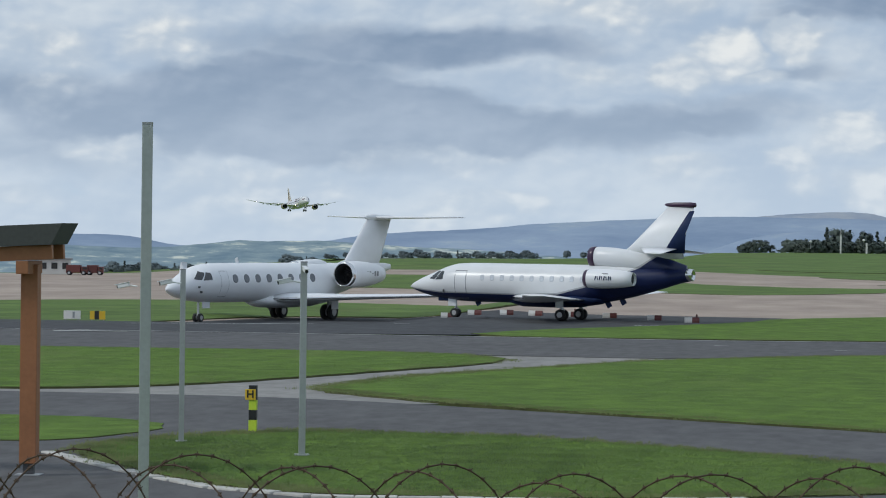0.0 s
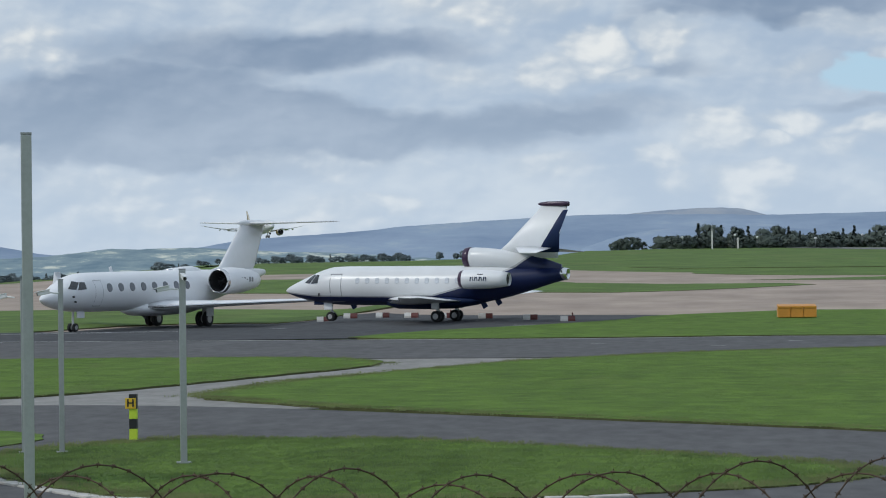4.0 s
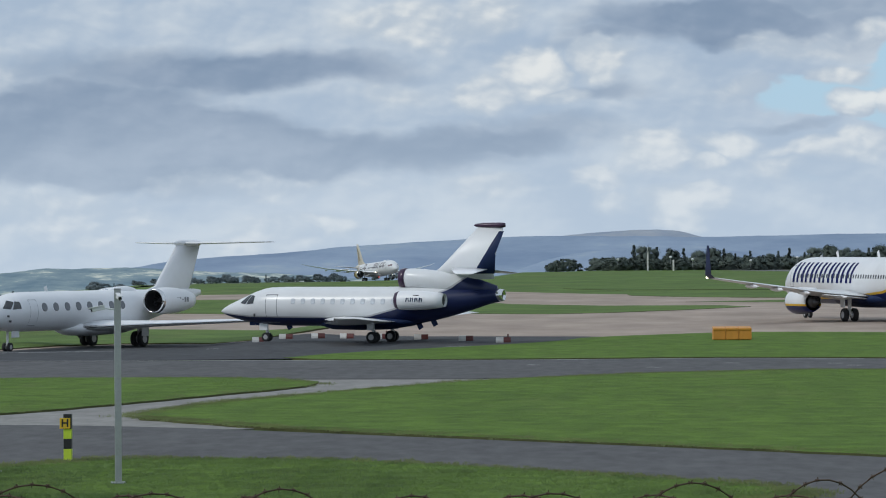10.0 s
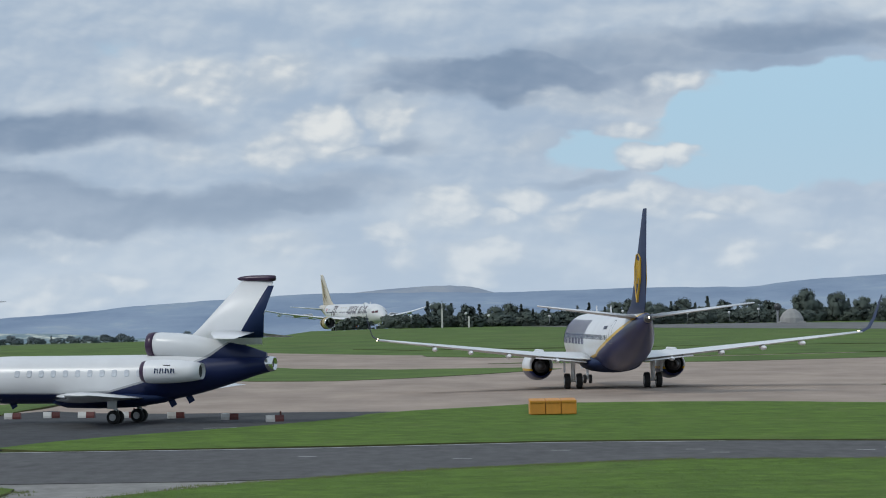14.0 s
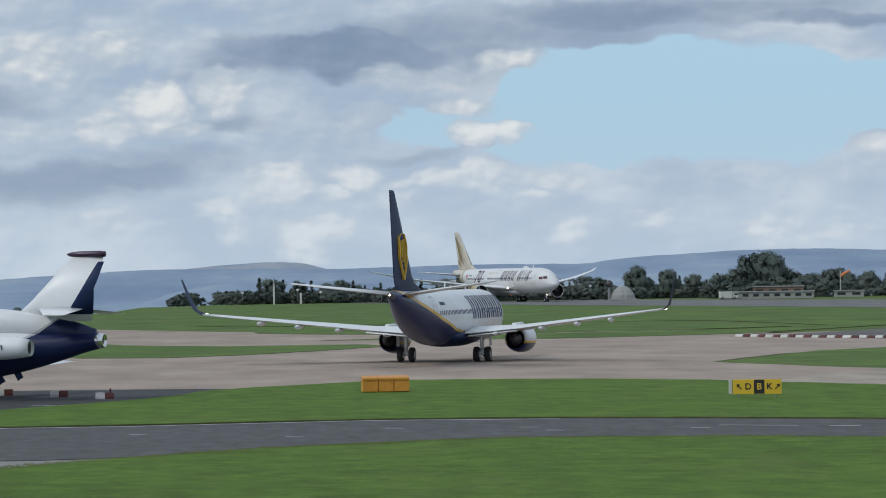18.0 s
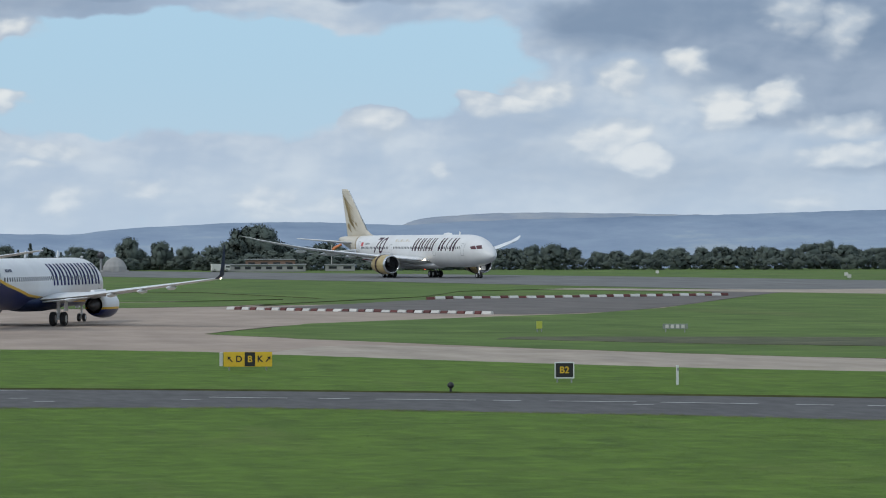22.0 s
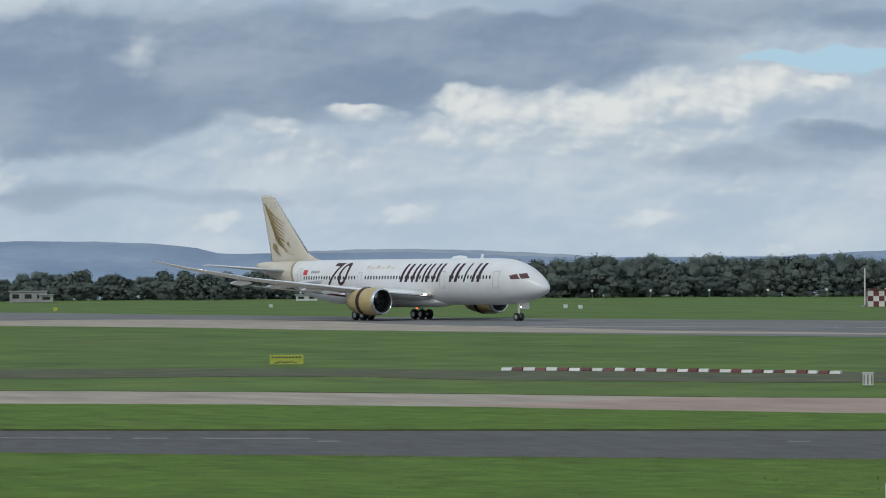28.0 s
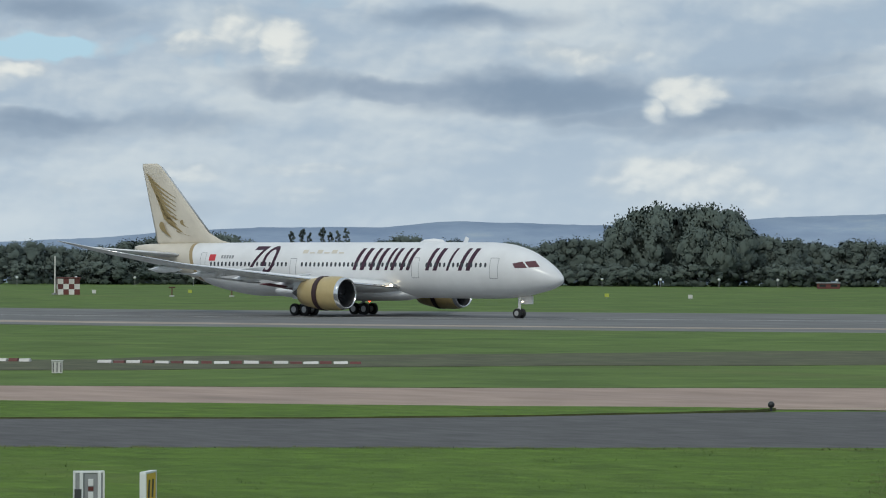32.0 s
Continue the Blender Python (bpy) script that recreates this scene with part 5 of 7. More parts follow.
def strut_leg(root, x, y, r, track, top, name="main_gear", pairs=1, gap=0.0, wheels_y=0.43, ww=0.38, door=None):
    """A landing gear leg with its wheels and door."""
    bm = bmesh.new()
    tube(bm, (x, y, r), (x, y, top), r * 0.26, r * 0.3, 12)
    tube(bm, (x, y, top * 0.95), (x + r * 1.4, y * 0.85, top * 1.02), r * 0.13, None, 8)
    tube(bm, (x, y - wheels_y * 1.05, r), (x, y + wheels_y * 1.05, r), r * 0.15, None, 8)
    tube(bm, (x + 0.01, y, r * 1.1), (x - r * 0.55, y, r * 1.9), r * 0.08, None, 6)
    tube(bm, (x - r * 0.55, y, r * 1.9), (x + 0.01, y, r * 2.6), r * 0.08, None, 6)
    if pairs == 2:
        tube(bm, (x - gap / 2, y, r), (x + gap / 2, y, r), r * 0.2, None, 8)
        for o in (-gap / 2, gap / 2):
            tube(bm, (x + o, y - wheels_y, r), (x + o, y + wheels_y, r), r * 0.14, None, 8)
    leg = part(name, bm, WHITE, root, "white landing gear leg with dark tyres")
    for o in ((0.0,) if pairs == 1 else (-gap / 2, gap / 2)):
        for k in (-1, 1):
            wheel(leg, x + o, y + k * wheels_y, r, r, ww)
    if door:
        part("gear_door", box(bmesh.new(), door[0], 0.05, door[1], x + door[2], y + door[3], top - door[1] * 0.42, bevel=0.02), WHITE_PAINT, leg)
    return leg


# ---- three-engined business jet
def trijet():
    root = thing("business_jet", "white three-engined business jet with navy belly and tail", "aeroplane")
    H = Hull(11.5, [(0, 1.95, 0.02, 0.02), (0.25, 1.97, 0.22, 0.20), (0.9, 2.02, 0.55, 0.48), (1.8, 2.10, 0.86, 0.78), (2.7, 2.22, 1.06, 1.03), (3.6, 2.28, 1.18, 1.20), (5, 2.28, 1.24, 1.25), (11, 2.28, 1.24, 1.25), (13.5, 2.34, 1.18, 1.20), (15.5, 2.50, 0.98, 1.02), (17.4, 2.72, 0.72, 0.74), (18.9, 2.93, 0.48, 0.50), (19.6, 3.0, 0.38, 0.40)])
    skin = paint("trijet_paint", (0.74, 0.75, 0.76), [
        ([(11.5, 1.90), (9, 1.68), (3.0, 1.62), (0.5, 1.72), (-1.6, 2.25), (-3.2, 2.75), (-5.0, 3.6), (-6.5, 4.6)], (0.45, 0.46, 0.48)),
        ([(11.5, 1.83), (9, 1.60), (3.0, 1.54), (0.5, 1.62), (-1.6, 2.15), (-3.2, 2.62), (-5.0, 3.45), (-6.5, 4.5)], (0.012, 0.020, 0.075))], 12.0, 8.0)
    part("fuselage", H.skin(), skin, root, smooth=True)
    bm = bmesh.new()
    turned(bm, [(-7.7, 0.40), (-8.1, 0.40), (-8.35, 0.36), (-8.36, 0.30), (-8.0, 0.22)], (0, 0, 3.0), "X", 24)
    part("tail_exhaust", bm, CHROME, root, "polished metal tail exhaust", smooth=True)
    bm = bmesh.new()
    turned(bm, [(-8.2, 0.30), (-8.15, 0.02)], (0, 0, 3.0), "X", 20)
    part("exhaust_core", bm, DUCT, root)
    # belly fairing
    bm = bmesh.new()
    loops = []
    for s, hw, zc, hh in ((7.2, 0.4, 1.2, 0.15), (8.2, 1.05, 1.22, 0.42), (10, 1.3, 1.25, 0.48), (12, 1.25, 1.28, 0.46), (13.6, 0.8, 1.35, 0.3), (14.4, 0.2, 1.45, 0.1)):
        loops.append([(11.5 - s, hw * math.sin(2 * math.pi * k / 20), zc - hh * math.cos(2 * math.pi * k / 20)) for k in range(20)])
    rings(bm, loops)
    part("wing_fairing", bm, NAVY, root, smooth=True)
    for side in (1, -1):
        w = part("wing", wing_mesh(densify([(7.7, 0.9, 1.32, 5.2, 0.13), (9.7, 3.4, 1.40, 3.2, 0.115), (12.7, 9.67, 1.72, 1.35, 0.10)], 4), side, 11.5), WING_GREY, root, smooth=True)
        part("leading_edge", wing_mesh(densify([(7.66, 0.9, 1.322, 0.34, 0.55), (9.66, 3.4, 1.402, 0.26, 0.5), (12.68, 9.66, 1.72, 0.12, 0.5)], 2), side, 11.5), CHROME, w, "polished leading edge", smooth=True)
        part("tailplane", wing_mesh([(16.3, 0.1, 4.62, 2.5, 0.10), (18.2, 3.87, 4.35, 1.15, 0.09)], side, 11.5), [WHITE_PAINT], root, smooth=True)
        part("engine_pylon", box(bmesh.new(), 1.5, 0.8, 0.22, -3.75, side * 1.15, 2.70, bevel=0.06), NAVY, root)
        n = nacelle(root, -1.85, side * 1.92, 2.70, 3.3, 0.58, WHITE_PAINT, PLUM, cone=False, tail_r=0.7)
        bm = bmesh.new()
        for k in range(4):
            box(bm, 0.07, 0.03, 0.26, -2.78 - 0.30 * k, side * (1.92 + 0.60), 2.74, ry=-12)
            box(bm, 0.05, 0.03, 0.24, -2.92 - 0.30 * k, side * (1.92 + 0.60), 2.74, ry=10)
        part("registration_mark", bm, NAVY, n, "registration as plain navy bars")
        part("anti_glare_mark", box(bmesh.new(), 0.4, 0.02, 0.05, -3.4, side * 2.43, 3.02), DARK_METAL, n)
    # centre engine and its intake
    bm = bmesh.new()
    loops = []
    for s, zc, hw, hh in ((13.1, 4.05, 0.60, 0.60), (13.5, 4.05, 0.66, 0.64), (14.5, 4.0, 0.68, 0.64), (15.6, 3.85, 0.60, 0.66), (16.8, 3.6, 0.48, 0.72), (18.2, 3.4, 0.32, 0.6), (19.4, 3.2, 0.2, 0.4)):
        loops.append([(11.5 - s, hw * math.sin(2 * math.pi * k / 28), zc - hh * math.cos(2 * math.pi * k / 28)) for k in range(28)])
    rings(bm, loops)
    duct = part("centre_engine_fairing", bm, skin, root, smooth=True)
    bm = bmesh.new()
    turned(bm, [(-1.75, 0.64), (-1.60, 0.66), (-1.36, 0.62), (-1.30, 0.54), (-1.42, 0.48), (-1.9, 0.46), (-1.95, 0.02)], (0, 0, 4.05), "X", 28)
    part("intake_lip", bm, [PLUM], duct, "dark plum intake ring", smooth=True)
    bm = bmesh.new()
    turned(bm, [(-1.44, 0.47), (-1.45, 0.02)], (0, 0, 4.05), "X", 24)
    part("intake_duct", bm, DUCT, duct)
    # fin: white blade, navy rudder and cap
    part("fin", wing_mesh([(14.6, 0, 4.0, 4.6, 0.085), (15.7, 0, 4.9, 3.4, 0.085), (18.1, 0, 7.25, 1.75, 0.08)], 1, 11.5, True), WHITE_PAINT, root, smooth=True)
    part("fin_flash", wing_mesh([(17.7, 0, 4.35, 1.55, 0.2), (18.55, 0, 5.6, 0.75, 0.23), (19.55, 0, 7.0, 0.33, 0.35)], 1, 11.5, True), NAVY, root, "navy flash on the rudder", smooth=True)
    bm = bmesh.new()
    turned(bm, [(-6.35, 0.02), (-6.5, 0.10), (-7.0, 0.16), (-8.1, 0.17), (-8.45, 0.14), (-8.47, 0.02)], (0, 0, 7.38), "X", 14)
    part("fin_cap", bm, PLUM, root, "dark plum fin cap", smooth=True)
    cabin_windows(root, H, [5.75 + 0.70 * k for k in range(12)], 2.62, 0.30, 0.38, material("jet_window", (0.58, 0.61, 0.65), 0.2), power=3.2)
    for side in (1, -1):
        outline(root, H, 3.75, 4.6, 1.25, 3.05, side)
    glazing(root, H, [((1.75, 2.48), (2.2, 2.42), (2.55, 2.98), (2.3, 2.98)), ((2.28, 2.42), (2.85, 2.46), (2.85, 2.95), (2.62, 2.99))])
    strut_leg(root, 8.2, 0, 0.30, 0, 1.2, "nose_gear", wheels_y=0.16, ww=0.2, door=(0.6, 0.5, 0.1, 0.3))
    for side in (1, -1):
        strut_leg(root, 0, side * 1.43, 0.36, 0, 1.35, "main_gear", wheels_y=0.22, ww=0.26, door=(0.5, 0.6, 0.0, side * 0.42))
    for x, z in ((6.6, 1.0), (-2.6, 1.05), (-3.6, 1.25)):
        part("blade_aerial", box(bmesh.new(), 0.35, 0.03, 0.4, x, 0, z, ry=30), NAVY, root)
    for side in (1, -1):
        part("static_panel", box(bmesh.new(), 0.12, 0.02, 0.2, 8.6, side * 1.02, 1.72, bevel=0.005), DARK_METAL, root)
        part("static_panel", box(bmesh.new(), 0.10, 0.02, 0.12, 10.2, side * 0.62, 2.2, bevel=0.005), DARK_METAL, root)
    part("nose_door", box(bmesh.new(), 0.9, 0.5, 0.3, 8.9, 0, 1.2, bevel=0.03), NAVY, root)
    return root


# ---- twin-engined business jet with a high tail
def twinjet():
    root = thing("business_jet", "all-white twin-engined business jet with a T-shaped tail", "aeroplane")
    X = 16.9
    H = Hull(X, [(0, 2.28, 0.02, 0.02), (0.3, 2.3, 0.28, 0.26), (1.1, 2.38, 0.68, 0.62), (2.2, 2.52, 1.02, 0.98), (3.4, 2.65, 1.24, 1.24), (4.8, 2.70, 1.33, 1.36), (7, 2.70, 1.35, 1.38), (17, 2.70, 1.35, 1.38), (19.5, 2.80, 1.25, 1.26), (22.5, 3.05, 0.98, 0.98), (25.5, 3.4, 0.62, 0.64), (27.6, 3.68, 0.32, 0.34), (28.4, 3.75, 0.16, 0.2)])
    part("fuselage", H.skin(), WHITE_PAINT, root, smooth=True)
    bm = bmesh.new()
    loops = []
    for s, hw, zc, hh in ((9.8, 0.3, 1.35, 0.12), (11.2, 1.2, 1.42, 0.5), (13.5, 1.55, 1.45, 0.62), (17, 1.5, 1.48, 0.58), (19.5, 1.0, 1.6, 0.4), (21, 0.25, 1.8, 0.12)):
        loops.append([(X - s, hw * math.sin(2 * math.pi * k / 20), zc - hh * math.cos(2 * math.pi * k / 20)) for k in range(20)])
    rings(bm, loops)
    part("wing_fairing", bm, WHITE_PAINT, root, smooth=True)
    part("satcom_dome", turned(bmesh.new(), [(-3.2, 0.02), (-2.9, 0.35), (-2.0, 0.5), (-0.6, 0.46), (0.3, 0.25), (0.6, 0.02)], (0.4, 0, 3.85), "X", 18), WHITE_PAINT, root, smooth=True)
    for side in (1, -1):
        w = part("wing", wing_mesh(densify([(11.2, 1.0, 1.5, 7.6, 0.12), (14.2, 4.5, 1.66, 4.6, 0.11), (20.6, 14.0, 2.0, 1.7, 0.095)], 4), side, X), WHITE_PAINT, root, smooth=True)
        part("leading_edge", wing_mesh(densify([(11.12, 1.0, 1.502, 0.5, 0.4), (14.14, 4.5, 1.662, 0.36, 0.4), (20.56, 14.0, 2.0, 0.16, 0.45)], 2), side, X), CHROME, w, "polished leading edge", smooth=True)
        part("winglet", wing_mesh([(20.6, 14.0, 2.0, 1.7, 0.09), (21.1, 14.4, 2.25, 1.4, 0.08), (22.2, 14.9, 3.85, 0.8, 0.08)], side, X), WHITE_PAINT, w, smooth=True)
        part("engine_pylon", box(bmesh.new(), 2.2, 1.0, 0.3, -4.45, side * 1.5, 3.25, bevel=0.08), WHITE_PAINT, root)
        n = nacelle(root, -1.7, side * 2.25, 3.25, 4.9, 0.92, WHITE_PAINT, CHROME, cone=False, tail_r=0.62)
        bm = bmesh.new()
        for k in range(5):
            box(bm, 0.20, 0.02, 0.07 if k == 2 else 0.34, -3.6 - 0.34 * k, side * (2.25 + 0.925), 3.32, bevel=0.004)
        part("registration_mark", bm, GREY, n, "registration as plain grey bars")
        part("tailplane", wing_mesh([(25.9, 0.0, 7.42, 3.0, 0.09), (28.6, 5.85, 7.50, 1.25, 0.08)], side, X), WHITE_PAINT, root, smooth=True)
    part("fin", wing_mesh([(19.8, 0, 3.75, 6.8, 0.06), (22.2, 0, 4.25, 4.9, 0.09), (25.2, 0, 7.3, 3.3, 0.1)], 1, X, True), WHITE_PAINT, root, smooth=True)
    part("tail_bullet", turned(bmesh.new(), [(-7.9, 0.02), (-8.2, 0.16), (-9.0, 0.24), (-11.2, 0.2), (-12.4, 0.02)], (0, 0, 7.45), "X", 16), WHITE_PAINT, root, smooth=True)
    cabin_windows(root, H, [6.4 + 1.38 * k for k in range(8)], 3.02, 0.66, 0.62, material("oval_window", (0.16, 0.17, 0.185), 0.2), power=2.0)
    glazing(root, H, [((2.05, 2.98), (2.7, 2.92), (3.2, 3.42), (2.75, 3.52)), ((2.85, 2.9), (3.75, 2.95), (3.75, 3.42), (3.3, 3.45))])
    for side in (1, -1):
        outline(root, H, 4.7, 5.6, 1.75, 3.55, side, t=0.03)
        part("pitot_probe", box(bmesh.new(), 0.16, 0.1, 0.14, X - 2.4, side * 1.1, 2.45, bevel=0.02), DARK_METAL, root)
        part("pitot_probe", box(bmesh.new(), 0.16, 0.1, 0.14, X - 2.6, side * 1.12, 2.1, bevel=0.02), DARK_METAL, root)
    strut_leg(root, 13.1, 0, 0.30, 0, 1.5, "nose_gear", wheels_y=0.2, ww=0.2, door=(0.9, 0.6, -0.5, 0.3))
    for side in (1, -1):
        strut_leg(root, 0, side * 2.2, 0.56, 0, 1.5, "main_gear", wheels_y=0.30, ww=0.34, door=(0.9, 0.8, 0.0, side * 0.5))
    part("blade_aerial", box(bmesh.new(), 0.7, 0.05, 0.3, 4.5, 0, 0.95, ry=-35), DARK_METAL, root)
    part("blade_aerial", box(bmesh.new(), 0.3, 0.04, 0.4, 8.5, 0, 4.25, ry=20), WHITE_PAINT, root)
    return root


# ---- short-haul airliner
def airliner():
    root = thing("airliner", "white and navy twin-engined airliner with a yellow line", "aeroplane")
    X = 19.6
    H = Hull(X, [(0, 2.55, 0.02, 0.02), (0.25, 2.58, 0.36, 0.36), (1.0, 2.72, 0.85, 0.85), (2.2, 2.98, 1.34, 1.38), (3.6, 3.2, 1.68, 1.78), (5.2, 3.3, 1.86, 1.98), (7, 3.32, 1.88, 2.0), (24.5, 3.32, 1.88, 2.0), (28, 3.5, 1.76, 1.82), (32, 3.95, 1.32, 1.38), (35.5, 4.5, 0.78, 0.86), (38.0, 4.95, 0.36, 0.44), (38.6, 5.02, 0.22, 0.28)])
    skin = paint("airliner_paint", (0.74, 0.75, 0.76), [
        ([(19.6, 1.9), (12, 1.85), (4, 2.0), (-4, 2.55), (-9, 3.4), (-14, 4.6), (-17, 5.35), (-19.5, 5.9)], (0.70, 0.43, 0.03)),
        ([(19.6, 1.75), (12, 1.70), (4, 1.83), (-4, 2.36), (-9, 3.17), (-14, 4.35), (-17, 5.1), (-19.5, 5.7)], (0.012, 0.022, 0.105))], 20.0, 14.0)
    part("fuselage", H.skin(80), skin, root, smooth=True)
    part("tail_cone", turned(bmesh.new(), [(-18.9, 0.30), (-19.3, 0.24), (-19.45, 0.14), (-19.46, 0.02)], (0, 0, 5.02), "X", 16), DARK_METAL, root, smooth=True)
    bm = bmesh.new()
    loops = []
    for s, hw, zc, hh in ((12.2, 0.5, 1.65, 0.2), (13.8, 1.7, 1.75, 0.6), (16.5, 2.05, 1.8, 0.72), (20, 2.05, 1.82, 0.7), (22.5, 1.5, 1.9, 0.5), (24.2, 0.4, 2.0, 0.2)):
        loops.append([(X - s, hw * math.sin(2 * math.pi * k / 22), zc - hh * math.cos(2 * math.pi * k / 22)) for k in range(22)])
    rings(bm, loops)
    part("wing_fairing", bm, NAVY, root, smooth=True)
    for side in (1, -1):
        w = part("wing", wing_mesh(densify([(13.0, 1.5, 2.05, 7.9, 0.13), (16.1, 5.6, 2.42, 4.6, 0.115), (23.6, 17.0, 3.75, 1.65, 0.10)], 4), side, X), WING_GREY, root, smooth=True)
        part("leading_edge", wing_mesh(densify([(12.92, 1.5, 2.052, 0.5, 0.42), (16.04, 5.6, 2.422, 0.4, 0.4), (23.56, 17.0, 3.75, 0.2, 0.4)], 2), side, X), CHROME, w, "polished leading edge", smooth=True)
        part("winglet", wing_mesh([(23.6, 17.0, 3.75, 1.65, 0.09), (24.2, 17.45, 4.05, 1.4, 0.08), (25.0, 17.7, 4.7, 1.1, 0.075), (26.3, 18.1, 6.35, 0.5, 0.07)], side, X), NAVY, w, "navy blended winglet", smooth=True)
        for y in (4.1, 7.6, 10.4, 13.0):
            te = 13.0 + 7.9 if y < 5.6 else 16.1 + 4.6 + (y - 5.6) / 11.4 * 4.5
            zz = 2.05 + (y - 1.5) * 0.11
            part("flap_fairing", turned(bmesh.new(), [(1.6, 0.02), (1.0, 0.13), (0.0, 0.18), (-0.7, 0.14), (-1.3, 0.02)], (X - te + 0.3, side * y, zz - 0.28), "X", 10), WHITE_PAINT, w, smooth=True)
        part("flap", wing_mesh([(20.35, 2.1, 1.9, 1.25, 0.12), (20.2, 5.6, 2.25, 1.1, 0.12)], side, X), WING_GREY, w, smooth=True)
        nav = part("navigation_light", turned(bmesh.new(), [(0.12, 0.02), (0.08, 0.09), (-0.08, 0.09), (-0.12, 0.02)], (X - 23.62, side * 17.02, 3.78), "X", 10), AMBER_GLOW, w, "glowing wing tip light")
        part("engine_pylon", box(bmesh.new(), 3.4, 0.35, 0.7, X - 15.3, side * 4.83, 2.45, bevel=0.1), WHITE_PAINT, root)
        cowl = paint("cowl_paint", (0.74, 0.75, 0.76), [([(0, 1.42), (10, 1.42)], (0.70, 0.43, 0.03)), ([(0, 1.25), (10, 1.25)], (0.012, 0.022, 0.105))], 20.0, 14.0)
        nacelle(root, X - 12.6, side * 4.83, 1.60, 4.0, 1.02, cowl, CHROME, tail_r=0.72)
        part("tailplane", wing_mesh([(33.4, 0.5, 5.1, 3.6, 0.10), (37.1, 7.17, 5.95, 1.35, 0.09)], side, X), WHITE_PAINT, root, smooth=True)
    fin = part("fin", wing_mesh([(26.8, 0, 5.15, 10.0, 0.02), (30.6, 0, 5.9, 6.9, 0.07), (31.6, 0, 6.4, 6.2, 0.085), (37.1, 0, 12.2, 1.75, 0.085), (37.5, 0, 12.3, 1.35, 0.07)], 1, X, True), NAVY, root, "navy tail fin with a yellow emblem", smooth=True)
    # tail emblem as plain yellow strokes
    for side in (1, -1):
        strokes = [(34.75 + 0.55 * k, 7.0 + 0.35 * k, 34.75 + 0.45 * k, 9.0 - 0.05 * k, 0.045) for k in range(4)]
        strokes += [(34.0, 8.5, 34.7, 9.3, 0.10), (34.7, 9.3, 35.6, 9.35, 0.10), (35.6, 9.35, 36.6, 9.05, 0.10), (34.0, 8.5, 34.1, 7.4, 0.08), (34.1, 7.4, 35.2, 6.1, 0.08), (36.6, 9.05, 36.4, 7.6, 0.08), (36.4, 7.6, 35.2, 6.1, 0.08)]
        for s0, z0, s1, z1, r in strokes:
            w0, w1 = (0.30 - 0.028 * (z - 6.4) for z in (z0, z1))
            bm = bmesh.new()
            vs = [bm.verts.new(p) for p in ((X - s0 + r, side * w0, z0), (X - s0 - r, side * w0, z0), (X - s1 - r, side * w1, z1), (X - s1 + r, side * w1, z1))]
            bm.faces.new(vs)
            bmesh.ops.extrude_face_region(bm, geom=bm.faces[:])
            for v in bm.verts[:4]:
                v.co.y -= side * 0.2
            part("emblem_stroke", bm, TAIL_YELLOW, fin, "yellow emblem stroke")
        part("tail_light", turned(bmesh.new(), [(0.1, 0.02), (0.0, 0.06), (-0.1, 0.02)], (-19.5, 0, 5.1), "X", 8), AMBER_GLOW, fin) if side > 0 else None
    cabin_windows(root, H, [6.4 + 0.508 * k for k in range(46)], 3.72, 0.25, 0.36, WINDOW_DARK)
    glazing(root, H, [((1.55, 3.35), (2.1, 3.3), (2.45, 3.85), (2.1, 3.85)), ((2.2, 3.28), (2.9, 3.3), (2.9, 3.85), (2.55, 3.9))])
    for side in (1, -1):
        starts = [(5.0 + 1.9 * k, 1.55) for k in range(7)]
        title_bars(root, H, starts, 3.15, 4.85, 0.8, 0.30, TITLE_NAVY, side, 0.40)
        outline(root, H, 4.3, 5.15, 2.75, 4.6, side)
        outline(root, H, 30.0, 30.8, 3.3, 4.9, side)
        bm = bmesh.new()
        for k in range(5):
            H.patch(bm, ((27.4 + 0.3 * k, 4.28), (27.6 + 0.3 * k, 4.28), (27.6 + 0.3 * k, 4.5), (27.4 + 0.3 * k, 4.5)), side, 0.02, 2)
        part("registration_mark", bm, NAVY, root, "registration as plain navy bars")
    strut_leg(root, 15.6, 0, 0.34, 0, 1.7, "nose_gear", wheels_y=0.22, ww=0.22, door=(1.2, 0.6, 0.2, 0.4))
    for side in (1, -1):
        strut_leg(root, 0, side * 2.86, 0.56, 0, 2.0, "main_gear", wheels_y=0.43, ww=0.40, door=(0.9, 0.9, 0.0, side * 0.62))
    part("blade_aerial", box(bmesh.new(), 0.4, 0.04, 0.6, 9.0, 0, 5.55, ry=25), WHITE_PAINT, root)
    part("blade_aerial", box(bmesh.new(), 0.4, 0.04, 0.6, 0.5, 0, 5.55, ry=25), WHITE_PAINT, root)
    return root


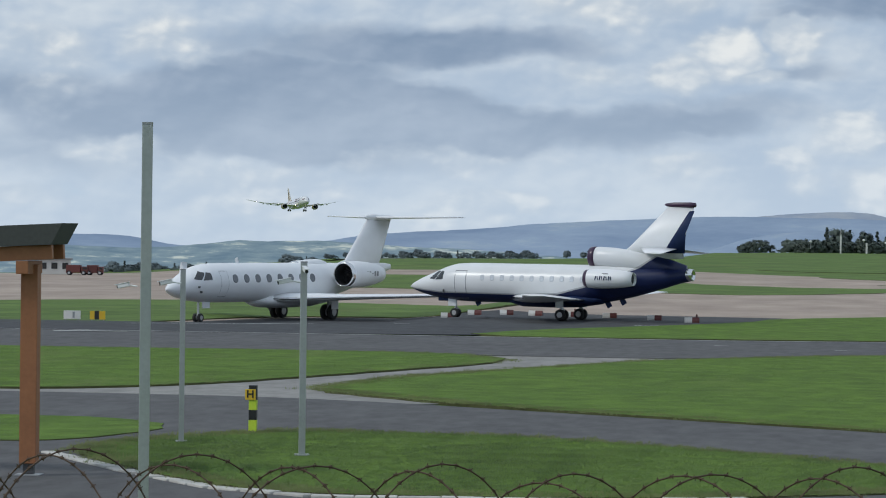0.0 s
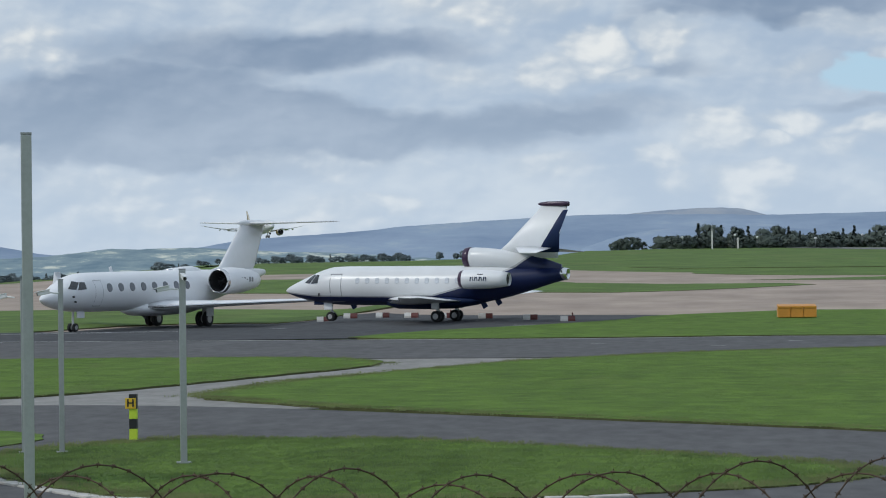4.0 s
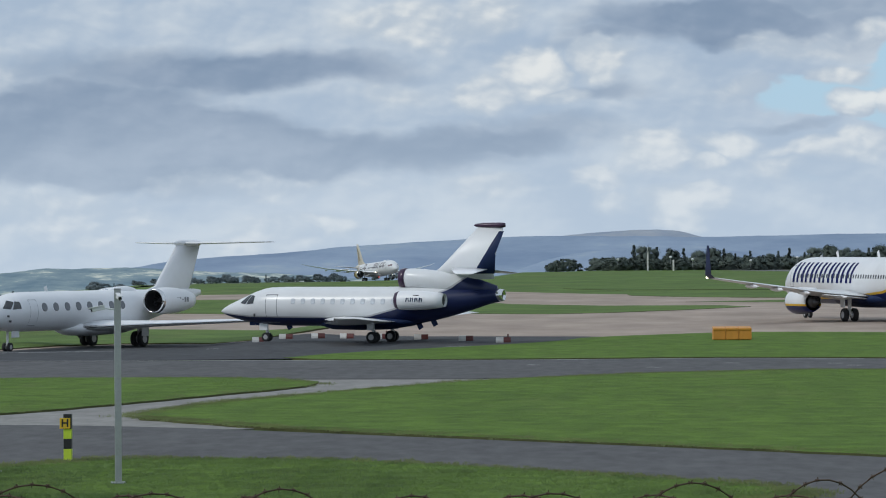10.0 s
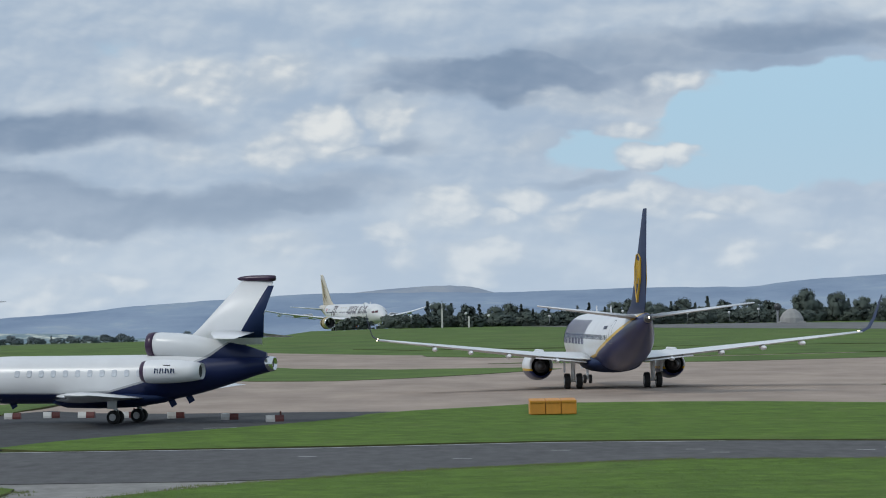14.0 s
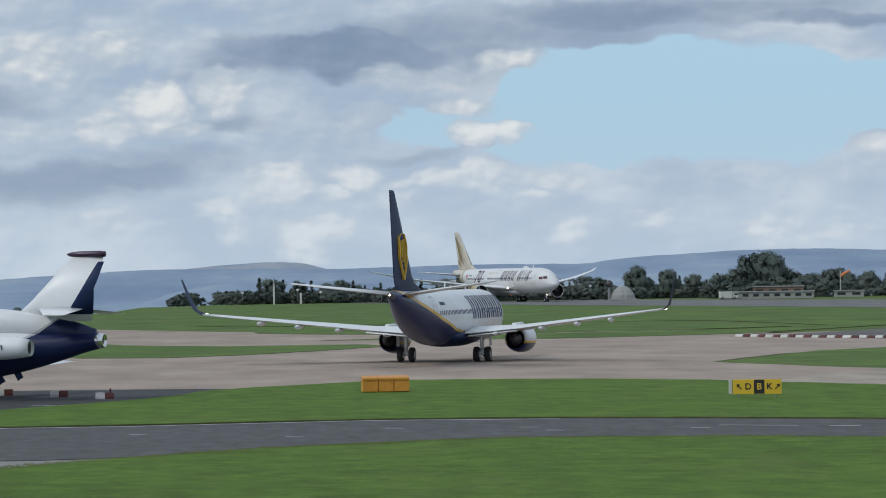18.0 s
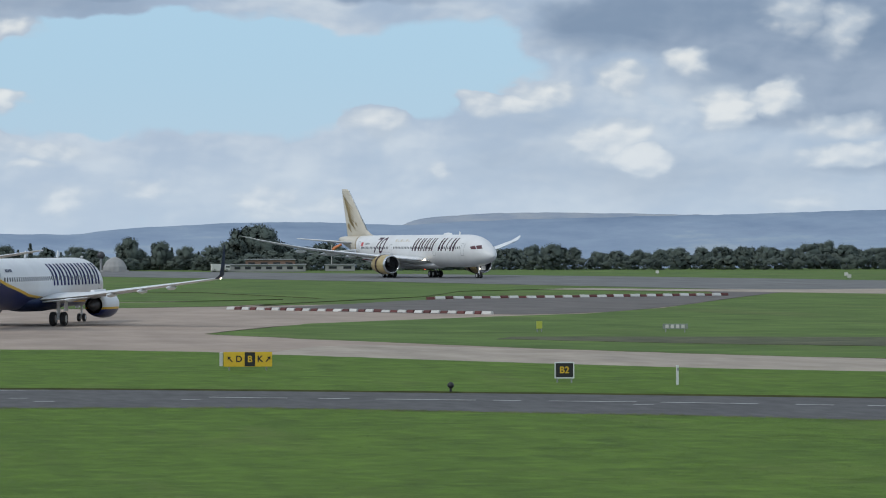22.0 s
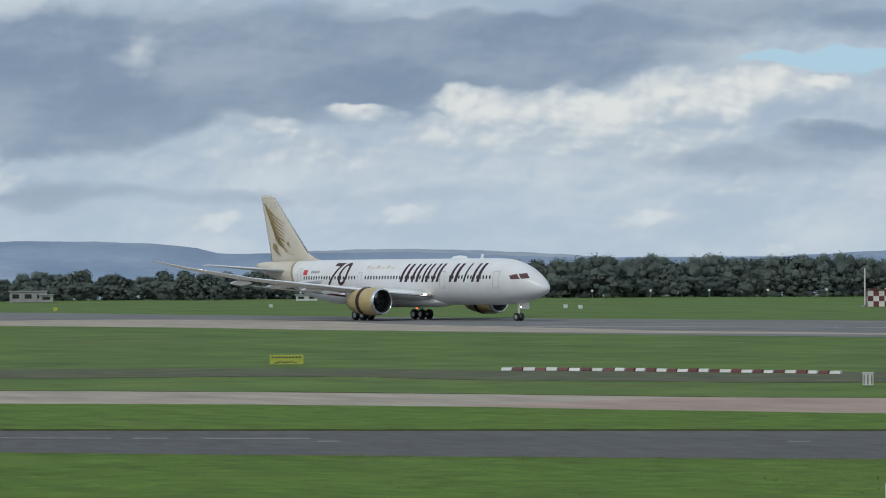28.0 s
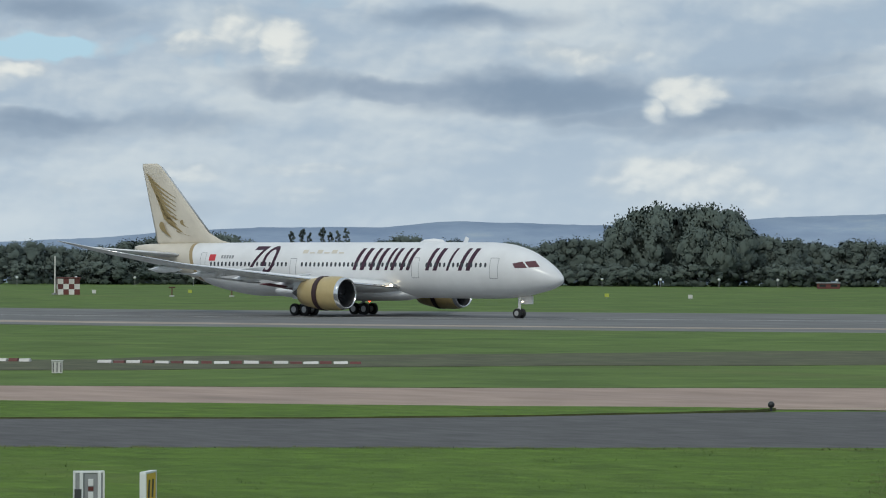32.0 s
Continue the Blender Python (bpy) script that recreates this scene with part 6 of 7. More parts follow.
# ---- wide-body airliner
def widebody():
    root = thing("airliner", "white wide-body airliner with gold engines and a beige tail", "aeroplane")
    X = 31.6
    H = Hull(X, [(0, 4.05, 0.03, 0.03), (0.35, 4.08, 0.55, 0.5), (1.3, 4.25, 1.2, 1.12), (2.8, 4.52, 1.85, 1.80), (4.8, 4.78, 2.42, 2.45), (7.2, 4.93, 2.76, 2.86), (10, 4.98, 2.88, 2.98), (42, 4.98, 2.88, 2.98), (47, 5.25, 2.6, 2.68), (52, 5.85, 1.95, 2.05), (57, 6.55, 1.15, 1.28), (60.5, 7.05, 0.55, 0.70), (62.0, 7.25, 0.22, 0.32)])
    skin = paint("widebody_paint", (0.74, 0.745, 0.75), [([(-32, 14), (-21.0, 14), (-20.6, 9.0), (-19.2, 5.4), (-17.5, 2.0), (-17.3, 0.0), (40, 0.0)], (0.36, 0.27, 0.14)), ([(-32, 14), (-21.5, 14), (-21.1, 9.0), (-19.8, 5.4), (-18.1, 2.0), (-17.9, 0.0), (40, 0.0)], (0.62, 0.57, 0.48))], 32.0, 14.0)
    part("fuselage", H.skin(90, 48), skin, root, smooth=True)
    bm = bmesh.new()
    loops = []
    for s, hw, zc, hh in ((18.5, 0.8, 2.4, 0.3), (21.5, 2.5, 2.55, 0.85), (26, 3.05, 2.6, 1.0), (33, 3.05, 2.62, 0.98), (38, 2.2, 2.7, 0.8), (41, 0.6, 2.8, 0.3)):
        loops.append([(X - s, hw * math.sin(2 * math.pi * k / 24), zc - hh * math.cos(2 * math.pi * k / 24)) for k in range(24)])
    rings(bm, loops)
    part("wing_fairing", bm, WHITE_PAINT, root, smooth=True)
    for side in (1, -1):
        w = part("wing", wing_mesh(densify([(20.3, 2.4, 3.1, 13.2, 0.135), (25.6, 9.3, 3.85, 7.4, 0.12), (34.2, 20.5, 5.45, 4.3, 0.10), (39.2, 27.0, 6.9, 2.6, 0.09), (42.6, 29.7, 7.75, 0.9, 0.08), (43.6, 30.06, 7.9, 0.35, 0.08)], 3), side, X), WING_GREY, root, smooth=True)
        part("leading_edge", wing_mesh(densify([(20.2, 2.4, 3.102, 0.9, 0.38), (25.5, 9.3, 3.852, 0.7, 0.36), (34.14, 20.5, 5.452, 0.5, 0.36), (39.15, 27.0, 6.9, 0.3, 0.36)], 2), side, X), CHROME, w, "polished leading edge", smooth=True)
        part("flap", wing_mesh([(32.6, 3.2, 2.75, 2.6, 0.10), (32.3, 9.2, 3.4, 2.2, 0.10)], side, X), MAROON, w, "lowered flap with a maroon underside", smooth=True)
        part("flap", wing_mesh([(32.9, 10.4, 3.55, 2.0, 0.10), (36.6, 18.5, 4.55, 1.5, 0.10)], side, X), WING_GREY, w, smooth=True)
        for y, s in ((6.4, 32.5), (12.0, 33.4), (16.2, 35.4), (20.4, 37.6)):
            part("flap_fairing", turned(bmesh.new(), [(2.6, 0.03), (1.6, 0.26), (0.0, 0.36), (-1.2, 0.28), (-2.4, 0.03)], (X - s, side * y, 2.95 + 0.115 * y - 0.35), "X", 12), WING_GREY, w, smooth=True)
        part("spoiler", box(bmesh.new(), 1.4, 5.5, 0.08, X - 32.3, side * 14.5, 4.75, rz=side * 27, ry=-28, rx=side * -6, bevel=0.02), WING_GREY, w, "raised spoiler panel")
        part("spoiler", box(bmesh.new(), 1.4, 4.0, 0.08, X - 31.6, side * 6.4, 4.1, rz=side * 8, ry=-28, rx=side * -5, bevel=0.02), WING_GREY, w, "raised spoiler panel")
        part("engine_pylon", box(bmesh.new(), 6.0, 0.6, 1.3, X - 25.6, side * 9.75, 3.55, bevel=0.2), WHITE_PAINT, root)
        n = nacelle(root, X - 21.2, side * 9.75, 2.50, 6.0, 1.72, GOLD, CHROME, tail_r=0.72)
        bm = bmesh.new()
        turned(bm, [(-2.85, 1.815), (-2.9, 1.70), (-3.45, 1.70), (-3.5, 1.80)], (X - 21.2, side * 9.75, 2.50), "X", 36, cap=False)
        # open thrust reverser ring
        turned(bm, [(-2.86, 1.84), (-3.44, 1.825)], (X - 21.2, side * 9.75, 2.50), "X", 36, cap=False)
        part("reverser_gap", bm, REVERSER, n, "dark maroon band of the open reverser", smooth=True)
        part("tailplane", wing_mesh([(53.0, 0.9, 6.45, 6.2, 0.10), (59.2, 9.9, 7.35, 2.0, 0.09)], side, X), WHITE_PAINT, root, smooth=True)
        lamp = part("landing_light", turned(bmesh.new(), [(0.16, 0.02), (0.1, 0.14), (-0.1, 0.16), (-0.16, 0.02)], (X - 20.75, side * 3.15, 3.35), "X", 12), AMBER_GLOW, w, "glowing wing root landing light")
    fin = part("fin", wing_mesh([(45.5, 0, 7.6, 12.8, 0.02), (48.6, 0, 8.2, 10.2, 0.06), (50.3, 0, 9.0, 8.6, 0.085), (57.9, 0, 16.6, 3.1, 0.085), (58.7, 0, 17.0, 2.3, 0.07)], 1, X, True), BEIGE, root, "beige tail fin with a gold feather emblem", smooth=True)
    part("rudder_edge", wing_mesh([(50.2, 0, 9.0, 0.35, 0.6), (57.8, 0, 16.6, 0.3, 0.6)], 1, X, True), GREY_PAINT, fin, smooth=True)
    # feather emblem: plain gold strokes fanning up the fin
    for side in (1, -1):
        rows = []
        for k in range(8):  # feathers, from the trailing edge down to the breast
            za = 15.9 - 0.62 * k
            zb = za - 2.9 + 0.12 * k
            rows.append((58.35 + (za - 9) * 0.276 - 0.25 * k, za, 51.9 + (zb - 9) * 0.9 + 0.42 * k, zb, 0.36 + 0.012 * k))
        rows += [(56.8, 11.2, 54.4, 9.1, 0.55), (55.9, 11.0, 53.9, 10.2, 0.42), (57.6, 10.3, 56.2, 8.6, 0.50), (55.2, 9.3, 53.0, 8.7, 0.34), (54.4, 10.5, 53.4, 9.6, 0.30)]
        for a, za, b, zb, r in rows:
            bm = bmesh.new()
            n = 8
            loop = []
            for i in range(n + 1):
                u = i / n
                wd = r * math.sin(math.pi * min(0.98, 0.06 + 0.9 * u)) ** 0.6
                s = a + (b - a) * u + 0.5 * math.sin(math.pi * u)
                z = za + (zb - za) * u
                loop.append((s, z, wd))
            left = [bm.verts.new((X - s - wd, side * 0.44, z + 0.25 * wd)) for s, z, wd in loop]
            right = [bm.verts.new((X - s + wd, side * 0.44, z - 0.25 * wd)) for s, z, wd in loop]
            for i in range(n):
                bm.faces.new((left[i], left[i + 1], right[i + 1], right[i]))
            for v in bm.verts:
                k = (v.co.z - 8.2) / 8.6
                v.co.y = side * (0.335 - 0.16 * k)
            part("emblem_stroke", bm, GOLD_DARK, fin)
    spots = [8.2 + 0.61 * k for k in range(14)] + [18.6 + 0.61 * k for k in range(26)] + [36.2 + 0.61 * k for k in range(20)]
    cabin_windows(root, H, spots, 5.55, 0.30, 0.50, WINDOW_DARK)
    glazing(root, H, [((2.15, 5.38), (3.15, 5.3), (3.75, 5.9), (2.85, 6.02)), ((3.3, 5.28), (4.6, 5.25), (4.95, 5.72), (3.95, 5.92))], name="windscreen", mat=REFLECTION_TINT)
    for side in (1, -1):
        outline(root, H, 6.6, 7.65, 4.15, 6.3, side)
        outline(root, H, 17.2, 18.2, 4.15, 6.3, side)
        outline(root, H, 34.7, 35.6, 4.2, 6.2, side)
        outline(root, H, 48.8, 49.7, 4.9, 6.8, side)
        starts = [(10.2, 1.9), (13.1, 0.8), (14.7, 1.9), (18.5, 1.6), (20.7, 1.5), (22.7, 1.7), (24.9, 1.9)]
        title_bars(root, H, starts, 4.95, 7.3, 1.5, -0.75 if side < 0 else 0.75, TITLE, side, 0.40)
        bm = bmesh.new()
        for k in range(6):
            H.patch(bm, ((28.2 + 1.05 * k, 6.72), (28.95 + 1.05 * k, 6.72), (28.95 + 1.05 * k, 6.86 + 0.25 * (k % 2)), (28.2 + 1.05 * k, 6.86 + 0.25 * (k % 2))), side, 0.02, 3)
        part("script_mark", bm, BEIGE, root, "beige script as plain bars")
        part("flag_mark", H.patch(bmesh.new(), ((47.2, 5.9), (48.2, 5.9), (48.2, 6.6), (47.2, 6.6)), side, 0.02, 3), FLAG_RED, root, "small red flag mark")
        bm = bmesh.new()
        for k in range(5):
            H.patch(bm, ((44.3 + 0.42 * k, 6.15), (44.6 + 0.42 * k, 6.15), (44.6 + 0.42 * k, 6.5), (44.3 + 0.42 * k, 6.5)), side, 0.02, 2)
        part("registration_mark", bm, GREY, root, "registration as plain grey bars")
        # the number painted behind the wing
        me = lettering("70", 4.3, TITLE, "number_seventy", 0.0, 0.25)
        bm = bmesh.new()
        bm.from_mesh(me)
        bpy.data.meshes.remove(me)
        for c in [-1.2 + 0.3 * k for k in range(9)]:
            bmesh.ops.bisect_plane(bm, geom=bm.verts[:] + bm.edges[:] + bm.faces[:], plane_co=(0, 0, c), plane_no=(0, 0, 1))
        for v in bm.verts:
            s = 40.2 - v.co.x if side < 0 else 40.2 + v.co.x
            v.co = H.side(s, 5.85 + v.co.z, side, 0.025)[0]
        part("number_seventy", bm, TITLE, root, "dark maroon painted number seventy")
    part("satcom_dome", turned(bmesh.new(), [(1.6, 0.02), (1.2, 0.25), (0, 0.36), (-1.2, 0.25), (-1.8, 0.02)], (X - 17.5, 0, 8.0), "X", 16), WHITE_PAINT, root, smooth=True)
    part("blade_aerial", box(bmesh.new(), 0.5, 0.05, 0.7, X - 13.0, 0, 8.15, ry=25), WHITE_PAINT, root)
    beacon = part("beacon", turned(bmesh.new(), [(0.12, 0.02), (0.07, 0.10), (-0.07, 0.10), (-0.12, 0.02)], (X - 26.5, 0, 1.55), "X", 12), RED_GLOW, root, "glowing red belly beacon")
    leg = strut_leg(root, 25.8, 0, 0.52, 0, 2.3, "nose_gear", wheels_y=0.33, ww=0.38, door=(1.6, 0.9, 0.6, 0.55))
    part("taxi_light", turned(bmesh.new(), [(0.08, 0.01), (0.06, 0.07), (-0.06, 0.07)], (26.2, 0, 1.75), "X", 12), AMBER_GLOW, leg, "glowing nose gear light")
    for side in (1, -1):
        strut_leg(root, 0, side * 4.9, 0.66, 0, 3.0, "main_gear", pairs=2, gap=1.5, wheels_y=0.65, ww=0.52, door=(1.6, 1.3, 0.0, side * 1.0))
    return root


jet_a = trijet()
jet_b = twinjet()
plane_a = airliner()
plane_b = widebody()
jet_a["group"] = jet_b["group"] = "parked business jets"


def heading(x, y, z, az, pitch=0.0, bank=0.0):
    """A pose with the nose towards an azimuth (degrees from +Y towards +X)."""
    return pose(x, y, z, bank, -pitch, 90 - az)


jet_a.matrix_basis = heading(-14.0, 216.0, 0.065, -69)
jet_b.matrix_basis = heading(-35.35, 245.0, -1.0 + 0.07, -154.3)

# ------------------------------------------------------------------ things near the fence


def camera_head(parent, x, y, z, rz):
    """A white surveillance camera on its bracket."""
    bm = bmesh.new()
    box(bm, 0.09, 0.34, 0.10, 0, 0.17, 0, bevel=0.02)
    box(bm, 0.12, 0.42, 0.02, 0, 0.2, 0.065, bevel=0.008)
    body = part("camera_body", bm, WHITE, parent, "white weatherproof camera")
    body.matrix_basis = pose(x, y, z, -12, 0, rz)
    bm = bmesh.new()
    turned(bm, [(0.335, 0.045), (0.36, 0.045), (0.36, 0.03), (0.345, 0.01)], (0, 0, 0), "Y", 12)
    part("lens", bm, BLACK, body)
    bm = bmesh.new()
    tube(bm, (0, 0, -0.02), (0, -0.22, -0.10), 0.02, None, 8)
    part("bracket", bm, WHITE, body)


def steel_post(x, y, height, width, label, cams=(), z=0.0):
    root = thing("steel_post", label, "post", pose(x, y, z), group="steel posts behind the fence")
    bm = bmesh.new()
    box(bm, width, width, height, 0, 0, height / 2, rz=12, bevel=0.012)
    part("shaft", bm, STEEL, root)
    part("cap", box(bmesh.new(), width * 1.04, width * 1.04, 0.03, 0, 0, height + 0.015, rz=12), GREY, root)
    part("base_plate", box(bmesh.new(), width * 2.2, width * 2.2, 0.03, 0, 0, 0.1, rz=12), STEEL, root)
    for cz, rz, dx in cams:
        camera_head(root, dx, -0.15, cz, rz)
    return root


steel_post(-9.3, 49.1, 7.42, 0.155, "tall galvanised steel post, plain")
steel_post(-12.33, 86.1, 5.0, 0.165, "galvanised steel post carrying white cameras", ((4.55, 105, -0.30), (4.85, 200, 0.02)))
steel_post(-16.25, 90.5, 4.7, 0.14, "galvanised steel post with a small camera", ((4.4, 100, -0.26),))
steel_post(-17.25, 90.4, 4.7, 0.14, "galvanised steel post with a camera on its side", ((4.3, 75, -0.42),))

# hydrant marker
marker = thing("marker_post", "black and lime banded marker post with a letter plate", "marker", pose(-15.07, 95.3, 0.085))
for k, (z0, z1, mat) in enumerate(((0.0, 0.34, HIVIS), (0.34, 0.62, BLACK), (0.62, 0.9, HIVIS), (0.9, 1.32, BLACK))):
    part("band", box(bmesh.new(), 0.22, 0.22, z1 - z0, 0, 0, (z0 + z1) / 2, bevel=0.01), mat, marker, "lime band" if mat is HIVIS else "black band")
plate = part("letter_plate", box(bmesh.new(), 0.30, 0.03, 0.30, -0.06, -0.13, 1.06, bevel=0.006), YELLOW, marker, "yellow plate")
t = new("letter", lettering("H", 0.30, BLACK, "letter", 0.004))
t.parent = plate
t.matrix_basis = pose(-0.06, -0.151, 1.06)

# timber shelter
shelter = thing("shelter", "timber shelter with a dark felt roof beside the path", "shelter", pose(-17.62, 78.2, 0.035))
for dx in (0, -5.5):
    p = part("timber_post", box(bmesh.new(), 0.40, 0.40, 4.65, dx, 0, 0.28 + 4.65 / 2, bevel=0.02), WOOD, shelter)
    part("post_shoe", box(bmesh.new(), 0.24, 0.24, 0.30, dx, 0, 0.15, bevel=0.01), DARK_METAL, p, "dark steel shoe")
    part("shoe_plate", box(bmesh.new(), 0.6, 0.5, 0.03, dx, 0, 0.015, bevel=0.005), GREY, p)
for y in (-0.62, 0.62):
    part("timber_beam", box(bmesh.new(), 8.0, 0.20, 0.34, -3.35, y, 5.02, ry=-3.0, bevel=0.02), WOOD, shelter)
part("tie_beam", box(bmesh.new(), 0.30, 1.5, 0.30, -0.05, 0, 4.86, bevel=0.02), WOOD, shelter)
bm = bmesh.new()
loops = []
for y in (-0.9, 0.9):
    loops.append([(-7.5, y, 5.02), (0.66, y, 5.40), (0.92, y, 5.90), (-7.5, y, 5.46)])
rings(bm, loops)
part("roof", bm, ROOF_FELT, shelter, "dark green-grey felt roof with a sloping edge")

# coiled barbed wire along the fence top
fence = thing("fence", "rusty coiled barbed wire along the fence top", "fence", pose(0, 0, 0))
rw = random.Random(3)


def coil(y0, phase, x0, x1, pitch, radius, name, mat, side):
    """Flattened, overlapping loops of barbed wire that lean along the fence."""
    pts = []
    n = int((x1 - x0) / pitch * 30)
    for i in range(n + 1):
        u = i / 30
        x = x0 + u * pitch
        sway = 0.05 * math.sin(x * 1.3 + 0.7) + 0.035 * noise.noise((x * 0.9, phase, 0))
        lift = 0.17 * step((x - 0.9) / 0.7) - 0.03 * step((x + 3) / 2)
        r = radius * (1 + 0.05 * math.sin(u * 2.3 + phase))
        a = 2 * math.pi * u + phase
        lean = 0.27 + 0.03 * math.sin(u * 1.7 + phase)
        pts.append(Vector((x + lean * math.sin(a) + sway, y0 + side * 0.7 * r * math.sin(a), 4.10 + lift + sway * 0.4 + r * math.cos(a))))
    cu = bpy.data.curves.new(name, "CURVE")
    cu.dimensions, cu.bevel_depth, cu.bevel_resolution = "3D", 0.0052, 1
    sp = cu.splines.new("POLY")
    sp.points.add(len(pts) - 1)
    for p, v in zip(sp.points, pts):
        p.co = (*v, 1)
    cu.materials.append(mat)
    ob = new(name, cu)
    ob.parent = fence
    bm = bmesh.new()
    acc = 0.0
    for a, b in zip(pts, pts[1:]):
        acc += (b - a).length
        if acc > 0.10:
            acc = 0.0
            d = (b - a).normalized()
            o = d.orthogonal().normalized()
            q = d.cross(o)
            ang = rw.uniform(0, 3.14)
            for k in range(2):
                e = (o * math.cos(ang + k * 1.6) + q * math.sin(ang + k * 1.6)) * 0.019
                tube(bm, a - e + d * 0.006 * k, a + e - d * 0.006 * k, 0.0036, 0.002, 4)
            tube(bm, a - d * 0.012, a + d * 0.014, 0.0085, None, 5)
    b = part("barbing", bm, mat, ob)
    b["kind"] = "stuff"
    return ob


GALV_WIRE = material("galvanised_wire", (0.42, 0.43, 0.42), 0.45, 0.7, grain=30, vary=0.15)
coil(20.0, 0.0, -6.49, 3.6, 0.77, 0.50, "wire_coil", RUSTY, 1)
coil(20.12, 1.9, -6.42, 3.6, 0.77, 0.45, "wire_coil", RUSTY, -1)
coil(19.9, 1.2, 1.55, 3.6, 0.62, 0.52, "wire_coil", GALV_WIRE, 1)
for k in range(7):
    x = -6.8 + 1.75 * k
    bm = bmesh.new()
    gz = ground_z(x, 20)
    tube(bm, (x, 20, gz - 0.2), (x, 20, 3.75), 0.04, None, 8)
    part("fence_post", bm, STEEL, fence)
for z in (2.9, 3.35, 3.72):
    bm = bmesh.new()
    tube(bm, (-7, 20, z), (3.9, 20, z), 0.004, None, 5)
    part("line_wire", bm, STEEL, fence)

# ------------------------------------------------------------------ things on the airfield
crate = thing("grit_bin", "row of orange plastic bins on the grass verge", "bin", pose(8.15, 217.2, 0.1, 0, 0, 3))
for k in range(3):
    bm = bmesh.new()
    box(bm, 0.80, 0.95, 0.62, -0.82 + 0.82 * k, 0, 0.33, bevel=0.04)
    b = part("bin", bm, ORANGE, crate)
    bm = bmesh.new()
    box(bm, 0.81, 1.0, 0.16, -0.82 + 0.82 * k, -0.02, 0.72, rx=6, bevel=0.05)
    part("lid", bm, ORANGE, b, "orange lid")
    part("rib", box(bmesh.new(), 0.05, 0.04, 0.55, -0.82 + 0.82 * k + 0.36, -0.48, 0.34, bevel=0.01), ORANGE, b)


def stand_block(x, y, rz, flip):
    root = thing("stand_barrier", "low red and white plastic barrier on the stand", "barrier", pose(x, y, ground_z(x, y) + 0.065, 0, 0, rz), group="barriers round the stand")
    for k, m in enumerate((RED, OFF_WHITE) if flip else (OFF_WHITE, RED)):
        bm = bmesh.new()
        loops = []
        for xx in (-0.46 + 0.46 * k, -0.01 + 0.46 * k):
            loops.append([(xx, -0.2, 0), (xx, 0.2, 0), (xx, 0.2, 0.13), (xx, 0.12, 0.33), (xx, -0.12, 0.33), (xx, -0.2, 0.13)])
        rings(bm, loops)
        part("section", bm, m, root, "red section" if m is RED else "white section")
    return root


for i, (x, y, rz) in enumerate(((-6.3, 214.6, 8), (-8.8, 218.6, -4), (-11.9, 222.5, 6), (-14.6, 224.5, 10), (-17.0, 225.8, -8), (-19.0, 226.6, 4), (-21.2, 227.2, -3), (-23.0, 227.0, 6))):
    b = stand_block(x, y, rz, False)
    if i in (0, 3):
        part("lamp_stub", turned(bmesh.new(), [(0.31, 0.05), (0.50, 0.05), (0.54, 0.02)], (0.3, 0, 0), "Z", 8), RED, b)


def barrier_line(points, count, first, label, tall=0.42, wide=0.5, whites=1.0):
    """A row of red and white barrier sections, laid end to end."""
    root = thing("barrier_row", label, "barrier", group="closed taxiway barriers")
    total = sum(math.hypot(b[0] - a[0], b[1] - a[1]) for a, b in zip(points, points[1:]))
    lens = [(whites if (k + first) % 2 else 1.0) for k in range(count)]
    unit = total / sum(lens)
    meshes = {}

    def at(d):
        for a, b in zip(points, points[1:]):
            seg = math.hypot(b[0] - a[0], b[1] - a[1])
            if d <= seg or b == points[-1]:
                return a[0] + (b[0] - a[0]) * d / seg, a[1] + (b[1] - a[1]) * d / seg, math.degrees(math.atan2(b[1] - a[1], b[0] - a[0]))
            d -= seg
    d = 0.0
    for k in range(count):
        ln = lens[k] * unit
        x, y, rz = at(d + ln / 2)
        white = (k + first) % 2
        if white not in meshes:
            bm = bmesh.new()
            loops = []
            gap = min(0.03, ln * 0.03)
            for xx in (-ln / 2 + gap, ln / 2 - gap):
                loops.append([(xx, -wide / 2, 0), (xx, wide / 2, 0), (xx, wide / 2, tall * 0.35), (xx, wide * 0.26, tall), (xx, -wide * 0.26, tall), (xx, -wide / 2, tall * 0.35)])
            rings(bm, loops)
            ob = part("barrier_section", bm, OFF_WHITE if white else RED, root)
            meshes[white] = ob.data
        else:
            ob = new("barrier_section", meshes[white])
            ob.parent = root
        ob.matrix_basis = pose(x, y, ground_z(x, y) + 0.03 - rw.uniform(0.0, 0.22) * tall, rw.uniform(-3, 3), rw.uniform(-1.5, 1.5), rz + rw.uniform(-4, 4))
        ob.scale = (rw.uniform(0.84, 1.0), 1.0, 1.0)
        d += ln
    return root


barrier_line([(47.8, 358.6), (66.3, 327.6)], 33, 1, "low red and white barriers across the closed link", 0.27, 0.4, 1.25)
barrier_line([(78.0, 411), (96, 416.5), (117, 424.5)], 35, 0, "second line of low red and white barriers", 0.33, 0.5, 1.3)
barrier_line([(97.8, 225.0), (103, 219.5), (110.4, 206.4)], 31, 1, "red and white barriers along the worn track", 0.24, 0.4, 1.15)
barrier_line([(112.4, 202.6), (116, 198.2), (123.5, 192.0)], 18, 1, "red and white barriers sunk into the grass", 0.2, 0.4, 1.3)


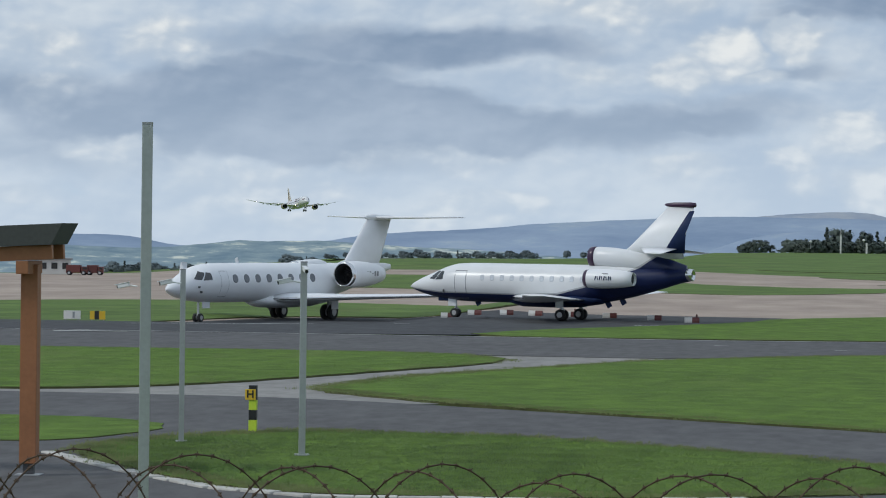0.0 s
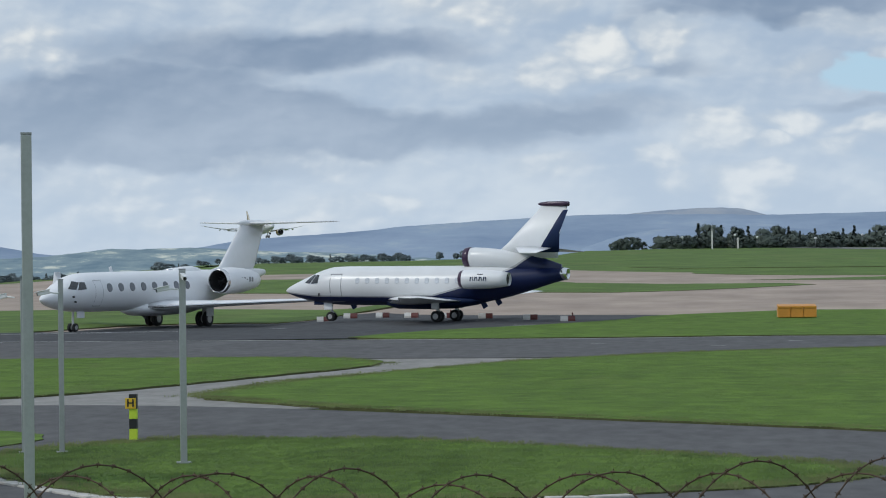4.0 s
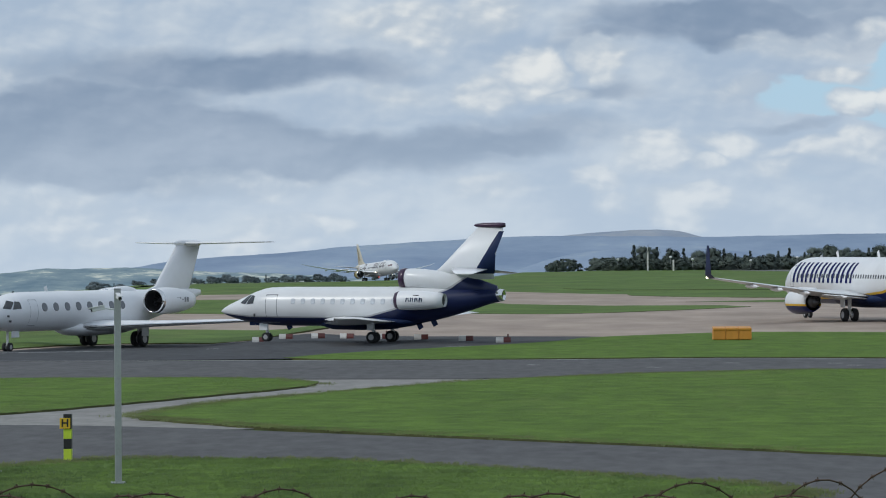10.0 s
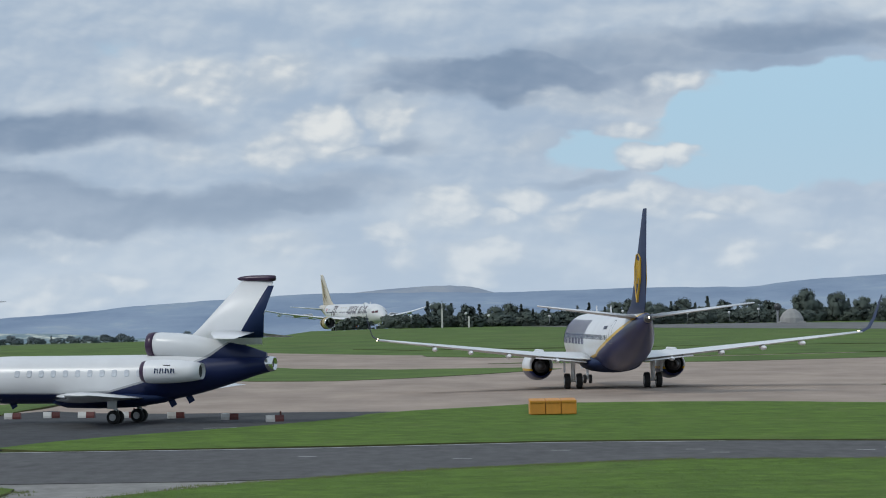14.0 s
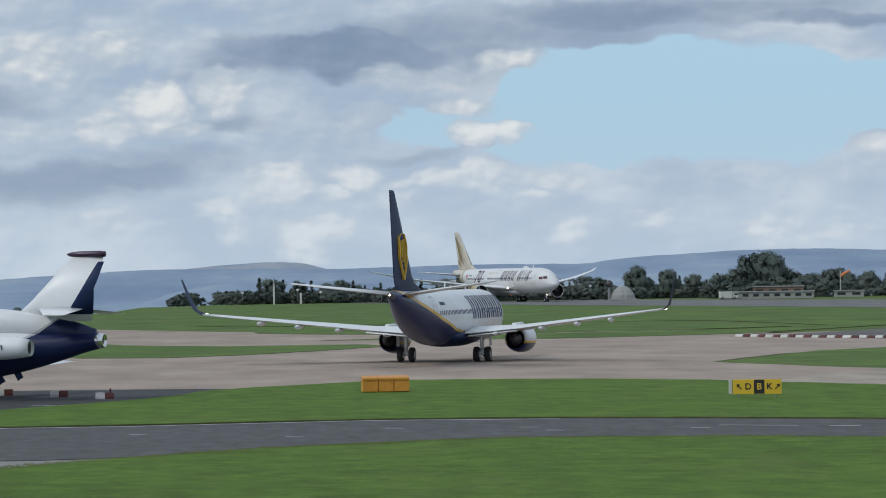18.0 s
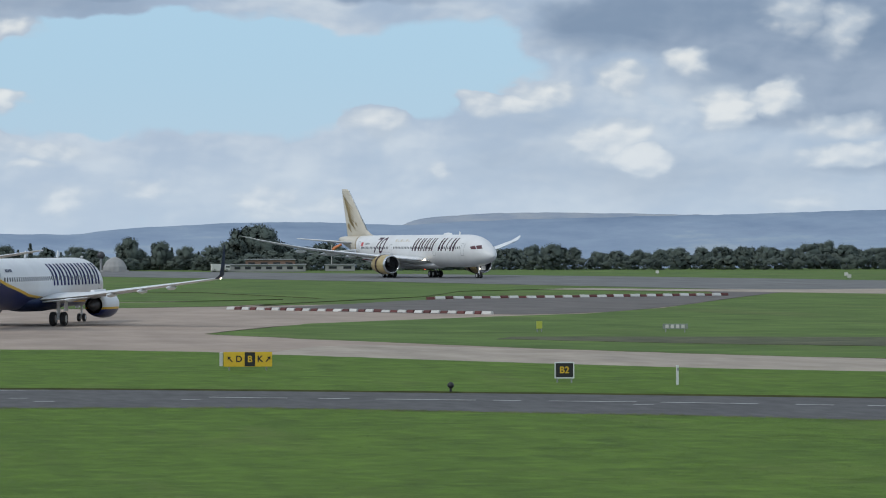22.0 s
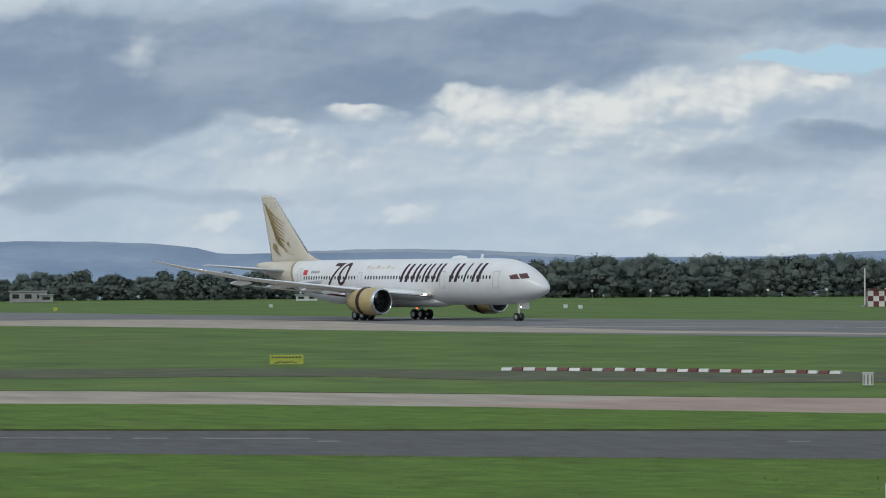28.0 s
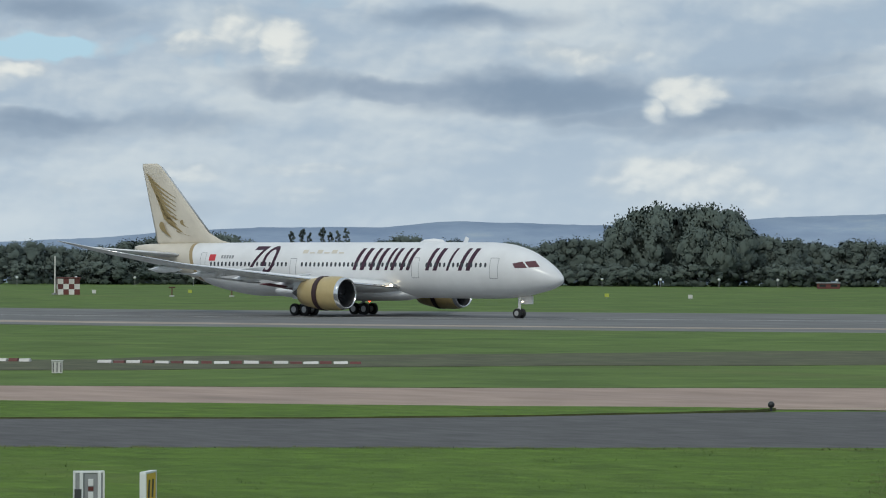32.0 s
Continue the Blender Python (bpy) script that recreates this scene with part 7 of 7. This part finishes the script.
def board(name, x, y, rz, w, h, mat, label, legs=0.22, category="sign", rim=None, z=None):
    """A taxiway board on legs; local -Y is its face."""
    root = thing(name, label, category, pose(x, y, (ground_z(x, y) + 0.08) if z is None else z, 0, 0, rz))
    for k in (-0.38, 0.38):
        part("leg", tube(bmesh.new(), (k * w, 0, 0), (k * w, 0, legs + 0.05), 0.035, None, 8), GREY, root)
    part("panel", box(bmesh.new(), w, 0.12, h, 0, 0, legs + h / 2, bevel=0.012), mat, root)
    if rim:
        t = 0.05
        for sx, sz, px_, pz in ((w + 0.04, t, 0, legs), (w + 0.04, t, 0, legs + h), (t, h, -w / 2, legs + h / 2), (t, h, w / 2, legs + h / 2)):
            part("frame_bar", box(bmesh.new(), sx, 0.16, sz, px_, 0, pz, bevel=0.01), rim, root, "white frame")
    return root


def write(root, text, size, x, z, mat, y=-0.066, lean=0.0):
    ob = new("lettering", lettering(text, size, mat, "lettering", 0.003, lean))
    ob.parent = root
    ob.matrix_basis = pose(x, y, z)
    return ob


def arrow(root, x, z, size, angle, mat):
    bm = bmesh.new()
    box(bm, size * 0.16, 0.006, size * 0.8, 0, 0, -size * 0.1)
    vs = [bm.verts.new(p) for p in ((-size * 0.32, -0.003, size * 0.15), (size * 0.32, -0.003, size * 0.15), (0, -0.003, size * 0.55))]
    bm.faces.new(vs)
    ob = part("arrow", bm, mat, root)
    ob.matrix_basis = pose(x, -0.068, z, 0, angle, 0)


DULL_LIME = material("faded_lime_paint", (0.42, 0.46, 0.07), 0.6, grain=3, vary=0.12)
FADED = material("faded_grey_board", (0.22, 0.25, 0.22), 0.6, grain=4, vary=0.15)
# direction board: yellow, black, yellow
face = -10.0
sg = board("taxiway_sign", 24.95, 199.9, face, 2.30, 0.70, YELLOW, "yellow and black taxiway direction sign on short legs", legs=0.2)
part("panel", box(bmesh.new(), 0.50, 0.13, 0.67, 0.10, 0, 0.55, bevel=0.01), BLACK, sg, "black centre panel")
part("end_box", box(bmesh.new(), 0.16, 0.3, 0.66, -1.26, 0.05, 0.55, bevel=0.02), OFF_WHITE, sg, "white end box")
write(sg, "D", 0.42, -0.42, 0.55, BLACK)
write(sg, "B", 0.42, 0.10, 0.55, YELLOW, -0.072)
write(sg, "K", 0.42, 0.58, 0.55, BLACK)
arrow(sg, -0.84, 0.55, 0.32, -40, BLACK)
arrow(sg, 0.96, 0.55, 0.32, 40, BLACK)
sg = board("taxiway_sign", 35.9, 182.0, -14, 0.80, 0.66, BLACK, "black taxiway sign with yellow characters and white frame", rim=WHITE)
write(sg, "B2", 0.40, 0.0, 0.55, YELLOW)
board("taxiway_sign", 55.5, 266.5, -20, 0.40, 0.50, DULL_LIME, "small faded yellow sign in the grass")
s3 = board("taxiway_sign", 64.0, 262.5, -20, 1.7, 0.36, FADED, "faded grey sign board in the grass")
for k in range(4):
    part("text_bar", box(bmesh.new(), 0.22, 0.01, 0.24, -0.55 + 0.36 * k, -0.066, 0.40), OFF_WHITE, s3)
s4 = board("taxiway_sign", 91.2, 242.4, -27, 2.2, 0.62, DULL_LIME, "lime yellow warning board in the grass", legs=0.1)
for k in range(9):
    part("text_bar", box(bmesh.new(), 0.15, 0.01, 0.10, -0.88 + 0.22 * k, -0.066, 0.56), DARK_METAL, s4)
for k in range(3):
    part("text_bar", box(bmesh.new(), 0.5, 0.01, 0.06, -0.55 + 0.5 * k, -0.066, 0.24, ry=(-14, 0, 14)[k]), DARK_METAL, s4)
s5 = board("taxiway_sign", -45.0, 218.2, 8, 1.0, 0.55, YELLOW, "yellow and black taxiway sign beside the stand")
part("panel", box(bmesh.new(), 0.3, 0.13, 0.56, -0.05, 0, 0.5, bevel=0.01), BLACK, s5, "black centre panel")
s6 = board("taxiway_sign", -46.6, 217.8, 8, 1.1, 0.55, OFF_WHITE, "white sign back beside the stand")
part("text_bar", box(bmesh.new(), 0.14, 0.01, 0.4, 0.1, -0.066, 0.5), GREY, s6)
# the two boards in the near grass
nb = board("sign_back", 45.2, 105.7, -30, 0.68, 0.84, GREY, "grey sign back with white frame in the near grass", legs=0.12, rim=WHITE, z=0.1)
part("stiffener", box(bmesh.new(), 0.08, 0.10, 0.86, -0.18, -0.08, 0.53, bevel=0.01), WHITE, nb)
part("stiffener", box(bmesh.new(), 0.08, 0.10, 0.86, 0.24, -0.08, 0.53, bevel=0.01), WHITE, nb)
for z in (0.42, 0.72):
    part("label_plate", box(bmesh.new(), 0.12, 0.02, 0.16, 0.04, -0.07, z), WHITE, nb, "white label plate")
part("label_plate", box(bmesh.new(), 0.12, 0.02, 0.09, 0.04, -0.07, 0.57), RED, nb, "red label plate")
part("junction_box", box(bmesh.new(), 0.16, 0.1, 0.3, -0.26, -0.09, 0.42, bevel=0.01), DARK_METAL, nb)
nb2 = board("taxiway_sign", 46.25, 104.8, 38, 0.84, 0.86, YELLOW, "yellow sign board seen almost edge on", legs=0.1, z=0.1, rim=WHITE)
for k in range(2):
    part("text_bar", box(bmesh.new(), 0.10, 0.01, 0.42, -0.15 + 0.3 * k, -0.066, 0.58, ry=8), BLACK, nb2)
for x, y, w in ((45.2, 105.5, 0.9), (46.4, 104.7, 0.8), (45.8, 105.1, 0.7)):
    bm = bmesh.new()
    vs = [bm.verts.new((x + w * (1 + 0.25 * noise.noise((k, x, 0))) * math.cos(k * math.pi / 7), y + 0.45 * w * (1 + 0.3 * noise.noise((k, y, 1))) * math.sin(k * math.pi / 7), 0.106)) for k in range(14)]
    bm.faces.new(vs)
    tagged(part("bare_patch", bm, EARTH), "bare earth patch under the signs", "earth", kind="structure")

# small posts, lights and cabinets
bol = thing("edge_light", "small black edge light beside the taxiway", "light", pose(29.2, 174.2, 0.1))
part("stem", tube(bmesh.new(), (0, 0, 0), (0, 0, 0.16), 0.05, None, 8), BLACK, bol)
part("head", turned(bmesh.new(), [(0.14, 0.06), (0.2, 0.13), (0.3, 0.14), (0.38, 0.08), (0.4, 0.02)], (0, 0, 0), "Z", 12), BLACK, bol, smooth=True)
bol2 = copy_thing(bol, pose(97.6, 134.4, 0.08))
wp = thing("marker_post", "slim white marker post in the verge", "marker", pose(39.9, 178.4, 0.1))
part("shaft", box(bmesh.new(), 0.11, 0.05, 0.82, 0, 0, 0.41, bevel=0.01), WHITE, wp)
part("reflector", box(bmesh.new(), 0.07, 0.01, 0.14, 0.02, -0.032, 0.66), GREY, wp)
cab = thing("field_cabinet", "small white cabinet beside the barriers", "cabinet", pose(99.8, 188.0, 0.0, 0, 0, -36))
part("body", box(bmesh.new(), 0.55, 0.4, 0.62, 0, 0, 0.40, bevel=0.02), OFF_WHITE, cab)
for k in (-0.2, 0.0, 0.2):
    part("slot", box(bmesh.new(), 0.05, 0.02, 0.5, k, -0.205, 0.40), DARK_METAL, cab)
part("roof", box(bmesh.new(), 0.62, 0.48, 0.05, 0, 0, 0.73, bevel=0.01), OFF_WHITE, cab)


def spot(az, d, eye=40.0):
    a = radians(az)
    x, y = d * math.sin(a), eye + d * math.cos(a)
    return x, y, ground_z(x, y)


lampsrc = None
for az, d, yellow in ((15.75, 700, 0), (18.9, 640, 0), (18.95, 600, 0), (20.4, 575, 1), (24.0, 610, 0), (25.5, 575, 1), (27.45, 575, 0), (28.95, 570, 0), (29.2, 560, 0), (34.6, 590, 0), (36.2, 600, 1), (38.7, 585, 1), (40.6, 560, 0), (43.2, 555, 1), (44.6, 540, 0)):
    x, y, z = spot(az, d)
    if lampsrc is None or yellow:
        root = thing("field_board", "small pale board on the grass beside the runway", "board", pose(x, y, z - 0.03, 0, 0, -az), group="boards beside the runway")
        part("plate", box(bmesh.new(), 0.7, 0.08, 0.6, 0, 0, 0.52, bevel=0.02), DULL_LIME if yellow else OFF_WHITE, root)
        part("leg", tube(bmesh.new(), (0, 0, 0), (0, 0, 0.3), 0.05, None, 6), GREY, root)
        lampsrc = lampsrc or root
    else:
        copy_thing(lampsrc, pose(x, y, z - 0.03, 0, 0, -az))
src = None
for k in range(26):
    az = 24.5 + 0.98 * k
    x, y, z = spot(az, 800)
    if src is None:
        src = thing("perimeter_light", "tiny white light on a low stem by the trees", "light", pose(x, y, z), group="lights along the tree line")
        part("stem", tube(bmesh.new(), (0, 0, 0), (0, 0, 1.6), 0.06, None, 6), GREY, src)
        part("head", turned(bmesh.new(), [(1.5, 0.1), (1.65, 0.32), (1.95, 0.36), (2.1, 0.1)], (0, 0, 0), "Z", 8), WHITE, src)
    else:
        copy_thing(src, pose(x, y, z))
for k in range(9):
    az = 0.25 + 0.72 * k + 0.2 * math.sin(k * 2.2)
    x, y, z = spot(az, 870, 0.0)
    copy_thing(src, pose(x, y, z + 1.2 + 1.0 * math.sin(k * 1.7) * 0.5))
mast = thing("white_mast", "tall white mast among the dark trees", "mast", pose(*spot(0.75, 872, 0.0)))
part("shaft", box(bmesh.new(), 0.42, 0.42, 4.9, 0, 0, 2.45, bevel=0.05), OFF_WHITE, mast)
part("aerial", tube(bmesh.new(), (0, 0, 4.8), (0, 0, 6.0), 0.10, None, 6), OFF_WHITE, mast)
part("platform", box(bmesh.new(), 0.8, 0.8, 0.12, 0, 0, 4.95, bevel=0.02), GREY, mast)
m2 = thing("white_mast", "short white cabinet among the dark trees", "mast", pose(*spot(1.18, 872, 0.0)))
part("shaft", box(bmesh.new(), 0.45, 0.45, 2.8, 0, 0, 1.4, bevel=0.05), OFF_WHITE, m2)

# checkered hut and its mast
x, y, z = spot(34.17, 583)
hut = thing("checkered_hut", "small red and white checkered equipment hut", "hut", pose(x, y, z, 0, 0, -30))
part("core", box(bmesh.new(), 3.7, 3.0, 2.7, 0, 0, 1.4, bevel=0.02), OFF_WHITE, hut)
for i in range(4):
    for j in range(3):
        part("panel", box(bmesh.new(), 0.93, 0.04, 0.90, -1.39 + 0.93 * i, -1.52, 0.50 + 0.9 * j), RED if (i + j) % 2 else OFF_WHITE, hut, "red panel" if (i + j) % 2 else "")
for i in range(3):
    for j in range(3):
        part("panel", box(bmesh.new(), 0.04, 0.98, 0.90, -1.87, -1.0 + 1.0 * i, 0.50 + 0.9 * j), RED if (i + j) % 2 == 0 else OFF_WHITE, hut, "red panel" if (i + j) % 2 == 0 else "")
part("roof", box(bmesh.new(), 4.0, 3.3, 0.22, 0, 0, 2.88, bevel=0.05), RED, hut, "faded red roof")
pm = thing("aerial_mast", "slim pale mast beside the checkered hut", "mast", pose(*spot(33.95, 584)))
part("shaft", tube(bmesh.new(), (0, 0, 0), (0, 0, 6.6), 0.16, 0.12, 8), OFF_WHITE, pm)
part("base", box(bmesh.new(), 0.8, 0.8, 0.3, 0, 0, 0.15, bevel=0.03), GREY, pm)
# windsock
x, y, z = spot(10.28, 820)
ws = thing("windsock", "orange windsock on a slim mast before the trees", "windsock", pose(x, y, z))
part("mast", tube(bmesh.new(), (0, 0, 0), (0, 0, 6.2), 0.10, None, 8), OFF_WHITE, ws)
bm = bmesh.new()
loops = []
for k in range(7):
    u = k / 6
    r = 0.62 - 0.30 * u
    loops.append([(0.2 + 2.2 * u, 0.8 * r * math.cos(a), 5.0 + 1.3 * u ** 0.8 + 0.8 * r * math.sin(a)) for a in [2 * math.pi * i / 12 for i in range(12)]])
rings(bm, loops)
part("sock", bm, material("orange_fabric", (0.72, 0.25, 0.10), 0.8, grain=3, vary=0.06), ws, "bright orange fabric sock", smooth=True)
# low buildings
BRICK_TONE = material("dull_brick", (0.22, 0.14, 0.11), 0.85, grain=2, vary=0.1)
CONC_WALL = material("weathered_wall", (0.33, 0.33, 0.32), 0.85, grain=1.0, vary=0.08, stain=0.3, stain_vary=0.12)


def low_house(az, d, w, h, dp, wall, label, windows=0, eye=40.0, roof=None):
    root = thing("low_building", label, "building", pose(*spot(az, d, eye), 0, 0, -az))
    part("wall", box(bmesh.new(), w, dp, h, 0, 0, h / 2, bevel=0.03), wall, root)
    part("roof", box(bmesh.new(), w + 0.5, dp + 0.5, 0.25, 0, 0, h + 0.12, bevel=0.05), roof or GREY, root)
    for k in range(windows):
        wdw = part("window", box(bmesh.new(), w / windows * 0.55, 0.06, h * 0.42, -w / 2 + (k + 0.5) * w / windows, -dp / 2 - 0.02, h * 0.58), GLASS_DARK, root)
    return root


low_house(9.05, 800, 22, 1.5, 6, CONC_WALL, "long low grey building before the trees", 9)
low_house(9.25, 826, 12, 2.6, 5, BRICK_TONE, "low brick building with a flat roof", 4)
low_house(10.42, 815, 7, 1.4, 4, CONC_WALL, "small grey hut before the trees", 2)
low_house(19.95, 795, 8.5, 2.4, 6, CONC_WALL, "low grey concrete building before the trees", 3)
low_house(20.25, 792, 3.2, 1.6, 4, CONC_WALL, "small grey concrete shed", 1)
low_house(24.6, 790, 5.0, 1.2, 4, OFF_WHITE, "low white cabinet building before the trees", 2)
low_house(46.9, 780, 5.2, 1.2, 2, RED, "low red equipment building", 2)
for a in (35.9, 36.9):
    r = thing("approach_aerial", "small red aerial frame on the grass", "aerial", pose(*spot(a, 560)))
    part("post", tube(bmesh.new(), (0, 0, 0), (0, 0, 1.6), 0.09, None, 6), RED, r)
    part("arm", box(bmesh.new(), 1.2, 0.12, 0.2, 0, 0, 1.5, bevel=0.02), RED, r)
    part("foot", box(bmesh.new(), 0.6, 0.6, 0.2, 0, 0, 0.1, bevel=0.02), OFF_WHITE, r)
# pale stone-like dome and a dark ball aerial by the trees
dm = thing("radar_dome", "pale grey dome beside the dark trees", "dome", pose(*spot(6.65, 810)))
part("shell", turned(bmesh.new(), [(0, 2.9), (1.2, 2.8), (2.4, 2.1), (3.2, 1.1), (3.5, 0.05)], (0, 0, 0), "Z", 14), CONC_WALL, dm)
part("plinth", box(bmesh.new(), 6.2, 5.0, 0.4, 0, 0, 0.2, bevel=0.05), CONC_WALL, dm)
ba = thing("ball_aerial", "dark round aerial on a short mast", "aerial", pose(*spot(6.42, 812)))
part("ball", turned(bmesh.new(), [(3.0, 0.1), (3.3, 0.7), (3.9, 1.0), (4.5, 0.7), (4.85, 0.1)], (0, 0, 0), "Z", 14), DARK_METAL, ba, smooth=True)
part("stem", tube(bmesh.new(), (0, 0, 0), (0, 0, 3.2), 0.3, None, 8), GREY, ba)
# far side of the west apron
lw = low_house(-12.4, 446, 4.2, 1.9, 4, OFF_WHITE, "small white control building beyond the apron", 3, eye=0.0, roof=GREY)
part("upper_floor", box(bmesh.new(), 1.6, 2.0, 0.9, 0.3, 0, 2.6, bevel=0.03), OFF_WHITE, lw)


def truck(az, d, mat, label, ln, h, eye=0.0):
    root = thing("truck", label, "truck", pose(*spot(az, d, eye), 0, 0, 5))
    part("cab", box(bmesh.new(), ln * 0.3, 1.6, h * 0.8, ln * 0.34, 0, 0.3 + h * 0.4, bevel=0.08), mat, root)
    part("windscreen", box(bmesh.new(), ln * 0.2, 1.62, h * 0.25, ln * 0.36, 0, 0.3 + h * 0.58), GLASS_DARK, root)
    part("body", box(bmesh.new(), ln * 0.62, 1.7, h, -ln * 0.14, 0, 0.3 + h / 2, bevel=0.05), mat, root)
    for k in (-0.32, 0.3):
        for sd in (-0.75, 0.75):
            wheel(root, k * ln, sd, 0.3, 0.3, 0.25)
    return root


truck(-12.02, 440, RED, "dull red lorry parked beyond the apron", 3.0, 1.0)
truck(-11.72, 440, RED, "red fire tender parked beyond the apron", 2.2, 1.0)
truck(8.41, 795, OFF_WHITE, "white van parked by the low building", 4.6, 1.5, eye=40.0)

# tufts that break the edge and the sheet of the mown grass
LAWNS = [
    [(-18, 86), (-18, 90), (-16.5, 93.4), (-14, 96.6), (-7.2, 95.6), (-0.7, 89.9), (3.6, 85.6), (5.2, 82), (3.4, 79), (0.7, 76.8), (-3.7, 74.8), (-10.2, 74.5), (-12.4, 76.2), (-15.2, 80.6)],
    [(-30, 68), (-12, 68.6), (-4, 69.5), (2, 70.6), (8, 70.5), (12, 66), (-30, 64)],
    [(-17, 121), (-15.2, 131), (-12.3, 138), (-6.2, 151.8), (1.5, 160), (10, 164.6), (19.4, 162.4), (33.4, 152.8), (47.6, 139.4), (58.7, 130.2), (69.6, 121.5), (81, 112), (60, 95), (40, 76), (20, 87), (6.8, 98.6), (-2.6, 106.2), (-10.2, 112.2), (-14, 117)],
    [(-36, 156.4), (-19.7, 157), (-15, 155.4), (-12.3, 149), (-17, 136.5), (-23, 121), (-36, 118)],
]
blades = [material("grass_blade", (0.100, 0.172, 0.032), 0.7, grain=0.4, vary=0.12), material("dark_grass_blade", (0.066, 0.120, 0.024), 0.7, grain=0.4, vary=0.15), material("dry_grass_blade", (0.135, 0.168, 0.050), 0.7, grain=0.4, vary=0.18)]


def inside(x, y, poly):
    hit = False
    for (ax, ay), (bx, by) in zip(poly, poly[1:] + poly[:1]):
        if (ay > y) != (by > y) and x < (bx - ax) * (y - ay) / (by - ay) + ax:
            hit = not hit
    return hit


def tufts(count, seed, mat, name, low, high, clumped, spread=1.5, blades_each=6, fringe=False):
    rt = random.Random(seed)
    pts, faces = [], []
    made = 0
    while made < count:
        poly = LAWNS[rt.choices((0, 1, 2, 3), (4, 1, 8, 1))[0]]
        x = rt.uniform(min(p[0] for p in poly), max(p[0] for p in poly))
        y = rt.uniform(min(p[1] for p in poly), max(p[1] for p in poly))
        if fringe:
            i = rt.randrange(len(poly))
            (ax, ay), (bx, by) = poly[i], poly[(i + 1) % len(poly)]
            u = rt.random()
            x, y = ax + (bx - ax) * u + rt.gauss(0, 0.35), ay + (by - ay) * u + rt.gauss(0, 0.35)
        elif not inside(x, y, poly) or clumped and noise.noise((x * 0.22, y * 0.12, seed)) < 0.12:
            continue
        made += 1
        size = rt.uniform(low, high)
        for _ in range(blades_each):
            a = rt.uniform(0, 6.28)
            r = size * rt.uniform(0, spread)
            bx, by = x + r * math.cos(a), y + r * math.sin(a)
            b = rt.uniform(0, 6.28)
            w, h = size * 0.16, size * rt.uniform(0.5, 1.1)
            lx, ly = rt.uniform(-0.5, 0.5) * h, rt.uniform(-0.5, 0.5) * h
            k = len(pts)
            pts += [(bx - w * math.cos(b), by - w * math.sin(b), 0.08), (bx + w * math.cos(b), by + w * math.sin(b), 0.08), (bx + lx, by + ly, 0.09 + h)]
            # the blade faces south, where it is looked at
            faces.append((k, k + 1, k + 2) if math.cos(b) > 0 else (k + 1, k, k + 2))
    me = bpy.data.meshes.new(name)
    me.from_pydata(pts, [], faces)
    me.materials.append(mat)
    me.polygons.foreach_set("use_smooth", [True] * len(me.polygons))
    me.normals_split_custom_set_from_vertices([(0.25 * math.sin(3.1 * p[0]), 0.25 * math.cos(2.3 * p[1]) - 0.1, 0.93) for p in pts])
    return tagged(new(name, me), "short uneven tufts of grass on the verges", "grass", kind="stuff")


tufts(30000, 8, blades[0], "grass_tufts", 0.03, 0.07, False)
tufts(9000, 9, blades[1], "dark_grass_tufts", 0.025, 0.06, True, 3.0, 7)
tufts(6000, 12, blades[2], "fringe_tufts", 0.05, 0.10, False, 3.0, 12, True)
tufts(2600, 10, blades[0], "tall_grass_tufts", 0.05, 0.10, True, 5.0, 14)

# ------------------------------------------------------------------ what moves


def motions():
    walk(plane_a, [(t, heading(x, y, 0.03, az)) for t, x, y, az in [
        (0, 62, 240, -30), (5, 40.5, 262, -23), (7, 31.9, 266.5, -21.5), (8, 28.1, 268.2, -21), (9, 24.4, 270.5, -20.5), (10, 22.1, 272.4, -19.5), (11, 19.6, 272.9, -17.2), (12, 17.3, 272.9, -14.5), (13, 15.4, 271.9, -9), (14, 14.8, 271.4, -3.5), (15, 13.75, 271.8, 2), (16.5, 13.9, 276.6, 8.5), (17.5, 14.95, 279.0, 14), (18, 15.3, 280.9, 14.5), (19, 16.7, 283.8, 18.5), (20.5, 19.3, 288.6, 21.5), (22, 23.1, 297.2, 23), (25, 32.5, 318.2, 24), (32, 60.9, 380.3, 25)]])
    walk(plane_b, [(t, heading(x, y, ground_z(x, y) + 0.03 if z is None else z, az, pitch)) for t, x, y, z, az, pitch in [
        (0, -311, 2113, 13.4, 160, 4), (2, -267, 1985, 7.4, 160, 4), (4, -223, 1855, 1.6, 160, 4), (6, -181, 1728, -3.5, 160, 4.5), (8, -139, 1598, -6.8, 160, 4), (9, -119, 1530, None, 160, 3.5), (10, -97.6, 1462, None, 160, 2.5), (11, -80, 1398, None, 160, 1.5), (12, -58, 1345, None, 160, 0.5), (13, -25.5, 1290, None, 161, 0.2), (14, -13.2, 1050, None, 161.3, 0), (15, 8.3, 970, None, 161.3, 0), (17.5, 54.2, 868, None, 161, 0), (18, 65.3, 847, None, 161.5, 0), (19, 82.1, 800.6, None, 162.4, 0), (20.5, 106.7, 731.8, None, 163.3, 0), (22, 129.1, 666.8, None, 163.8, 0), (23, 143.1, 625.8, None, 164, 0), (24, 155.7, 585.2, None, 164.5, 0), (26.5, 183.4, 494.4, None, 166.5, 0), (28, 197.6, 444.3, None, 168, 0), (30, 213.9, 381.6, None, 169, 0), (31, 224.5, 356.5, None, 169.5, 0), (32, 232.8, 331.4, None, 170, 0)]])


plane_a.scale = (0.957, 0.957, 0.957)
motions()
